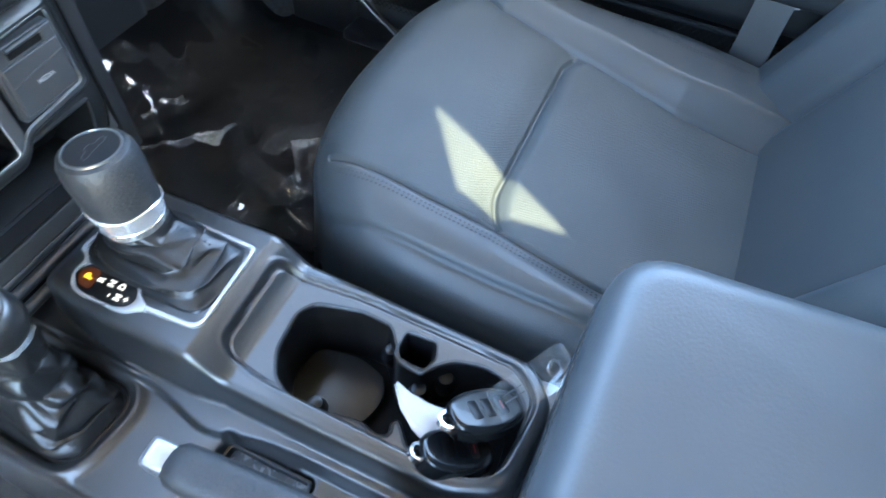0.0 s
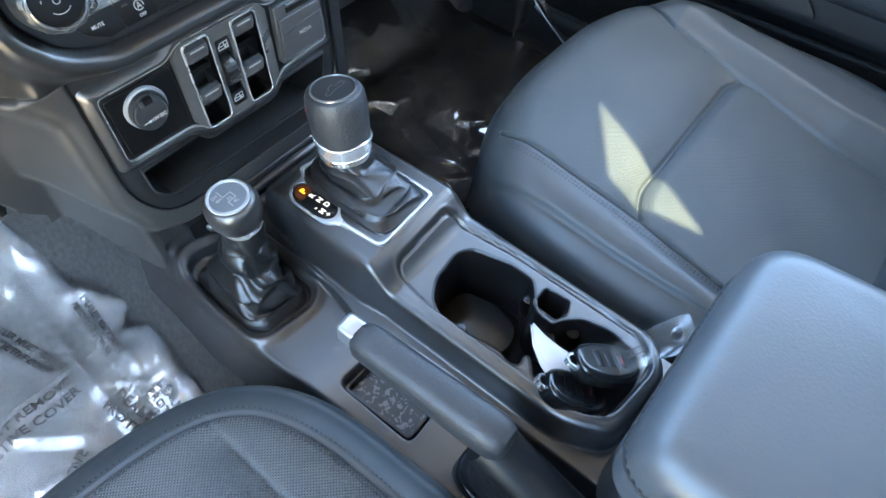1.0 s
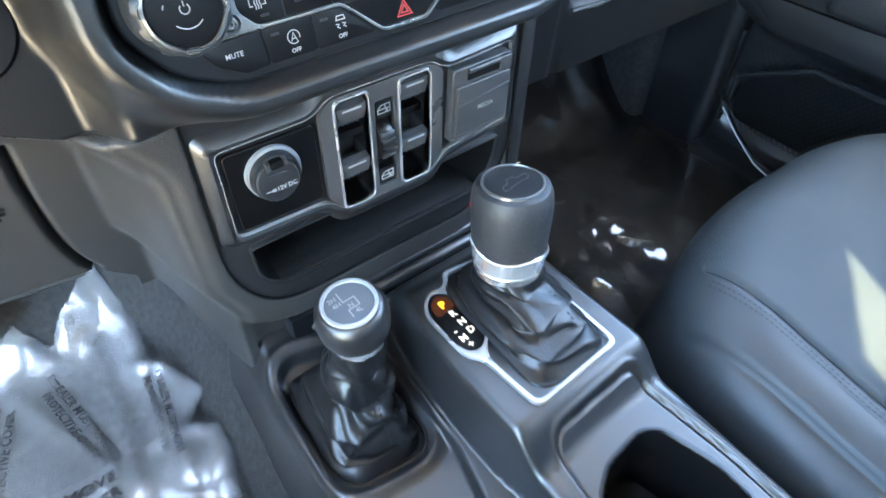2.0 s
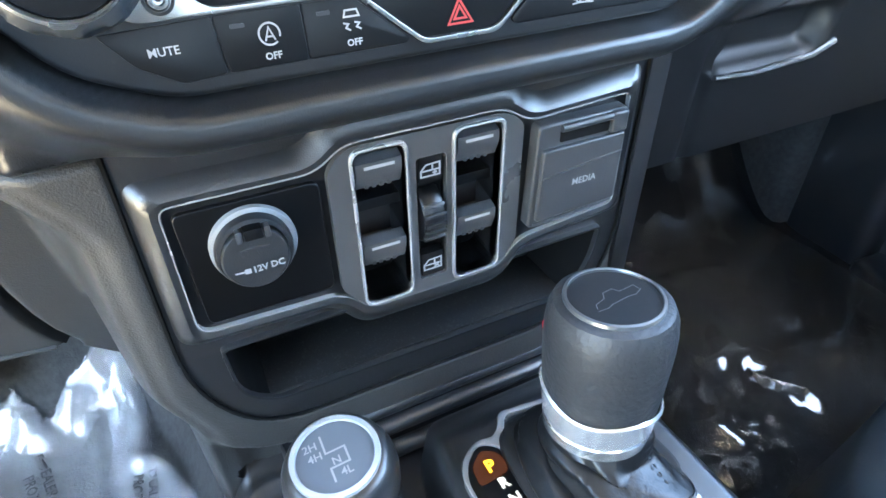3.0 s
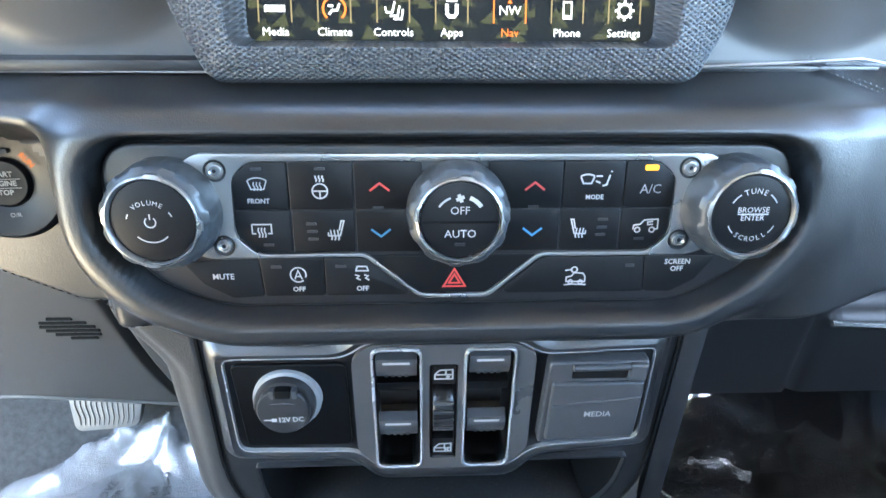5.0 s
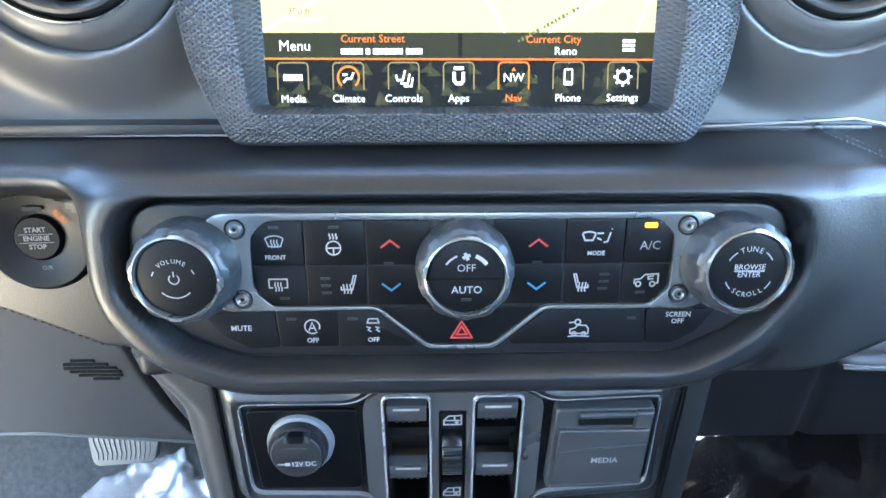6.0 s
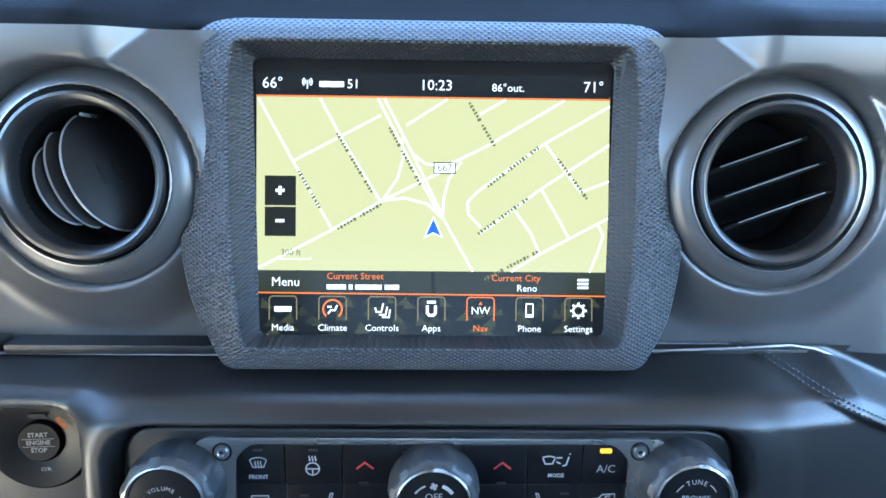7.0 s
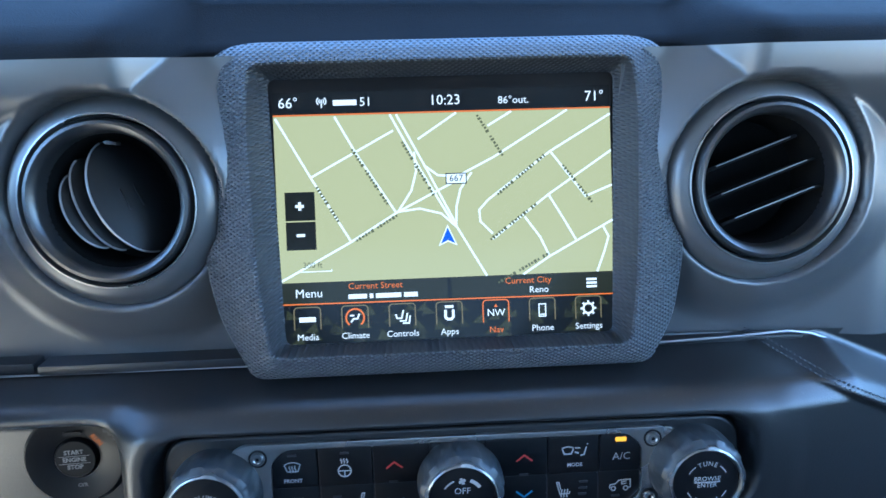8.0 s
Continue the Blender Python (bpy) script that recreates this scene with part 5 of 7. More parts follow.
# ---- centre stack below ----
def build_stack():
    st = thing("switch_panel", (0, 0, 0.48), "black centre stack panel with window switches and silver surround", "switch panel")
    outer = rounded(STACK, [0.002, 0.03, 0.03, 0.03, 0.03, 0.002], 6)
    cub = rounded([(-0.112, 0.556), (-0.110, 0.524), (-0.095, 0.511), (0.090, 0.511), (0.105, 0.531), (0.109, 0.558)], [0.003, 0.01, 0.012, 0.012, 0.012, 0.003], 4)
    trim_o = rounded([(-0.119, 0.6425), (-0.0550, 0.6425), (-0.0430, 0.6525), (0.0375, 0.6525), (0.0500, 0.6430), (0.1115, 0.6460), (0.1125, 0.5775), (0.0505, 0.5720), (0.0375, 0.5565), (-0.0380, 0.5565), (-0.0515, 0.5715), (-0.1195, 0.5735)],
                     [0.006, 0.008, 0.008, 0.008, 0.008, 0.005, 0.006, 0.008, 0.008, 0.008, 0.008, 0.008], 5)
    part("panel", plate(outer, -0.030, -0.004, holes=[cub, trim_o], bevel=0.0005), PLASTIC, st, "black grained panel", m=LO)
    # shade of the joint laid on as a black tube, no real groove
    part("gap_shade_line", tube([(u, v, -0.0034) for u, v in outer], 0.0013, 6, closed=True), DARK, st, "black line for the shade in the gap round the panel", m=LO)
    # raised soft border round the trim
    bm = bmesh.new()
    layers = []
    for s, w in ((1.30, -0.0045), (1.18, 0.0010), (1.08, 0.0030), (1.0, 0.0020)):
        k = (s - 1) / 0.19
        layers.append([bm.verts.new((u * (1 + 0.055 * k), 0.607 + (v - 0.607) * (1 + 0.19 * k), w)) for u, v in trim_o])
    for a, b in zip(layers[:-1], layers[1:]):
        for i in range(len(a)):
            bm.faces.new((a[i - 1], a[i], b[i], b[i - 1]))
    part("border", bm, PLASTIC, st, "rounded black border", m=LO)
    # silver edge line and gunmetal field with its openings
    inner = offset_poly(trim_o, -0.0008)
    part("bright_line", plate(trim_o, -0.004, 0.0022, holes=[inner], bevel=0.0002), FRAMES, st, "bright trim line", m=LO)
    w1 = rect(-0.0395, 0.5610, -0.0152, 0.6475, 0.005)
    w2 = rect(0.0100, 0.5610, 0.0350, 0.6475, 0.005)
    wc = rect(-0.0100, 0.5660, 0.0054, 0.6375, 0.002)
    mid_o = rounded([(-0.0512, 0.6405), (-0.0427, 0.6508), (0.0372, 0.6508), (0.0470, 0.6430), (0.0470, 0.5735), (0.0370, 0.5580), (-0.0376, 0.5580), (-0.0498, 0.5722), (-0.0512, 0.5760)],
                    [0.004, 0.007, 0.007, 0.004, 0.004, 0.007, 0.007, 0.004, 0.003], 5)
    part("bed", plate(inner, -0.004, -0.0006, holes=[w1, w2, wc]), SATIN, st, "black bed inside the trim line", m=LO)
    part("field", plate(mid_o, -0.003, 0.0030, holes=[w1, w2, wc], bevel=0.0018, seg=4), FIELD, st, "dark metallic switch surround", m=LO)
    part("socket_plate", plate(rounded([(-0.1150, 0.6375), (-0.0565, 0.6375), (-0.0545, 0.6350), (-0.0545, 0.5775), (-0.1135, 0.5775)], 0.004), -0.002, 0.0016, bevel=0.0008, seg=3), WELLB, st, "smooth black socket plate", m=LO)
    # deep wells take the shade-black, the shallow one piano black
    for nm, hole, dep in (("switch_well", w1, -0.022), ("switch_well", w2, -0.022), ("wheel_well", wc, -0.004)):
        part(nm, plate([(u, v) for u, v in hole], dep - 0.002, dep), WELLB if dep > -0.01 else DARK, st, m=LO, smooth=False)
    for hole in (w1, w2):
        bm = bmesh.new()
        for i in range(len(hole)):
            (a, b), (c, d) = hole[i - 1], hole[i]
            bm.faces.new([bm.verts.new(p) for p in ((a, b, 0.002), (c, d, 0.002), (c, d, -0.022), (a, b, -0.022))])
        part("well_side", bm, SATIN, st, m=LO)
        big = [((u - sum(p[0] for p in hole) / len(hole)) * 1.13 + sum(p[0] for p in hole) / len(hole), (v - 0.6043) * 1.035 + 0.6043) for u, v in hole]
        part("switch_frame", plate(big, 0.001, 0.0046, holes=[hole], bevel=0.0007, seg=3), FRAMES, st, "satin silver switch frame", m=LO)
    # the four window switches
    for u, v in ((-0.0276, 0.6370), (-0.0276, 0.5930), (0.0222, 0.6385), (0.0222, 0.5945)):
        bm = bmesh.new()
        secs = [(-0.018, 0.010), (-0.018, -0.004), (-0.006, -0.0115), (0.000, -0.0095), (0.0036, -0.001), (0.0034, 0.0045), (-0.002, 0.0065)]
        rings = [[bm.verts.new((x, b, a)) for a, b in secs] for x in (-0.0108, -0.0098, 0.0098, 0.0108)]
        for a, b in zip(rings[:-1], rings[1:]):
            for i in range(len(secs) - 1):
                bm.faces.new((a[i], a[i + 1], b[i + 1], b[i]))
        bm.faces.new(rings[0]); bm.faces.new(rings[-1][::-1])
        sw = part("window_switch", bm, MEDIAP, st, "black rocker switch", m=LO @ shift(u, v))
        part("mark", fill(rect(-0.0072, -0.0006, 0.0072, 0.0010), 0.0042), WHITE, sw, "white bar", smooth=False, m=LO @ shift(u, v + 0.0022))
        for k in range(4):
            part("rib", box_bm(-0.0066 + k * 0.0036, -0.0046 + k * 0.0036, -0.0100, -0.0060, 0.0000, 0.0006, 0.0002), MEDIAP, sw, m=LO @ shift(u, v))
    # shelf between upper and lower switches
    for u in (-0.0275, 0.0225):
        part("well_bar", box_bm(u - 0.0120, u + 0.0124, 0.6110, 0.6170, -0.022, -0.006, 0.001), SATIN, st, m=LO)
    # dimmer wheel and its lock keys
    wheel = part("dimmer_wheel", lathe([(0.0, -0.0056), (0.0155, -0.0056), (0.0165, -0.004), (0.0165, 0.004), (0.0155, 0.0056), (0.0, 0.0056)], 40), SATIN, st, "ribbed dimmer wheel", m=LO @ shift(-0.0024, 0.6020, -0.0088) @ pose(0, 0, 0, 0, 90, 0))
    for a in (-34, -17, 0, 17, 34):
        part("rib", box_bm(-0.0056, 0.0056, -0.0011, 0.0011, 0.0158, 0.0178, 0.0005), GREYT, wheel, m=LO @ shift(-0.0024, 0.6020, -0.0088) @ pose(0, 0, 0, a, 0, 0))
    for v, cross in ((0.6295, False), (0.5735, True)):
        key = part("lock_key", plate(rect(-0.0085, v - 0.0072, 0.0042, v + 0.0072, 0.001), -0.004, 0.0016, bevel=0.0005), GLOSSB, st, m=LO)
        ic = [[(-0.0050, -0.0032), (-0.0050, 0.0000), (-0.0024, 0.0030), (0.0048, 0.0034), (0.0048, -0.0032), (-0.0050, -0.0032)], [(-0.0050, -0.0002), (0.0048, -0.0002)], [(0.0010, 0.0030), (0.0010, -0.0002)]]
        ic += [[(0.0008, -0.0026), (0.0036, -0.0006)], [(0.0036, -0.0026), (0.0008, -0.0006)]] if cross else [[(0.0022, -0.0028), (0.0022, -0.0006)], [(0.0010, -0.0017), (0.0034, -0.0017)]]
        part("symbol", ribbons(at2(ic, -0.0022, v, 0.98), 0.0009, 0.0019), WHITE, key, smooth=False, m=LO)
    # power socket and its hinged cap
    dc = LO @ shift(-0.0865, 0.6160)
    lean = pose(0, 0, 0, -8, 0, 0)
    sk = part("socket_ring", lathe([(0.0184, -0.003), (0.0184, 0.0050), (0.0178, 0.0064), (0.0158, 0.0068), (0.0152, 0.0030), (0.0130, 0.0025)], 56), RINGS, st, "pale silver power socket ring", m=dc @ lean)
    part("cap_hood", lathe([(0.0164, 0.002), (0.0164, 0.0096), (0.0156, 0.0112), (0.0138, 0.0114), (0.0134, 0.0100)], 48), GREYT, sk, "black hood of the cap", m=dc @ shift(-0.0006, -0.0008) @ lean)
    part("socket_cap", lathe([(0.0142, 0.004), (0.0142, 0.0118), (0.0134, 0.0130), (0.0, 0.0134)], 48), PLASTIC, sk, "black socket cap", m=dc @ shift(-0.001, -0.0026) @ lean)
    part("cap_fold", tube([(-0.0110, 0.0042, 0.0122), (0.0, 0.0056, 0.0136), (0.0110, 0.0042, 0.0122)], 0.0005, 6), MEDIAP, sk, m=dc @ shift(-0.001, -0.0026) @ lean)
    part("cap_hinge", box_bm(-0.0040, 0.0040, 0.0088, 0.0142, 0.004, 0.0136, 0.0010), GLOSSB, sk, m=dc)
    for s in (-1, 1):
        part("hinge_ear", box_bm(s * 0.0058 - 0.0012, s * 0.0058 + 0.0012, 0.0082, 0.0138, 0.004, 0.0130, 0.0006), MEDIAP, sk, m=dc)
    words("lettering", "12V DC", 0.0041, dc @ shift(0.0030, -0.0047, 0.0146) @ pose(0, 0, 0, -8, 0, 2), WHITE, sk, bold=0.00012)
    part("symbol", ribbons([[(-0.0110, -0.0044), (-0.0066, -0.0046)]], 0.0008, 0.0149), WHITE, sk, smooth=False, m=dc)
    part("symbol", ribbons([[(-0.0070, -0.0046), (-0.0044, -0.0047)]], 0.0024, 0.0148), WHITE, sk, smooth=False, m=dc)
    # media port cover
    MC = LO @ shift(0, 0.0020)
    mc = part("media_cover", plate(rounded([(0.0515, 0.5790), (0.1065, 0.5815), (0.1075, 0.6385), (0.0535, 0.6385)], 0.003), -0.0006, 0.0068, bevel=0.0016, seg=3), MEDIAP, st, "grey flip cover over the media ports", m=MC)
    part("cover_face", plate(rounded([(0.0550, 0.5835), (0.1055, 0.5850), (0.1060, 0.6255), (0.0560, 0.6255)], 0.002), 0.006, 0.0092, bevel=0.0014, seg=3), MEDIAP, mc, m=MC)
    part("crease", tube([(0.0570, 0.6095, 0.0092), (0.0820, 0.6130, 0.0098), (0.1050, 0.6150, 0.0092)], 0.0008, 6), MEDIAP, mc, m=MC)
    # no recess here: a black plate stands for the slot's shade
    part("finger_slot", plate(rect(0.0660, 0.6275, 0.0960, 0.6345, 0.0012), 0.0050, 0.0071), DARK, mc, "black plate in place of the shaded finger slot", m=MC)
    part("hinge_bar", tube([(0.0660, 0.6355, 0.0078), (0.0960, 0.6360, 0.0078)], 0.0020, 10), MEDIAP, mc, m=MC)
    part("hinge_block", box_bm(0.0960, 0.1060, 0.6265, 0.6380, 0.004, 0.0096, 0.0016, 3), MEDIAP, mc, m=MC)
    part("lower_lip", tube([(0.0545, 0.5808, 0.0066), (0.0800, 0.5818, 0.0072), (0.1050, 0.5832, 0.0066)], 0.0012, 8), MEDIAP, mc, m=MC)
    words("lettering", "MEDIA", 0.0054, MC @ shift(0.0825, 0.6035, 0.0096), WHITE, mc, bold=0.0001, squeeze=0.95)
    # cubby below
    bm = bmesh.new()
    a = [bm.verts.new((u, v, -0.004)) for u, v in cub]
    b = [bm.verts.new((u * 0.97, v, -0.110)) for u, v in cub]
    for i in range(len(a)):
        bm.faces.new((a[i - 1], a[i], b[i], b[i - 1]))
    bm.faces.new(b)
    # walls near-black in place of the slot's own shade
    part("cubby", bm, DARK, st, "storage slot with its shade put into black walls", m=LO)
    lipc = [(u * 1.015, 0.532 + (v - 0.532) * 1.08) for u, v in cub]
    part("cubby_lip", plate(lipc, -0.006, -0.0005, holes=[cub], bevel=0.0015), GREYT, st, m=LO)
    # mat colours darkened as well for the shade in the slot
    part("cubby_mat", box_bm(-0.098, 0.096, 0.5118, 0.5140, -0.10, -0.003, 0.001), fleck_mat("shaded_flecked_rubber", (0.003, 0.003, 0.003), (0.016, 0.016, 0.016), 420, 0.60), st, m=LO)
    # edge band on the passenger side
    part("side_band", box_bm(0.1262, 0.140, -0.012, 0.10, 0.480, 0.676, 0.003), GREYT, st, "textured grey side band")


def build_start_button():
    sb = thing("start_button", (-0.2038, 0.0, 0.712), "round black engine start button with orange run light", "button")
    m = basis((-0.2038, 0.0030, 0.736), (1, 0.06, 0), (0, 0.12, 1))
    part("housing", lathe([(0.0278, -0.006), (0.0268, -0.0005), (0.0250, 0.0016), (0.0215, 0.0012), (0.0118, -0.0010), (0.0114, -0.003)], 48), GLOSSB, sb, "black round housing", m=m)
    part("cap", lathe([(0.0112, -0.004), (0.0110, 0.0002), (0.0102, 0.0012), (0.0, 0.0010)], 40), GLOSSB, sb, m=m)
    for i, t in enumerate(("START", "ENGINE", "STOP")):
        words("lettering", t, 0.0034, m @ shift(0, 0.0042 - i * 0.0042, 0.0018), GREYPRINT, sb, bold=0.0001)
    part("lettering_rule", ribbons([[(-0.0080, 0.0021), (0.0080, 0.0021)], [(-0.0080, -0.0021), (0.0080, -0.0021)]], 0.0003, 0.0018), GREYPRINT, sb, smooth=False, m=m)
    words("lettering", "RUN", 0.0036, m @ shift(0.0125, 0.0105, 0.0020) @ pose(0, 0, 0, 0, 0, -52), AMBERD, sb, bold=0.0001)
    words("lettering", "O/R", 0.0030, m @ shift(0.0025, -0.0150, 0.0014), GREYPRINT, sb)
    lampw = part("lamp_window", plate(rect(-0.0045, 0.0135, 0.0045, 0.0155, 0.0006), 0, 0.0010), SATIN, sb, m=m)


# ---- centre console ----
def console_height(X, Y):
    out = sdist(X, Y, rounded([(-0.135, 0.060), (-0.138, 0.018), (-0.143, -0.07), (-0.1415, -0.17), (-0.137, -0.23), (-0.127, -0.38), (-0.120, -0.54), (0.108, -0.54), (0.104, -0.20), (0.098, 0.0), (0.095, 0.060)], 0.02))
    ins = np.clip(-out, 0, 0.010) / 0.010
    Z = 0.418 + 0.014 * np.sqrt(1 - (1 - ins) ** 2)
    Z += 0.010 * smooth01(-0.20, 0.02, Y) * smooth01(0.0, 0.016, -out)
    Z -= 0.010 * smooth01(-0.22, -0.34, Y)
    Z += (0.008 + 0.012 * smooth01(-0.060, -0.095, X)) * smooth01(-0.062, 0.020, Y) * smooth01(0.0, 0.020, -out)
    Z = np.where(out > 0, 0.418 - np.clip(out, 0, 1) * 6.0, Z)
    # raised flange that steps along the spine
    fl = sdist(X, Y, rounded([(-0.047, 0.03), (-0.051, -0.17), (-0.063, -0.222), (-0.063, -0.236), (-0.0525, -0.272), (-0.050, -0.31), (-0.049, -0.50), (0.098, -0.50), (0.092, 0.03)], 0.012))
    Z = np.maximum(Z, 0.446 - 0.020 * smooth01(-0.0045, 0.0015, fl) - 6 * np.clip(fl, 0, 1))
    # spine
    sp = sdist(X, Y, rounded([(-0.022, -0.045), (-0.035, -0.13), (-0.034, -0.42), (-0.016, -0.462), (0.058, -0.472), (0.088, -0.448), (0.092, -0.20), (0.086, -0.045)], 0.014))
    top = 0.505 - 0.024 * smooth01(-0.206, -0.240, Y) - 0.028 * smooth01(-0.082, -0.045, Y)
    k = np.clip(-sp / 0.008, 0, 1)
    sp_z = top - 0.008 * (1 - np.sqrt(1 - (1 - k) ** 2)) - np.clip(sp, 0, 1) * 7.0
    Z = np.where(sp < 0.02, np.maximum(Z, sp_z), Z)
    # shallow step round the cup holders
    rim = sdist(X, Y, rounded([(-0.010, -0.222), (0.074, -0.219), (0.081, -0.30), (0.079, -0.435), (0.058, -0.458), (-0.004, -0.450), (-0.019, -0.425), (-0.017, -0.26)], 0.012))
    Z -= 0.0035 * smooth01(0.0006, -0.0010, rim) + 0.0034 * np.exp(-((rim + 0.0006) / 0.0011) ** 2)
    Z += 0.0012 * np.exp(-((rim - 0.0030) / 0.0016) ** 2)
    # recess of the transfer lever and of the small tray
    tb = sdist(X, Y, TBOOT)
    Z += 0.004 * np.exp(-((tb - 0.010) / 0.005) ** 2)
    Z -= 0.010 * smooth01(0.004, -0.001, tb)
    tr = sdist(X, Y, rounded([(-0.111, -0.243), (-0.055, -0.245), (-0.055, -0.322), (-0.109, -0.323)], 0.006))
    Z -= 0.026 * smooth01(0.003, -0.003, tr)
    return Z


CUPS = rounded([(-0.017, -0.283), (-0.008, -0.268), (0.011, -0.257), (0.045, -0.254), (0.058, -0.262), (0.068, -0.300), (0.067, -0.326), (0.052, -0.338), (0.041, -0.345), (0.038, -0.368),
                (0.048, -0.373), (0.061, -0.387), (0.067, -0.411), (0.062, -0.438), (0.048, -0.4505), (0.023, -0.4525), (-0.006, -0.448), (-0.017, -0.430), (-0.020, -0.405),
                (-0.014, -0.382), (-0.005, -0.375), (0.002, -0.368), (-0.003, -0.362), (-0.012, -0.366), (-0.016, -0.357), (-0.011, -0.343), (-0.016, -0.316)], 0.006, 3)
SLOT = rounded([(0.0475, -0.3425), (0.068, -0.3425), (0.070, -0.366), (0.058, -0.3705), (0.0455, -0.3665)], 0.003, 3)
TBOOT = rounded([(-0.126, -0.046), (-0.112, -0.036), (-0.060, -0.050), (-0.058, -0.146), (-0.070, -0.158), (-0.118, -0.152), (-0.128, -0.140)], 0.012)


def well(outline, z, floor, flange):
    """A moulded hole: flange on the surface, rounded lip, wall and floor."""
    bm = bmesh.new()
    loops = [(flange, z), (0.0016, z + 0.0002), (0.0005, z - 0.0006), (0.0, z - 0.0022), (-0.0012, (z + floor) / 2), (-0.0022, floor + 0.003), (-0.0050, floor)]
    rings = [[bm.verts.new((u, v, h)) for u, v in offset_poly(outline, d)] for d, h in loops]
    for a, b in zip(rings[:-1], rings[1:]):
        for i in range(len(a)):
            bm.faces.new((a[i - 1], a[i], b[i], b[i - 1]))
    bm.faces.new(rings[-1])
    return bm


def build_console():
    co = thing("centre_console", (0, -0.25, 0.27), "black plastic centre console with cup holders and silver shifter frame", "console")
    xs, ys = np.arange(-0.160, 0.1265, 0.0013), np.arange(-0.545, 0.0455, 0.0013)
    X, Y = np.meshgrid(xs, ys, indexing="ij")
    Z = np.maximum(console_height(X, Y), 0.30)
    holes = np.minimum(sdist(X, Y, CUPS), sdist(X, Y, SLOT))
    sheet("console_body", xs, ys, Z, lambda u, v, h: (u, v, h), PLASTIC, co, "black console moulding", mask=holes > 0.0004)
    rim_z = 0.4779
    part("cup_holder", well(CUPS, rim_z, 0.395, 0.0036), SATIN, co, "deep black double cup holder")
    part("card_slot", well(SLOT, rim_z, 0.425, 0.0030), SATIN, co, "small black slot")
    part("console_core", box_bm(-0.125, 0.096, -0.86, 0.10, 0.22, 0.40, 0.01), DARK, co)
    part("console_rear", box_bm(-0.115, 0.128, -0.86, -0.486, 0.25, 0.505, 0.012, 3), PLASTIC, co)
    # stepped sill between stack and console
    for i, (y, z) in enumerate(((-0.016, 0.4800), (-0.023, 0.4720), (-0.031, 0.4640), (-0.042, 0.4560))):
        part("sill_step", tube([(-0.084, y + 0.034, z), (-0.078, y + 0.012, z), (-0.068, y, z), (0.085, y, z), (0.108, y + 0.010, z)], 0.0055, 10), PLASTIC, co, "rounded step below the stack")
    part("sill_fill", box_bm(-0.100, 0.108, -0.028, 0.06, 0.40, 0.474, 0.006), SATIN, co)
    # cup liner
    ln = rounded([(-0.002, -0.262), (0.012, -0.256), (0.050, -0.262), (0.058, -0.300), (0.050, -0.330), (0.028, -0.338), (0.002, -0.330)], 0.01)
    part("cup_liner", plate(ln, 0.392, 0.4120, bevel=0.001), SATIN, co, "removable black rubber cup liner")
    for (x, y) in ((0.058, -0.333), (0.036, -0.368), (0.054, -0.384), (-0.010, -0.300)):
        bm = lathe([(0.0, 0.014), (0.006, 0.012), (0.0095, 0.000), (0.007, -0.012), (0.0, -0.016)], 16)
        part("cup_finger", bm, WELLB, co, "sprung black rubber finger", m=Matrix.Translation((x, y, 0.448)))
    # silver frame of the selector
    fo = rounded([(0.0085, -0.0785), (0.070, -0.086), (0.070, -0.204), (-0.012, -0.208), (-0.0165, -0.158), (-0.0255, -0.149), (-0.0265, -0.100), (-0.012, -0.0885), (-0.0005, -0.0905), (0.0035, -0.0870)],
                 [0.004, 0.012, 0.008, 0.010, 0.010, 0.010, 0.012, 0.008, 0.003, 0.003], 5)
    fi = rounded([(0.0112, -0.0818), (0.0665, -0.0892), (0.0665, -0.2005), (-0.0090, -0.2045), (-0.0130, -0.157), (0.0030, -0.142), (0.0058, -0.0905)], [0.004, 0.010, 0.006, 0.008, 0.010, 0.006, 0.004], 5)
    wi = rounded([(-0.0195, -0.100), (-0.011, -0.0920), (-0.003, -0.096), (0.000, -0.104), (0.0000, -0.135), (-0.004, -0.1445), (-0.0125, -0.1495), (-0.0195, -0.147), (-0.0230, -0.138), (-0.0230, -0.108)], 0.004, 3)
    wi = offset_poly(wi, 0.0010)
    part("selector_frame", plate(fo, 0.500, 0.5082, holes=[fi, wi], bevel=0.0008), FRAMES, co, "satin silver selector frame")
    part("selector_floor", plate(fo, 0.4990, 0.5040), SATIN, co)
    win = part("indicator_window", plate(wi, 0.500, 0.5070, bevel=0.0005), GLOSSB, co, "black gear indicator window")
    g = Matrix.Translation((0, 0, 0.5076))
    # spill of light from the P put in as a glowing plate
    part("letter_halo", plate(rounded([(-0.0190, -0.1010), (-0.011, -0.0945), (-0.004, -0.0980), (-0.002, -0.1050), (-0.0035, -0.1105), (-0.0200, -0.1120)], 0.003, 3), 0.506, 0.5073), AMBERG, win, "glowing plate for the orange halo of the lit letter")
    words("lettering", "P", 0.0090, g @ shift(-0.0105, -0.1045), AMBER, win, bold=0.0004)
    for t, dx, dy in (("R", -0.0090, -0.1150), ("N", -0.0080, -0.1245), ("D", -0.0072, -0.1335), ("M", -0.0162, -0.1365), ("+", -0.0150, -0.1435), ("-", -0.0175, -0.1285)):
        words("lettering", t, 0.0076, g @ shift(dx, dy), WGLOW, win, bold=0.0003)
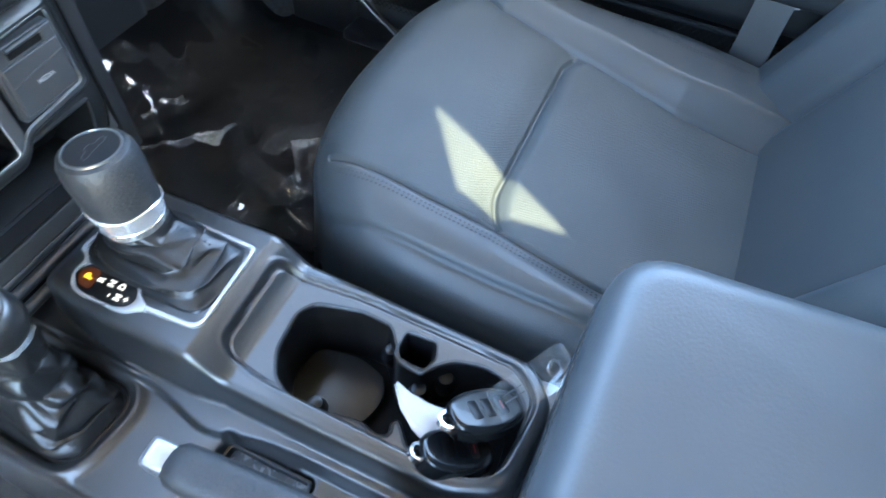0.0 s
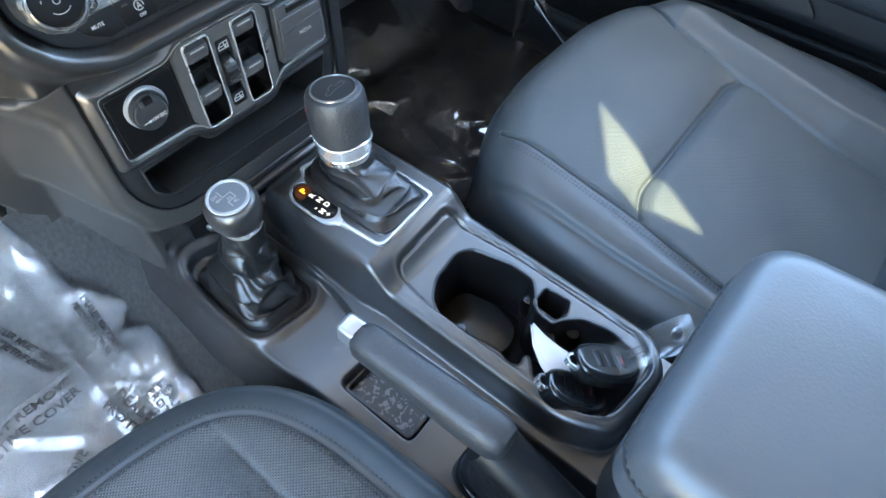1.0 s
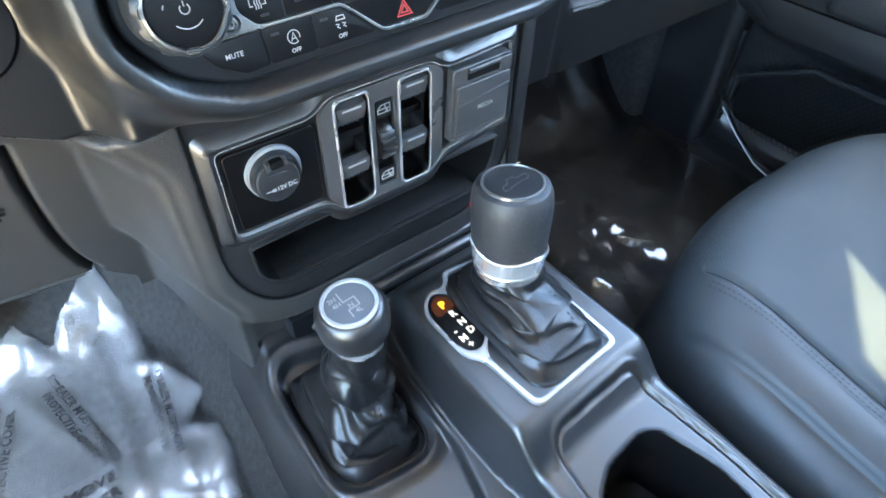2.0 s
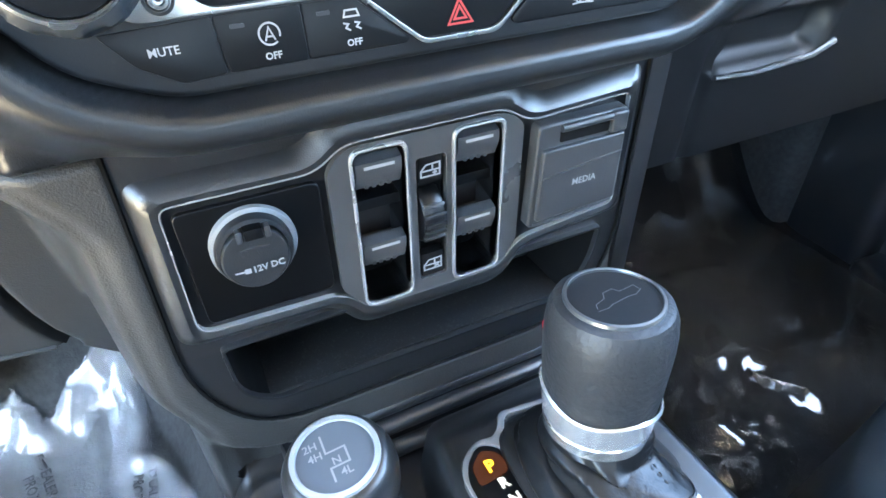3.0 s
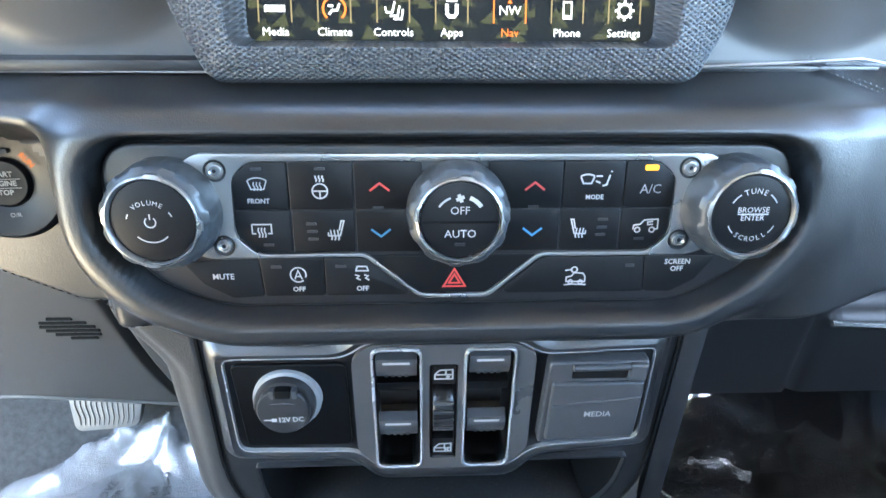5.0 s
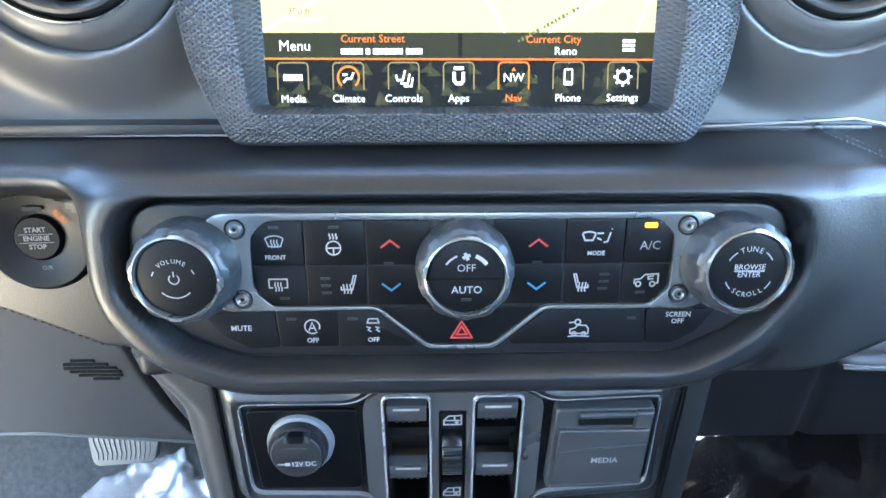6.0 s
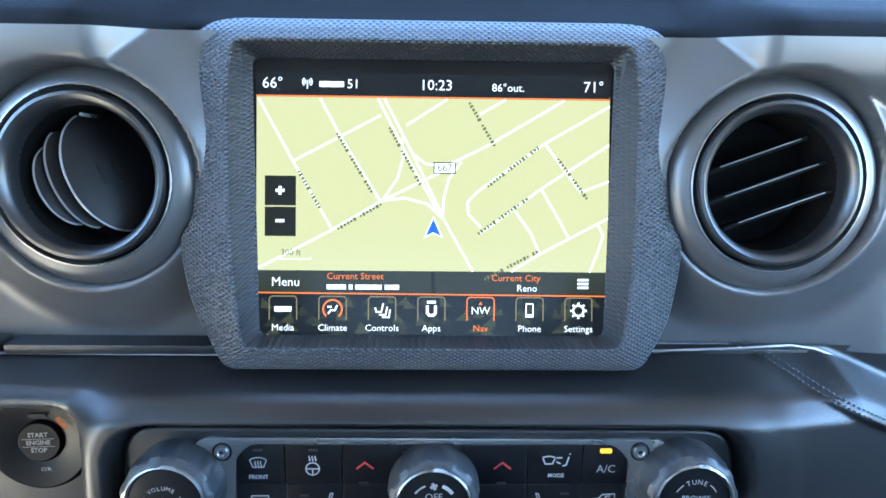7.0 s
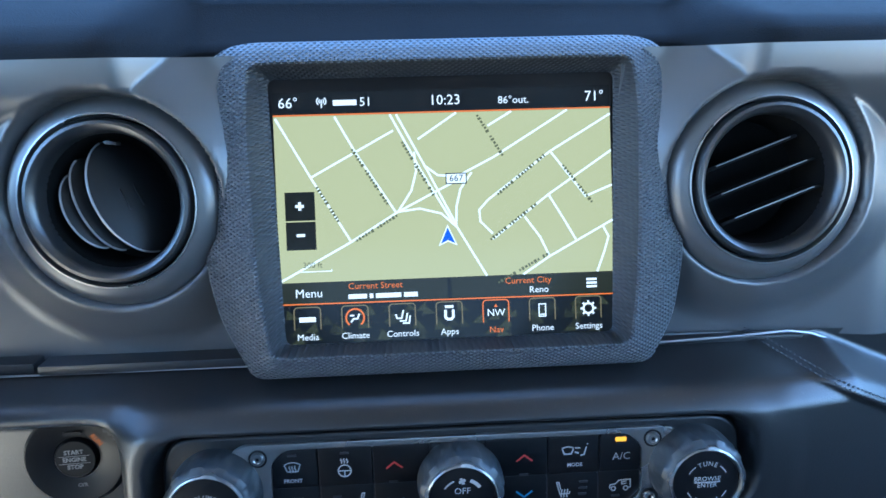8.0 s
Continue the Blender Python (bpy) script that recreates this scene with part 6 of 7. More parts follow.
    # rubber tray under the brake lever
    part("tray_mat", plate(rounded([(-0.108, -0.2465), (-0.058, -0.2475), (-0.058, -0.319), (-0.106, -0.320)], 0.004), 0.405, 0.4100, bevel=0.001), RUBM, co, "marbled grey rubber tray mat")
    part("tray_rim", plate(rounded([(-0.111, -0.2435), (-0.055, -0.2445), (-0.055, -0.322), (-0.109, -0.323)], 0.005), 0.405, 0.4200, holes=[rounded([(-0.108, -0.2465), (-0.058, -0.2475), (-0.058, -0.319), (-0.106, -0.320)], 0.004)], bevel=0.0008), SATIN, co)
    part("side_cover", plate(rounded([(-0.112, -0.327), (-0.075, -0.329), (-0.070, -0.46), (-0.108, -0.46)], 0.006), 0.410, 0.4205, bevel=0.0012), SATIN, co)
    return co


def soft_abs(v):
    return math.sqrt(v * v + 0.012)


def gathered(levels, folds, seed, n=112):
    """A leather gaiter: levels of (centre, half sizes, squareness, fold depth) joined into a wrinkled skin."""
    bm = bmesh.new()
    rnd = random.Random(seed)
    ph = [rnd.uniform(0, 6.28) for _ in range(8)]
    rings = []
    sub = 14
    L = []
    for i in range(len(levels) - 1):
        for k in range(sub):
            t = k / sub
            t = t * t * (3 - 2 * t)
            a, b = levels[i], levels[i + 1]
            L.append([a[j] * (1 - t) + b[j] * t for j in range(len(a))])
    L.append(list(levels[-1]))
    for i, (cx, cy, cz, hx, hy, sq, fd) in enumerate(L):
        ring = []
        for j in range(n):
            a = 2 * math.pi * j / n
            c, s = math.cos(a), math.sin(a)
            e = 2 / sq
            x, y = math.copysign(abs(c) ** e, c) * hx, math.copysign(abs(s) ** e, s) * hy
            t = i / (len(L) - 1)
            fold = (0.5 - soft_abs(math.sin(math.pi * 4.4 * t + a + 0.9 * math.sin(a + ph[0]) + 0.6 * math.sin(5 * t + 2 * a + ph[6]) + ph[1]))) * 0.80
            fold += (0.5 - soft_abs(math.sin(math.pi * 2.6 * t - 0.5 * a + 0.8 * math.sin(2 * a + ph[2]) + ph[3]))) * 0.40
            fold += (0.5 - soft_abs(math.sin(0.5 * folds * a + 2.2 * t + 0.5 * math.sin(7 * t + ph[4])))) * 0.35
            fold += (soft_abs(math.sin(math.pi * 9 * t + 2 * a + 1.3 * math.sin(a + ph[5]) + math.sin(3 * a - 9 * t))) - 0.62) * 0.30
            w = 1.25 * fd * fold
            zz = fd * 0.35 * math.sin(2 * a + ph[3] + i * 0.3)
            r = math.hypot(x, y)
            ring.append(bm.verts.new((cx + x * (1 + w / max(r, 1e-4)), cy + y * (1 + w / max(r, 1e-4)), cz + zz)))
        rings.append(ring)
    for a, b in zip(rings[:-1], rings[1:]):
        for j in range(n):
            bm.faces.new((a[j], a[(j + 1) % n], b[(j + 1) % n], b[j]))
    return bm


def build_shifter():
    sh = thing("gear_selector", (0.030, -0.145, 0.505), "black leather gear selector with chrome collar and gathered boot", "gear lever")
    axis = basis((0.0375, -0.1185, 0.5395), (1, 0, -0.04), (0, 1, -0.12))
    part("knob", lathe([(0.0232, 0.008), (0.0256, 0.012), (0.0267, 0.020), (0.0276, 0.034), (0.0281, 0.045), (0.0279, 0.053), (0.0270, 0.0595), (0.0250, 0.0640), (0.0225, 0.0652), (0.0, 0.0655)], 56), KNOBL, sh, "leather-wrapped knob", m=axis)
    part("emblem", lathe([(0.0245, 0.06400), (0.0242, 0.06630), (0.0228, 0.06670), (0.0224, 0.06590), (0.0, 0.06610)], 48), GREYT, sh, "dark disc with a bright rim", m=axis @ Matrix.Diagonal((0.86, 0.86, 1, 1)))
    part("emblem_rim", lathe([(0.0249, 0.06470), (0.0245, 0.06690), (0.0230, 0.06710), (0.0225, 0.06590)], 48), SILVER, sh, m=axis @ Matrix.Diagonal((0.86, 0.86, 1, 1)))
    tr = [[(-0.0150, -0.003), (-0.0130, 0.000), (-0.006, 0.0012), (-0.003, 0.005), (0.0035, 0.005), (0.0050, 0.0012), (0.0150, 0.001), (0.0150, -0.003)], [(-0.0160, -0.0045), (-0.010, -0.0055), (-0.006, -0.0045), (0.006, -0.0045), (0.010, -0.0055), (0.0160, -0.0035)]]
    part("emblem_outline", ribbons(at2(tr, 0, 0, 0.95, 8), 0.00045, 0.06670), GUN, sh, "small truck outline", smooth=False, m=axis @ Matrix.Diagonal((0.86, 0.86, 1, 1)))
    bm = lathe([(0.0225, 0.000), (0.0252, 0.002), (0.0258, 0.006), (0.0275, 0.010), (0.0283, 0.0135), (0.0272, 0.0145)], 72)
    for v in bm.verts:
        if v.co.z > 0.009:
            v.co.z += 0.0065 * (0.5 - 0.5 * math.cos(math.atan2(v.co.y, v.co.x) + 0.5)) + 0.002 * math.sin(3 * math.atan2(v.co.y, v.co.x))
    part("collar", bm, COLLAR, sh, "chrome collar with a wavy upper edge", m=axis)
    part("knurl_ring", lathe([(0.0228, -0.006), (0.0250, -0.005), (0.0256, 0.001), (0.0245, 0.0025)], 72), CHROME, sh, "narrow chrome band", m=axis)
    part("release_button", lathe([(0.0, 0.0035), (0.004, 0.003), (0.006, 0.0), (0.006, -0.004)], 20), REDBTN, sh, "red release button", m=axis @ pose(-0.0205, 0.012, 0.050, 0, -85, 0))
    part("boot", gathered([(0.031, -0.143, 0.5040, 0.0365, 0.0600, 6.0, 0.0003), (0.0315, -0.143, 0.5070, 0.0352, 0.0580, 5.4, 0.0014), (0.0325, -0.140, 0.5135, 0.0325, 0.0500, 4.2, 0.0046),
                           (0.0345, -0.133, 0.5215, 0.0282, 0.0385, 3.0, 0.0062), (0.0368, -0.124, 0.5310, 0.0225, 0.0262, 2.3, 0.0042), (0.0378, -0.1185, 0.544, 0.0192, 0.0192, 2.0, 0.0004)], 5, 3), BOOT, sh, "gathered black leather boot")
    stitches("boot_seam", [(0.050, -0.176, 0.5185), (0.050, -0.158, 0.5245), (0.048, -0.140, 0.5310)], 0.0026, 0.0014, 0.0006, THREAD, sh)


def build_transfer():
    tl = thing("transfer_lever", (-0.095, -0.10, 0.43), "black four-wheel-drive lever with round knob and wrinkled boot", "gear lever")
    axis = basis((-0.0790, -0.0985, 0.5215), (1, 0, 0.08), (0, 1, 0.02))
    slim = axis @ Matrix.Diagonal((0.80, 0.80, 0.88, 1))
    part("knob", lathe([(0.0215, 0.004), (0.0265, 0.008), (0.0300, 0.016), (0.0308, 0.026), (0.0300, 0.034), (0.0270, 0.0405), (0.0240, 0.0425), (0.0, 0.0430)], 48), PLASTIC, tl, "black round knob", m=slim)
    part("ring", lathe([(0.0235, 0.0425), (0.0232, 0.0446), (0.0205, 0.0448), (0.0200, 0.0435)], 48), PALERING, tl, "bright ring", m=slim)
    part("disc", lathe([(0.0202, 0.0430), (0.0, 0.0436)], 40), DISC, tl, "grey shift-pattern disc", m=slim)
    W = 0.0440
    part("pattern", ribbons([[(-0.004, 0.014), (-0.004, 0.003), (0.006, 0.003), (0.006, -0.006), (-0.004, -0.006), (-0.004, -0.014)]], 0.0011, W), WHITE, tl, smooth=False, m=slim)
    for t, u, v in (("2H", -0.0105, 0.0095), ("4H", -0.0095, 0.0030), ("N", 0.0000, -0.0030), ("4L", 0.0030, -0.0105)):
        words("lettering", t, 0.0062, slim @ shift(u, v, W), WHITE, tl, bold=0.0001)
    bm = lathe([(0.0205, -0.010), (0.0232, -0.008), (0.0238, 0.002), (0.0262, 0.007)], 48)
    for v in bm.verts:
        if v.co.z > 0.003:
            v.co.z += 0.008 * max(0, math.cos(math.atan2(v.co.y, v.co.x) - 3.4)) ** 2 + 0.0015 * math.sin(3 * math.atan2(v.co.y, v.co.x))
    part("collar", bm, COLLAR, tl, "chrome collar", m=slim)
    part("boot", gathered([(-0.0935, -0.099, 0.4215, 0.0355, 0.0560, 5.6, 0.0004), (-0.0935, -0.099, 0.4275, 0.0350, 0.0545, 5.2, 0.0020), (-0.0928, -0.099, 0.4390, 0.0332, 0.0485, 4.4, 0.0060), (-0.0905, -0.099, 0.456, 0.0285, 0.0380, 3.2, 0.0070),
                           (-0.0865, -0.0985, 0.476, 0.0238, 0.0275, 2.5, 0.0056), (-0.082, -0.0985, 0.498, 0.0212, 0.0220, 2.0, 0.0032), (-0.0790, -0.0985, 0.519, 0.0188, 0.0188, 2.0, 0.0006)], 5, 8), BOOT, tl, "wrinkled black leather boot")
    rim = [(p[0], p[1], 0.4275) for p in TBOOT]
    part("boot_frame", tube(rim, 0.0032, 8, closed=True), SATIN, tl, "black boot frame")
    stitches("boot_seam", [(-0.088, -0.150, 0.443), (-0.087, -0.140, 0.459), (-0.085, -0.128, 0.476)], 0.003, 0.0014, 0.0006, THREAD, tl)


def build_handbrake():
    hb = thing("handbrake", (-0.09, -0.45, 0.43), "black parking brake lever with a silver push button", "handbrake")
    a, b = Vector((-0.1010, -0.268, 0.541)), Vector((-0.094, -0.405, 0.533))
    d = (b - a)
    m = basis(a, (1, 0, 0), (0, 0, 1))
    bm = bmesh.new()
    rings = []
    for t, hx, hz in ((0.00, 0.0120, 0.0130), (0.03, 0.0150, 0.0160), (0.10, 0.0158, 0.0172), (0.45, 0.0165, 0.0182), (0.80, 0.0175, 0.0200), (0.93, 0.0170, 0.0200), (0.985, 0.0130, 0.0160), (1.0, 0.0080, 0.0100)):
        c = a + d * t
        rings.append([bm.verts.new(c + Vector((math.copysign(abs(math.cos(q)) ** 0.7, math.cos(q)) * hx * 0.92, 0, math.copysign(abs(math.sin(q)) ** 0.7, math.sin(q)) * hz * 0.92))) for q in [2 * math.pi * i / 28 for i in range(28)]])
    for p, q in zip(rings[:-1], rings[1:]):
        for i in range(28):
            bm.faces.new((p[i], p[(i + 1) % 28], q[(i + 1) % 28], q[i]))
    bm.faces.new(rings[0]); bm.faces.new(rings[-1][::-1])
    part("grip", bm, LEATHER, hb, "black grip")
    part("push_button", box_bm(-0.0092, 0.0092, -0.008, 0.0165, -0.0105, 0.0115, 0.0042, 3), BUTTONS, hb, "silver push button", m=Matrix.Translation(a) @ pose(0, 0, 0, 5, 0, 3))
    part("lever_arm", tube([(-0.092, -0.385, 0.508), (-0.090, -0.44, 0.480), (-0.088, -0.50, 0.450)], 0.021, 14), SATIN, hb)
    part("lever_cover", gathered([(-0.088, -0.440, 0.4150, 0.030, 0.075, 4.0, 0.0005), (-0.089, -0.430, 0.440, 0.028, 0.060, 3.5, 0.002), (-0.090, -0.425, 0.468, 0.023, 0.045, 3.0, 0.002), (-0.091, -0.418, 0.498, 0.018, 0.030, 2.5, 0.001)], 3, 5, 48), SATIN, hb, "black lever shroud")


def pad(outline, z0, z1, r, dome=0.0, steps=7):
    """A stuffed pad: an outline with rounded upper edge and a slight crown."""
    bm = bmesh.new()
    c = Vector((sum(p[0] for p in outline) / len(outline), sum(p[1] for p in outline) / len(outline)))
    rings = []
    def inset(dist):
        out = []
        k = len(outline)
        for i in range(k):
            p, a, b = Vector(outline[i]), Vector(outline[i - 1]), Vector(outline[(i + 1) % k])
            n = (b - a)
            n = Vector((-n.y, n.x)).normalized()
            if n.dot(c - p) < 0:
                n = -n
            out.append(p + n * dist)
        return out
    rings.append([bm.verts.new((p[0], p[1], z0)) for p in outline])
    for i in range(steps + 1):
        t = i / steps * math.pi / 2
        q = inset(r * (1 - math.cos(t)))
        rings.append([bm.verts.new((p.x, p.y, z1 - r + r * math.sin(t))) for p in q])
    q = inset(r)
    for s in (0.96, 0.88, 0.76, 0.6, 0.4, 0.15):
        rings.append([bm.verts.new((c.x + (p.x - c.x) * s, c.y + (p.y - c.y) * s, z1 + dome * (1 - s * s) ** 2)) for p in q])
    for a, b in zip(rings[:-1], rings[1:]):
        for i in range(len(a)):
            bm.faces.new((a[i - 1], a[i], b[i], b[i - 1]))
    bm.faces.new(rings[-1])
    return bm


def build_armrest():
    ar = thing("console_armrest", (0.03, -0.65, 0.50), "padded black vinyl armrest lid on the console", "armrest")
    o = rounded([(-0.088, -0.462), (0.118, -0.466), (0.150, -0.86), (-0.088, -0.86)], [0.036, 0.040, 0.03, 0.03], 8)
    part("lid_pad", pad(o, 0.562, 0.6335, 0.024, 0.004), ARM, ar, "soft padded lid")
    lo = [(0.031 + (u - 0.031) * 0.985, -0.66 + (v + 0.66) * 0.985) for u, v in o]
    part("lid_base", pad(lo, 0.505, 0.566, 0.006), SATIN, ar, "black lid base")
    part("pad_seam", tube([(u, v, 0.590) for u, v in o], 0.0016, 6, closed=True), THREAD, ar, "sewn seam")
    stitches("seam_thread", [(u * 1.002, v + 0.0005, 0.5935) for u, v in o[:12]] , 0.004, 0.002, 0.0007, THREAD, ar)


# ---- seats ----
def build_seat(mirror):
    """Front seat: sewn cushion with bolsters, and its backrest; the driver's is the mirror image."""
    s = -1 if mirror else 1
    name = "driver_seat" if mirror else "passenger_seat"
    label = "black seat with perforated cloth insert and twin-stitched edge" if mirror else "black cloth and vinyl car seat with sewn seams"
    se = thing(name, (s * 0.36, -0.4, 0.27), label, "car seat", "front seats")
    xs, ys = np.arange(0.088, 0.640, 0.0018), np.arange(-0.66, -0.128, 0.0018)
    X, Y = np.meshgrid(xs, ys, indexing="ij")
    out = -sdist(X, Y, rounded([(0.118, -0.66), (0.122, -0.38), (0.128, -0.275), (0.148, -0.212), (0.188, -0.173), (0.25, -0.150), (0.34, -0.140), (0.47, -0.148), (0.55, -0.18), (0.59, -0.26), (0.605, -0.40), (0.61, -0.66)], 0.04, 6))
    Z = 0.495 + 0.155 * np.clip(Y + 0.256, -1, 0.08) * np.where(Y < -0.256, 1.0, 0.4)
    def seam_left(y):
        return (0.213 if mirror else 0.2005) - 0.08 * np.clip(-0.36 - y, 0, 1)
    def seam_right(y):
        return 0.502 - 0.17 * np.clip(-0.27 - y, 0, 0.22) + 0.5 * np.clip(y + 0.256, 0, 0.06)
    li, ri = seam_left(Y), seam_right(Y)
    bl, br = smooth01(li + 0.002, li - 0.030, X), smooth01(ri - 0.002, ri + 0.035, X)
    Z += 0.018 * br * smooth01(-0.16, -0.26, Y) + 0.016 * smooth01(-0.30, -0.55, Y) * (bl + br)
    Z -= 0.004 * bl * smooth01(0.16, 0.11, X)
    R = 0.060
    k = np.clip(out / R, 0, 1)
    Z -= R * (1 - np.sqrt(np.clip(1 - (1 - k) ** 2, 0, 1))) * 0.85
    # puffed panels and sunk seams
    ls = np.abs(X - li) + 0 * Y
    rs = np.abs(X - ri) + 0 * Y
    inside = smooth01(0.0, 0.006, X - li) * smooth01(0.0, 0.006, ri - X)
    Z -= (0.0010 if mirror else 0.0045) * np.exp(-(ls / 0.0024) ** 2) * (out > (0.035 if mirror else 0.020)) + 0.0055 * np.exp(-(rs / 0.0026) ** 2) * (out > 0.022)
    # cross seam: the front panel rolls down into it, the rear one starts sharply
    cy = Y + 0.352 + 0.020 * np.clip((0.252 - X) / 0.05, 0, 1.2) ** 2 + 0.014 * np.clip((X - 0.455) / 0.035, 0, 1.2) ** 2
    Z -= inside * np.where(cy > 0, 0.0045 * np.exp(-(cy / 0.0022) ** 2) + 0.0070 * np.exp(-(cy / 0.020) ** 2), 0.0045 * np.exp(-(cy / 0.0022) ** 2) + 0.0070 * np.exp(-(cy / 0.011) ** 2))
    if mirror:
        Z -= 0.0020 * np.exp(-(np.abs(out - 0.040) / 0.0016) ** 2)
        # insert sinks beside the fold
        Z -= 0.0085 * np.exp(-((X - li) / 0.022) ** 2) * smooth01(-0.0012, 0.0008, X - li) * smooth01(0.040, 0.070, out)
        Z += 0.0022 * np.exp(-(np.abs(out - 0.0105) / 0.003) ** 2)
    else:
        # side seam low on the console side, its upper panel overlapping
        sd = X - 0.151
        low = smooth01(-0.19, -0.215, Y) * (X < 0.2)
        Z -= (0.0050 * np.exp(-(sd / 0.0024) ** 2) + 0.0040 * smooth01(0.002, -0.004, sd) * smooth01(-0.03, -0.004, sd)) * low
    Z += 0.0012 * np.sin(X * 43 + 1.3) * np.sin(Y * 37) 
    Z = np.where(out < 0, np.minimum(Z, 0.44) - np.clip(-out, 0, 1) * 9, Z)
    Z = np.maximum(Z, 0.27)
    ins = (out > 0.040) if mirror else ((X > li + 0.0005) & (X < ri) & (out > 0.012))
    w = lambda u, v, h: (s * u, v, h)
    sheet("cushion_insert", xs, ys, Z, w, SEATD if mirror else SEAT, se, "ribbed cloth seat insert", mask=ins)
    grown = ~((out > 0.0500) if mirror else ((X > li + 0.0090) & (X < ri - 0.0085) & (out > 0.0220)))
    sheet("cushion_bolster", xs, ys, Z - 0.0007, w, SEATV, se, "smooth vinyl bolsters", mask=grown & (out > -0.02))
    # stitch rows beside the left seam
    def zat(x, y):
        fx, fy = (x - xs[0]) / (xs[1] - xs[0]), (y - ys[0]) / (ys[1] - ys[0])
        i, j = int(np.clip(fx, 0, len(xs) - 2)), int(np.clip(fy, 0, len(ys) - 2))
        p, q = fx - i, fy - j
        return float(Z[i, j] * (1 - p) * (1 - q) + Z[i + 1, j] * p * (1 - q) + Z[i, j + 1] * (1 - p) * q + Z[i + 1, j + 1] * p * q) + 0.0004
    def sew(flat):
        pts = []
        for a, b in zip(flat[:-1], flat[1:]):
            if (b - a).length > 0.12:
                continue
            n = max(1, int((b - a).length / 0.004))
            pts += [a.lerp(b, k / n) for k in range(n)]
        stitches("seam_thread", [(s * q.x, q.y, zat(q.x, q.y)) for q in pts], 0.0032, 0.0013, 0.0008, THREAD, se)
    ring = rounded([(0.118, -0.66), (0.122, -0.38), (0.128, -0.275), (0.148, -0.212), (0.188, -0.173), (0.25, -0.150), (0.34, -0.140), (0.47, -0.148), (0.55, -0.18), (0.59, -0.26), (0.605, -0.40), (0.61, -0.66)], 0.04, 6)
    def inset(dist):
        res = []
        for i in range(len(ring)):
            a, b, q = Vector(ring[i - 1]), Vector(ring[(i + 1) % len(ring)]), Vector(ring[i])
            n = Vector((b.y - a.y, a.x - b.x)).normalized()
            res.append(q + n * dist if n.dot(Vector((0.36, -0.45)) - q) > 0 else q - n * dist)
        return [q for q in res if -0.56 < q.y and (q.x < 0.5 or mirror)]
    if mirror:
        for off in (0.0345, 0.0455):
            sew(inset(off))
    else:
        for off in (0.0105, 0.0150):
            sew([Vector((float(seam_left(y)) - off, y)) for y in np.arange(-0.205, -0.56, -0.02)])
    for off in (0.076, 0.080):
        sew([Vector((float(seam_right(y)) + off, y)) for y in np.arange(-0.275, -0.56, -0.02)])
    # backrest
    us, vs = np.arange(0.095, 0.635, 0.006), np.arange(0.0, 0.62, 0.006)
    U, V = np.meshgrid(us, vs, indexing="ij")
    ob = -sdist(U, V, rounded([(0.115, -0.05), (0.105, 0.20), (0.13, 0.50), (0.20, 0.60), (0.51, 0.60), (0.59, 0.50), (0.62, 0.20), (0.61, -0.05)], 0.06))
    H = 0.05 * (np.sqrt(np.clip(1 - (1 - np.clip(ob / 0.05, 0, 1)) ** 2, 0, 1)))
    bo = smooth01(0.215, 0.175, U) + smooth01(0.495, 0.535, U)
    H += 0.040 * bo
    H -= 0.008 * np.exp(-((U - 0.215) / 0.005) ** 2) + 0.008 * np.exp(-((U - 0.495) / 0.005) ** 2)
    H -= 0.007 * np.exp(-((V - 0.24) / 0.006) ** 2) * (1 - bo)
    cb, sb = math.cos(radians(22)), math.sin(radians(22))
    wb = lambda u, v, h: (s * u, -0.640 - v * sb + h * cb, 0.425 + v * cb + h * sb)
    sheet("backrest", us, vs, H, wb, SEATV, se, "upright backrest with side bolsters", mask=ob > -0.003)
    part("backrest_core", box_bm(min(s * 0.14, s * 0.59), max(s * 0.14, s * 0.59), -0.02, 0.0, 0, 0.56, 0.008), DARK, se, m=Matrix.Translation((0, -0.665, 0.42)) @ pose(0, 0, 0, 22, 0, 0))
    part("headrest", box_bm(min(s * 0.26, s * 0.46), max(s * 0.26, s * 0.46), -0.06, 0.03, 0.61, 0.72, 0.03, 4), SEATV, se, m=Matrix.Translation((0, -0.665, 0.42)) @ pose(0, 0, 0, 22, 0, 0))
    part("seat_base", box_bm(min(s * 0.15, s * 0.58), max(s * 0.15, s * 0.58), -0.64, -0.19, 0.25, 0.37, 0.01), DARK, se)
    return se


def build_belt():
    bk = thing("seat_belt", (0.64, -0.56, 0.45), "black seat belt webbing with grey buckle tongue", "seat belt")
    part("webbing", plate(rect(-0.022, -0.20, 0.022, 0.16, 0.002), -0.0008, 0.0008), GREYT, bk, m=basis((0.635, -0.55, 0.60), (0.2, 1, 0), (0.25, 0, 1)), smooth=False)
    part("tongue", plate(rounded([(-0.03, -0.02), (0.03, -0.02), (0.022, 0.03), (-0.022, 0.03)], 0.006), -0.002, 0.002, bevel=0.0008), PLASTIC, bk, "grey plastic tongue", m=basis((0.630, -0.55, 0.55), (0.2, 1, 0), (0.25, 0, 1)))


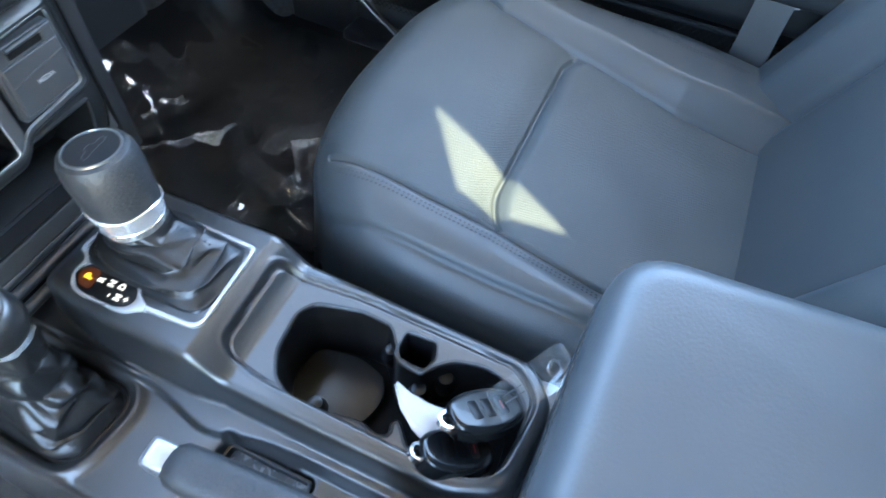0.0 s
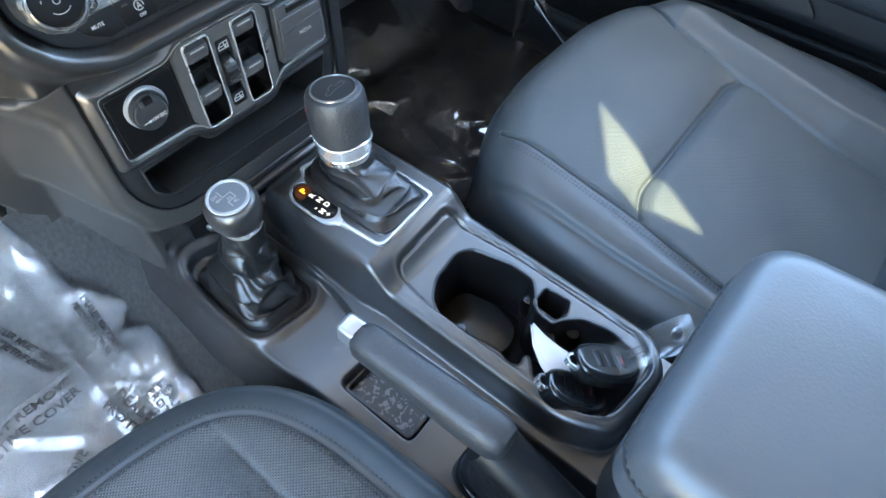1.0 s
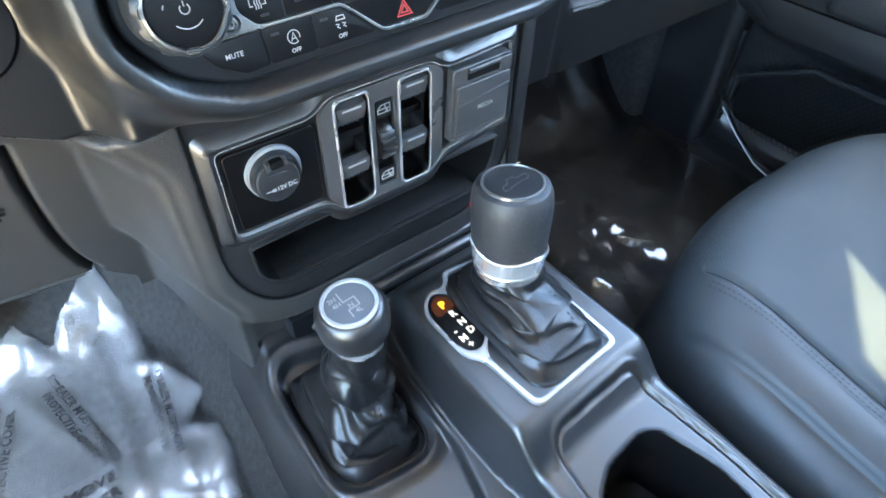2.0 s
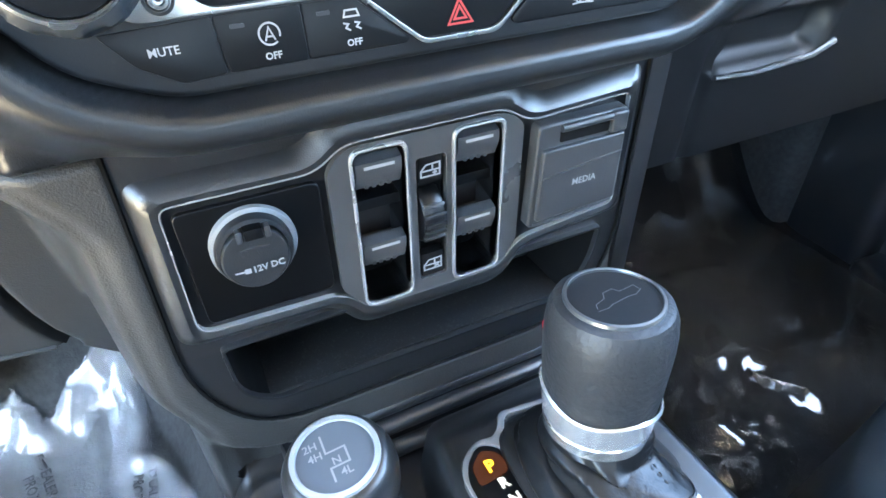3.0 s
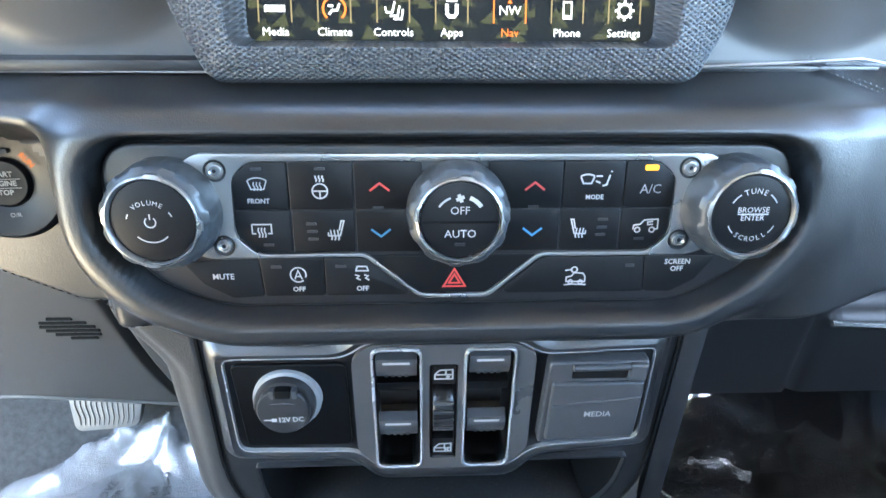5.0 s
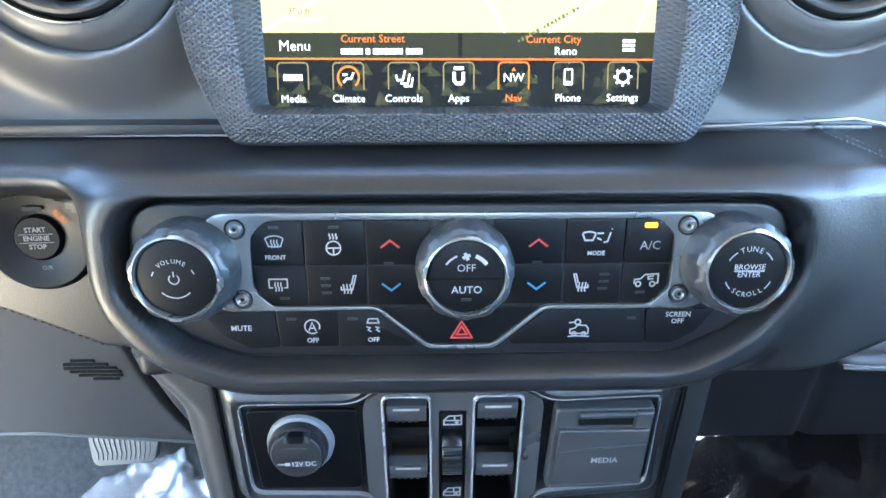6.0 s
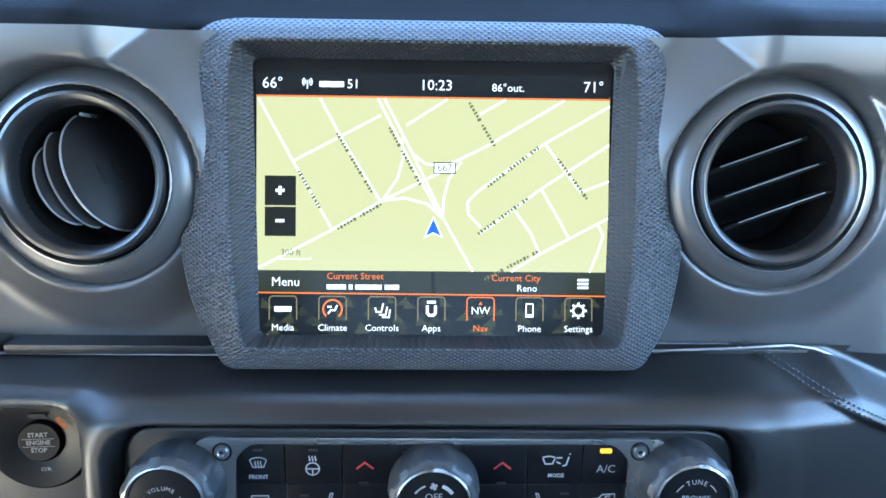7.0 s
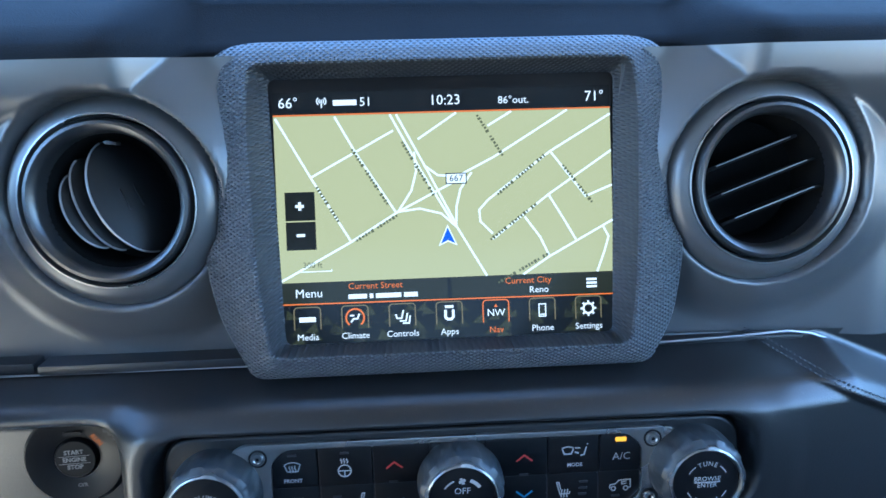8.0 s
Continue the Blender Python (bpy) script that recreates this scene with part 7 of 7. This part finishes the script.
# ---- things in the cup holder ----
def build_key(name, m, label):
    k = thing(name, m.translation, label, "car key", "keys in the cup holder")
    o = [(0.0205 * math.copysign(abs(math.cos(a)) ** 0.75, math.cos(a)), 0.036 * math.copysign(abs(math.sin(a)) ** 0.85, math.sin(a))) for a in np.linspace(0, 2 * math.pi, 40, endpoint=False)]
    m = m @ Matrix.Scale(0.88, 4)
    part("shell", plate(o, -0.009, 0.009, bevel=0.0065, seg=6), mat("glossy_black_key", (0.006, 0.006, 0.0065), 0.22, coat=0.15, spec=0.35), k, "glossy black shell", m=m)
    part("loop", lathe([(0.006, -0.003), (0.0085, -0.003), (0.0085, 0.003), (0.006, 0.003), (0.006, -0.003)], 20), CHROME, k, "chrome loop", m=m @ shift(0, 0.036))
    for v in (-0.014, 0.000, 0.013):
        part("key_button", plate(rect(-0.009, v - 0.0045, 0.009, v + 0.0045, 0.003), 0.0078, 0.0094, bevel=0.0008), GLOSSB, k, m=m)
    part("symbol", ribbons([[(-0.004, -0.014), (0.004, -0.014)]], 0.0010, 0.0097), RED, k, "red mark", smooth=False, m=m)


def build_tags():
    m = basis((0.049, -0.446, 0.521), (0.45, -0.45, 0.62), (0.62, 0.70, 0.25))
    t = thing("acrylic_key_tag", (0.04, -0.44, 0.50), "clear acrylic key tag with a grey eyelet", "key tag")
    o = rounded([(-0.034, -0.0130), (0.034, -0.0140), (0.038, -0.0100), (0.037, 0.0115), (0.030, 0.0140), (-0.034, 0.0130)], 0.002)
    part("tag", plate(o, -0.0008, 0.0008, bevel=0.0003), CLEAR, t, "clear plate", m=m)
    part("eyelet", lathe([(0.0040, -0.0013), (0.0060, -0.0013), (0.0060, 0.0013), (0.0040, 0.0013), (0.0040, -0.0013)], 24), CLEAR, t, "clear moulded eyelet", m=m @ shift(0.024, 0))
    for i in range(2):
        part("print_bar", ribbons([[(-0.022, 0.003 - i * 0.005), (-0.004, 0.003 - i * 0.005)]], 0.0010, 0.0011), GREYT, t, "faint printed bar", smooth=False, m=m)
    p = thing("paper_tag", (0.02, -0.38, 0.43), "curled white paper label in the cup holder", "paper label")
    bm = bmesh.new()
    n = 12
    rows = []
    left = [(0.021, -0.354, 0.488), (0.007, -0.366, 0.484), (-0.002, -0.380, 0.480), (-0.009, -0.402, 0.472)]
    right = [(0.023, -0.355, 0.489), (0.018, -0.369, 0.492), (0.017, -0.386, 0.491), (0.023, -0.408, 0.482)]
    def along(pts, q):
        x = q * (len(pts) - 1)
        i = min(int(x), len(pts) - 2)
        return Vector(pts[i]).lerp(Vector(pts[i + 1]), x - i)
    for i in range(n + 1):
        a, b = along(left, i / n), along(right, i / n)
        rows.append([bm.verts.new(a.lerp(b, k / 4) + Vector((0, 0, -0.004 * math.sin(k / 4 * math.pi)))) for k in range(5)])
    for a, b in zip(rows[:-1], rows[1:]):
        for k in range(4):
            bm.faces.new((a[k], a[k + 1], b[k + 1], b[k]))
    ob = part("strip", bm, PAPER, p, "curled paper strip")
    sol = ob.modifiers.new("thick", "SOLIDIFY")
    sol.thickness = 0.0004
    part("corner", plate([(-0.008, -0.006), (0.007, -0.007), (0.006, 0.006), (-0.005, 0.007)], 0, 0.0005), PAPER, p, m=basis((-0.010, -0.395, 0.474), (0.7, -0.6, 0.0), (0.5, 0.6, 0.4)))


# ---- steering wheel ----
def build_steering_wheel():
    sw = thing("steering_wheel", (-0.39, 0.05, 0.80), "black leather steering wheel", "steering wheel")
    m = basis((-0.391, -0.158, 0.878), (1, 0, 0), (0, math.sin(radians(20.3)), math.cos(radians(20.3))))
    ring = [(0.184 * math.cos(a), 0.184 * math.sin(a), 0) for a in np.linspace(0, 2 * math.pi, 72, endpoint=False)]
    part("rim", tube(ring, 0.0165, 16, closed=True), LEATHER, sw, "leather-wrapped rim", m=m)
    part("hub", lathe([(0.075, -0.03), (0.075, 0.0), (0.06, 0.02), (0.0, 0.028)], 40), PLASTIC, sw, "black hub", m=m)
    for a in (0, 180, 270):
        part("spoke", plate(rounded([(0.05, -0.022), (0.178, -0.014), (0.178, 0.014), (0.05, 0.022)], 0.006), -0.012, 0.004, bevel=0.004), PLASTIC, sw, m=m @ pose(0, 0, 0, 0, 0, a))
    # out of view; made thick to shade the left of the dash
    part("column", tube([(-0.391, -0.145, 0.872), (-0.391, 0.06, 0.797)], 0.062, 24), PLASTIC, sw)


# ---- pedals and film on the floor ----
def build_pedals():
    b = thing("brake_pedal", (-0.33, 0.25, 0.40), "worn grey brake pedal with wavy rubber tread", "pedal")
    m = basis((-0.346, 0.222, 0.384), (1, 0, 0), (0, 0.45, 0.9))
    part("pad", plate(rounded([(-0.032, -0.034), (0.034, -0.030), (0.046, 0.046), (-0.046, 0.046)], 0.010), 0, 0.008, bevel=0.003), PEDAL, b, "grey pedal pad", m=m)
    for i in range(12):
        q = (i - 5.5) / 5.5
        part("tread", tube([(q * (0.026 + 0.012 * k / 9) + 0.0012 * math.sin(k * 1.6), -0.026 + k * 0.0072, 0.0085) for k in range(10)], 0.0007, 5), PEDAL, b, m=m)
    part("arm", tube([(-0.356, 0.235, 0.40), (-0.356, 0.29, 0.50), (-0.356, 0.30, 0.62)], 0.010, 8), SATIN, b)


def build_accelerator():
    a = thing("accelerator_pedal", (-0.246, 0.26, 0.29), "tall grey accelerator pedal with wavy rubber tread", "pedal")
    m = basis((-0.231, 0.264, 0.297), (1, 0.05, 0), (-0.04, 0.42, 0.9))
    part("pad", plate(rounded([(-0.022, 0.0), (0.022, 0.004), (0.026, 0.150), (-0.026, 0.150)], 0.008), 0, 0.007, bevel=0.0025), PEDAL, a, "grey pedal pad", m=m)
    for i in range(5):
        u = -0.016 + i * 0.008
        part("tread", tube([(u + 0.0016 * math.sin(k * 1.5), 0.008 + k * 0.0075, 0.0076) for k in range(18)], 0.0008, 5), PEDAL, a, m=m)
    part("arm", tube([(-0.234, 0.347, 0.44), (-0.234, 0.36, 0.52), (-0.232, 0.36, 0.62)], 0.008, 8), SATIN, a)


def crumple(X, Y, seed, cells, warp=0.3):
    """Crushed film: flat facets between sharp creases, at several sizes (facets a metre, height)."""
    rng = np.random.RandomState(seed)
    Z = np.zeros(X.shape)
    for f, amp in cells:
        for _ in range(2):
            t, p, q = rng.uniform(0, math.pi), rng.uniform(0, 20), rng.uniform(0, 20)
            u = f * (X * math.cos(t) + Y * math.sin(t)) + p
            v = 0.62 * f * (Y * math.cos(t) - X * math.sin(t)) + q
            u, v = u + warp * np.sin(1.3 * v + p), v + warp * np.sin(1.1 * u + q)
            k = (u + v) * 0.366
            u, v = u + k, v + k
            i, j = np.floor(u).astype(int), np.floor(v).astype(int)
            a, b = u - i, v - j
            T = rng.uniform(-1, 1, (64, 64))
            h = lambda di, dj: T[(i + di) % 64, (j + dj) % 64]
            Z += amp * np.where(a > b, h(0, 0) + (h(1, 0) - h(0, 0)) * a + (h(1, 1) - h(1, 0)) * b,
                                h(0, 0) + (h(1, 1) - h(0, 1)) * a + (h(0, 1) - h(0, 0)) * b)
    return Z


def build_film():
    f = thing("plastic_floor_cover", (-0.35, 0.1, 0.27), "crumpled clear printed polythene sheet over the driver floor", "plastic sheet")
    xs, ys = np.arange(-0.66, -0.155, 0.0019), np.arange(-0.30, 0.365, 0.0019)
    X, Y = np.meshgrid(xs, ys, indexing="ij")
    Z = 0.282 + crumple(X, Y, 7, ((5, 0.0130), (11, 0.0080), (24, 0.0020)), 0.06) + 0.30 * smooth01(0.16, 0.46, Y) + 0.012 * smooth01(-0.26, -0.18, X)
    edge = sdist(X, Y, [(-0.70, 0.12), (-0.42, 0.20), (-0.345, 0.240), (-0.300, 0.244), (-0.278, 0.222), (-0.258, 0.236), (-0.216, 0.250), (-0.212, 0.285), (-0.198, 0.285), (-0.206, 0.25), (-0.197, 0.21), (-0.199, 0.15), (-0.178, 0.115), (-0.170, 0.085), (-0.190, 0.055), (-0.166, 0.04), (-0.178, -0.03), (-0.183, -0.095), (-0.20, -0.2), (-0.25, -0.3), (-0.70, -0.3)])
    edge += crumple(X, Y, 5, ((30, 0.0040), (70, 0.0016)))
    Z += 0.007 * np.exp(-((edge + 0.010) / 0.012) ** 2)
    # long pulled creases
    for a, b, h in (((-0.245, 0.20), (-0.262, -0.06), 0.008), ((-0.222, 0.16), (-0.214, 0.0), 0.006), ((-0.33, 0.19), (-0.27, 0.05), 0.007), ((-0.42, 0.10), (-0.30, -0.02), 0.009), ((-0.50, 0.02), (-0.33, -0.05), 0.008), ((-0.30, 0.22), (-0.40, 0.06), 0.006)):
        Z += np.maximum(0, 0.55 * h - 0.36 * segdist(X, Y, [a, b]))
    ruffle = np.exp(-(edge / 0.024) ** 2)
    Z += ruffle * crumple(X, Y, 13, ((40, 0.0030), (95, 0.0014)), 0.1)
    sheet("film", xs, ys, Z, lambda u, v, h: (u, v, h), FILM, f, "clear crumpled film", mask=edge < 0)
    def lay(ob):
        """Drape printed letters on the film."""
        bm = bmesh.new()
        bm.from_mesh(ob.data)
        bmesh.ops.triangulate(bm, faces=bm.faces)
        for _ in range(3):
            long = [e for e in bm.edges if e.calc_length() > 0.0032]
            bmesh.ops.subdivide_edges(bm, edges=long, cuts=1)
            bmesh.ops.triangulate(bm, faces=[q for q in bm.faces if len(q.verts) > 3])
        bm.to_mesh(ob.data)
        bm.free()
        co = np.array([v.co for v in ob.data.vertices])
        i = np.clip(np.searchsorted(xs, co[:, 0]) - 1, 0, len(xs) - 2)
        j = np.clip(np.searchsorted(ys, co[:, 1]) - 1, 0, len(ys) - 2)
        co[:, 2] = np.maximum(np.maximum(Z[i, j], Z[i + 1, j]), np.maximum(Z[i, j + 1], Z[i + 1, j + 1])) + 0.0022
        ob.data.vertices.foreach_set("co", co.ravel())
        ob.data.update()
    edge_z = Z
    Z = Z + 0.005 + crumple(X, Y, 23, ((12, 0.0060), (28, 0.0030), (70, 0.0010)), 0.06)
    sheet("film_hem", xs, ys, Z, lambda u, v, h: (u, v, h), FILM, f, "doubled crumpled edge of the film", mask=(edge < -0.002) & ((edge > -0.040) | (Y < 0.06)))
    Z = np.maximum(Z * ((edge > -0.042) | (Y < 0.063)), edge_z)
    rows = [(-0.272, 0.043, 0, "RIGHT", 0.0165), (-0.281, 0.130, -78, "CENTER", 0.0115), (-0.2470, -0.010, -86, "LEFT", 0.0150), (-0.203, 0.128, -97, "LEFT", 0.0105), (-0.211, -0.034, -97, "LEFT", 0.0115),
            (-0.372, -0.080, 35, "CENTER", 0.0150), (-0.365, 0.125, 72, "CENTER", 0.0120), (-0.50, 0.10, 8, "CENTER", 0.0165), (-0.50, -0.06, 28, "CENTER", 0.0165)]
    for x, y, r, al, size in rows:
        for k, t in enumerate(("DEALER MUST REMOVE", "PROTECTIVE COVER")):
            lay(words("lettering", t, size, Matrix.Translation((x, y, 0)) @ pose(0, 0, 0, 0, 0, r) @ shift(0, -1.12 * size * k), BLACKP, f, al, bold=0.00015))
    g = thing("mat_cover", (0.36, 0.1, 0.27), "clear crumpled film over the dark passenger floor mat", "plastic sheet")
    xs, ys = np.arange(0.14, 0.66, 0.005), np.arange(-0.22, 0.36, 0.005)
    X, Y = np.meshgrid(xs, ys, indexing="ij")
    Z = 0.264 + 0.010 + crumple(X, Y, 19, ((6, 0.0100), (14, 0.0060), (34, 0.0022))) + 0.30 * smooth01(0.17, 0.46, Y) + 0.13 * smooth01(0.215, 0.13, X)
    sheet("film", xs, ys, Z, lambda u, v, h: (u, v, h), FILMD, g, "clear crumpled film", mask=sdist(X, Y, [(0.15, -0.2), (0.62, -0.2), (0.60, 0.30), (0.45, 0.34), (0.30, 0.30), (0.17, 0.33)]) < 0)
    for k, (x0, y0, x1, y1, wd) in enumerate(((0.232, 0.147, 0.298, 0.090, 0.012), (0.290, 0.096, 0.338, 0.060, 0.026), (0.287, 0.182, 0.348, 0.158, 0.022), (0.343, -0.028, 0.370, -0.066, 0.016), (0.225, -0.125, 0.236, -0.090, 0.012))):
        a, b = Vector((x0, y0)), Vector((x1, y1))
        d = (b - a).normalized()
        n = Vector((-d.y, d.x))
        qs, ws = np.linspace(0, 1, 25), np.linspace(-1, 1, 11)
        Q, W = np.meshgrid(qs, ws, indexing="ij")
        half = 0.5 * wd * (0.35 + 0.65 * np.sin(math.pi * (0.12 + 0.8 * Q)))
        L = (b - a).length
        PX = a.x + d.x * Q * L + n.x * W * half
        PY = a.y + d.y * Q * L + n.y * W * half
        H = 0.296 + 0.012 * (1 - np.abs(W)) + crumple(PX, PY, 31 + k, ((30, 0.0050), (70, 0.0030), (150, 0.0010)))
        sheet("film_fold", qs, ws, H, lambda u, v, h: (PX, PY, h), FOLD, g, "creased white fold of film", mask=np.abs(W) + crumple(PX, PY, 51 + k, ((40, 0.35), (90, 0.2))) < 0.85)
    part("folded_hem", tube([(0.17 + 0.012 * math.sin(k * 1.3), -0.17 + 0.034 * k, 0.300 + 0.006 * math.sin(k * 2.1) + 0.30 * float(smooth01(0.17, 0.46, -0.17 + 0.034 * k))) for k in range(14)], 0.004, 6), FILMD, g, "rolled film edge")
    xs, ys = np.arange(0.14, 0.66, 0.005), np.arange(-0.22, 0.44, 0.005)
    X, Y = np.meshgrid(xs, ys, indexing="ij")
    mt = thing("floor_mat", (0.38, 0.1, 0.26), "black passenger floor mat, spread up the sides for the footwell shade", "floor mat")
    # carried up tunnel and toe board, its black standing for the footwell shade
    Z2 = 0.257 + 0.30 * smooth01(0.15, 0.46, Y) + 0.12 * smooth01(0.205, 0.13, X)
    sheet("mat", xs, ys, Z2, lambda u, v, h: (u, v, h), mat("shaded_black_carpet", (0.008, 0.008, 0.009), 0.95, bump=0.8, scale=500, vary=0.3, spec=0.1), mt, mask=sdist(X, Y, rounded([(0.142, -0.2), (0.655, -0.2), (0.655, 0.42), (0.142, 0.42)], 0.03)) < 0)


# the dash leans a little more than its plan, and the console group sits in its own frame
DASHF = Matrix.Translation((0, 0, 0.8)) @ pose(0, 0, 0, -4, 0, 0) @ Matrix.Translation((0, 0, -0.8))
CONF = Matrix.Translation((0.0034, 0.0209, -0.0208)) @ pose(0, 0, 0, 0.64, -0.13, 0.61) @ Matrix.Scale(1.0257, 4)
build_ground()
build_cabin()
build_blocking_door()
build_floor()
FRAME[0] = DASHF
build_dashboard()
build_start_button()
FRAME[0] = Matrix.Identity(4)
build_knee_panels()
build_glove_side()
build_display()
build_vent(-0.163, 0, True)
build_vent(0.163, 20, False)
build_climate()
build_stack()
FRAME[0] = CONF
build_passenger_door()
build_console()
build_shifter()
build_transfer()
build_handbrake()
build_armrest()
build_seat(False)
build_seat(True)
build_belt()
build_key("key_fob", basis((-0.004, -0.416, 0.476), (0.72, 0.55, -0.2), (-0.45, 0.70, 0.45)), "glossy black car key with chrome loop, lying in the cup holder")
build_key("key_fob", basis((0.028, -0.424, 0.490), (0.60, 0.75, -0.1), (-0.62, 0.62, 0.35)), "glossy black car key leaning on the other key")
build_tags()
FRAME[0] = Matrix.Identity(4)
build_steering_wheel()
FRAME[0] = CONF
build_pedals()
build_accelerator()
build_film()
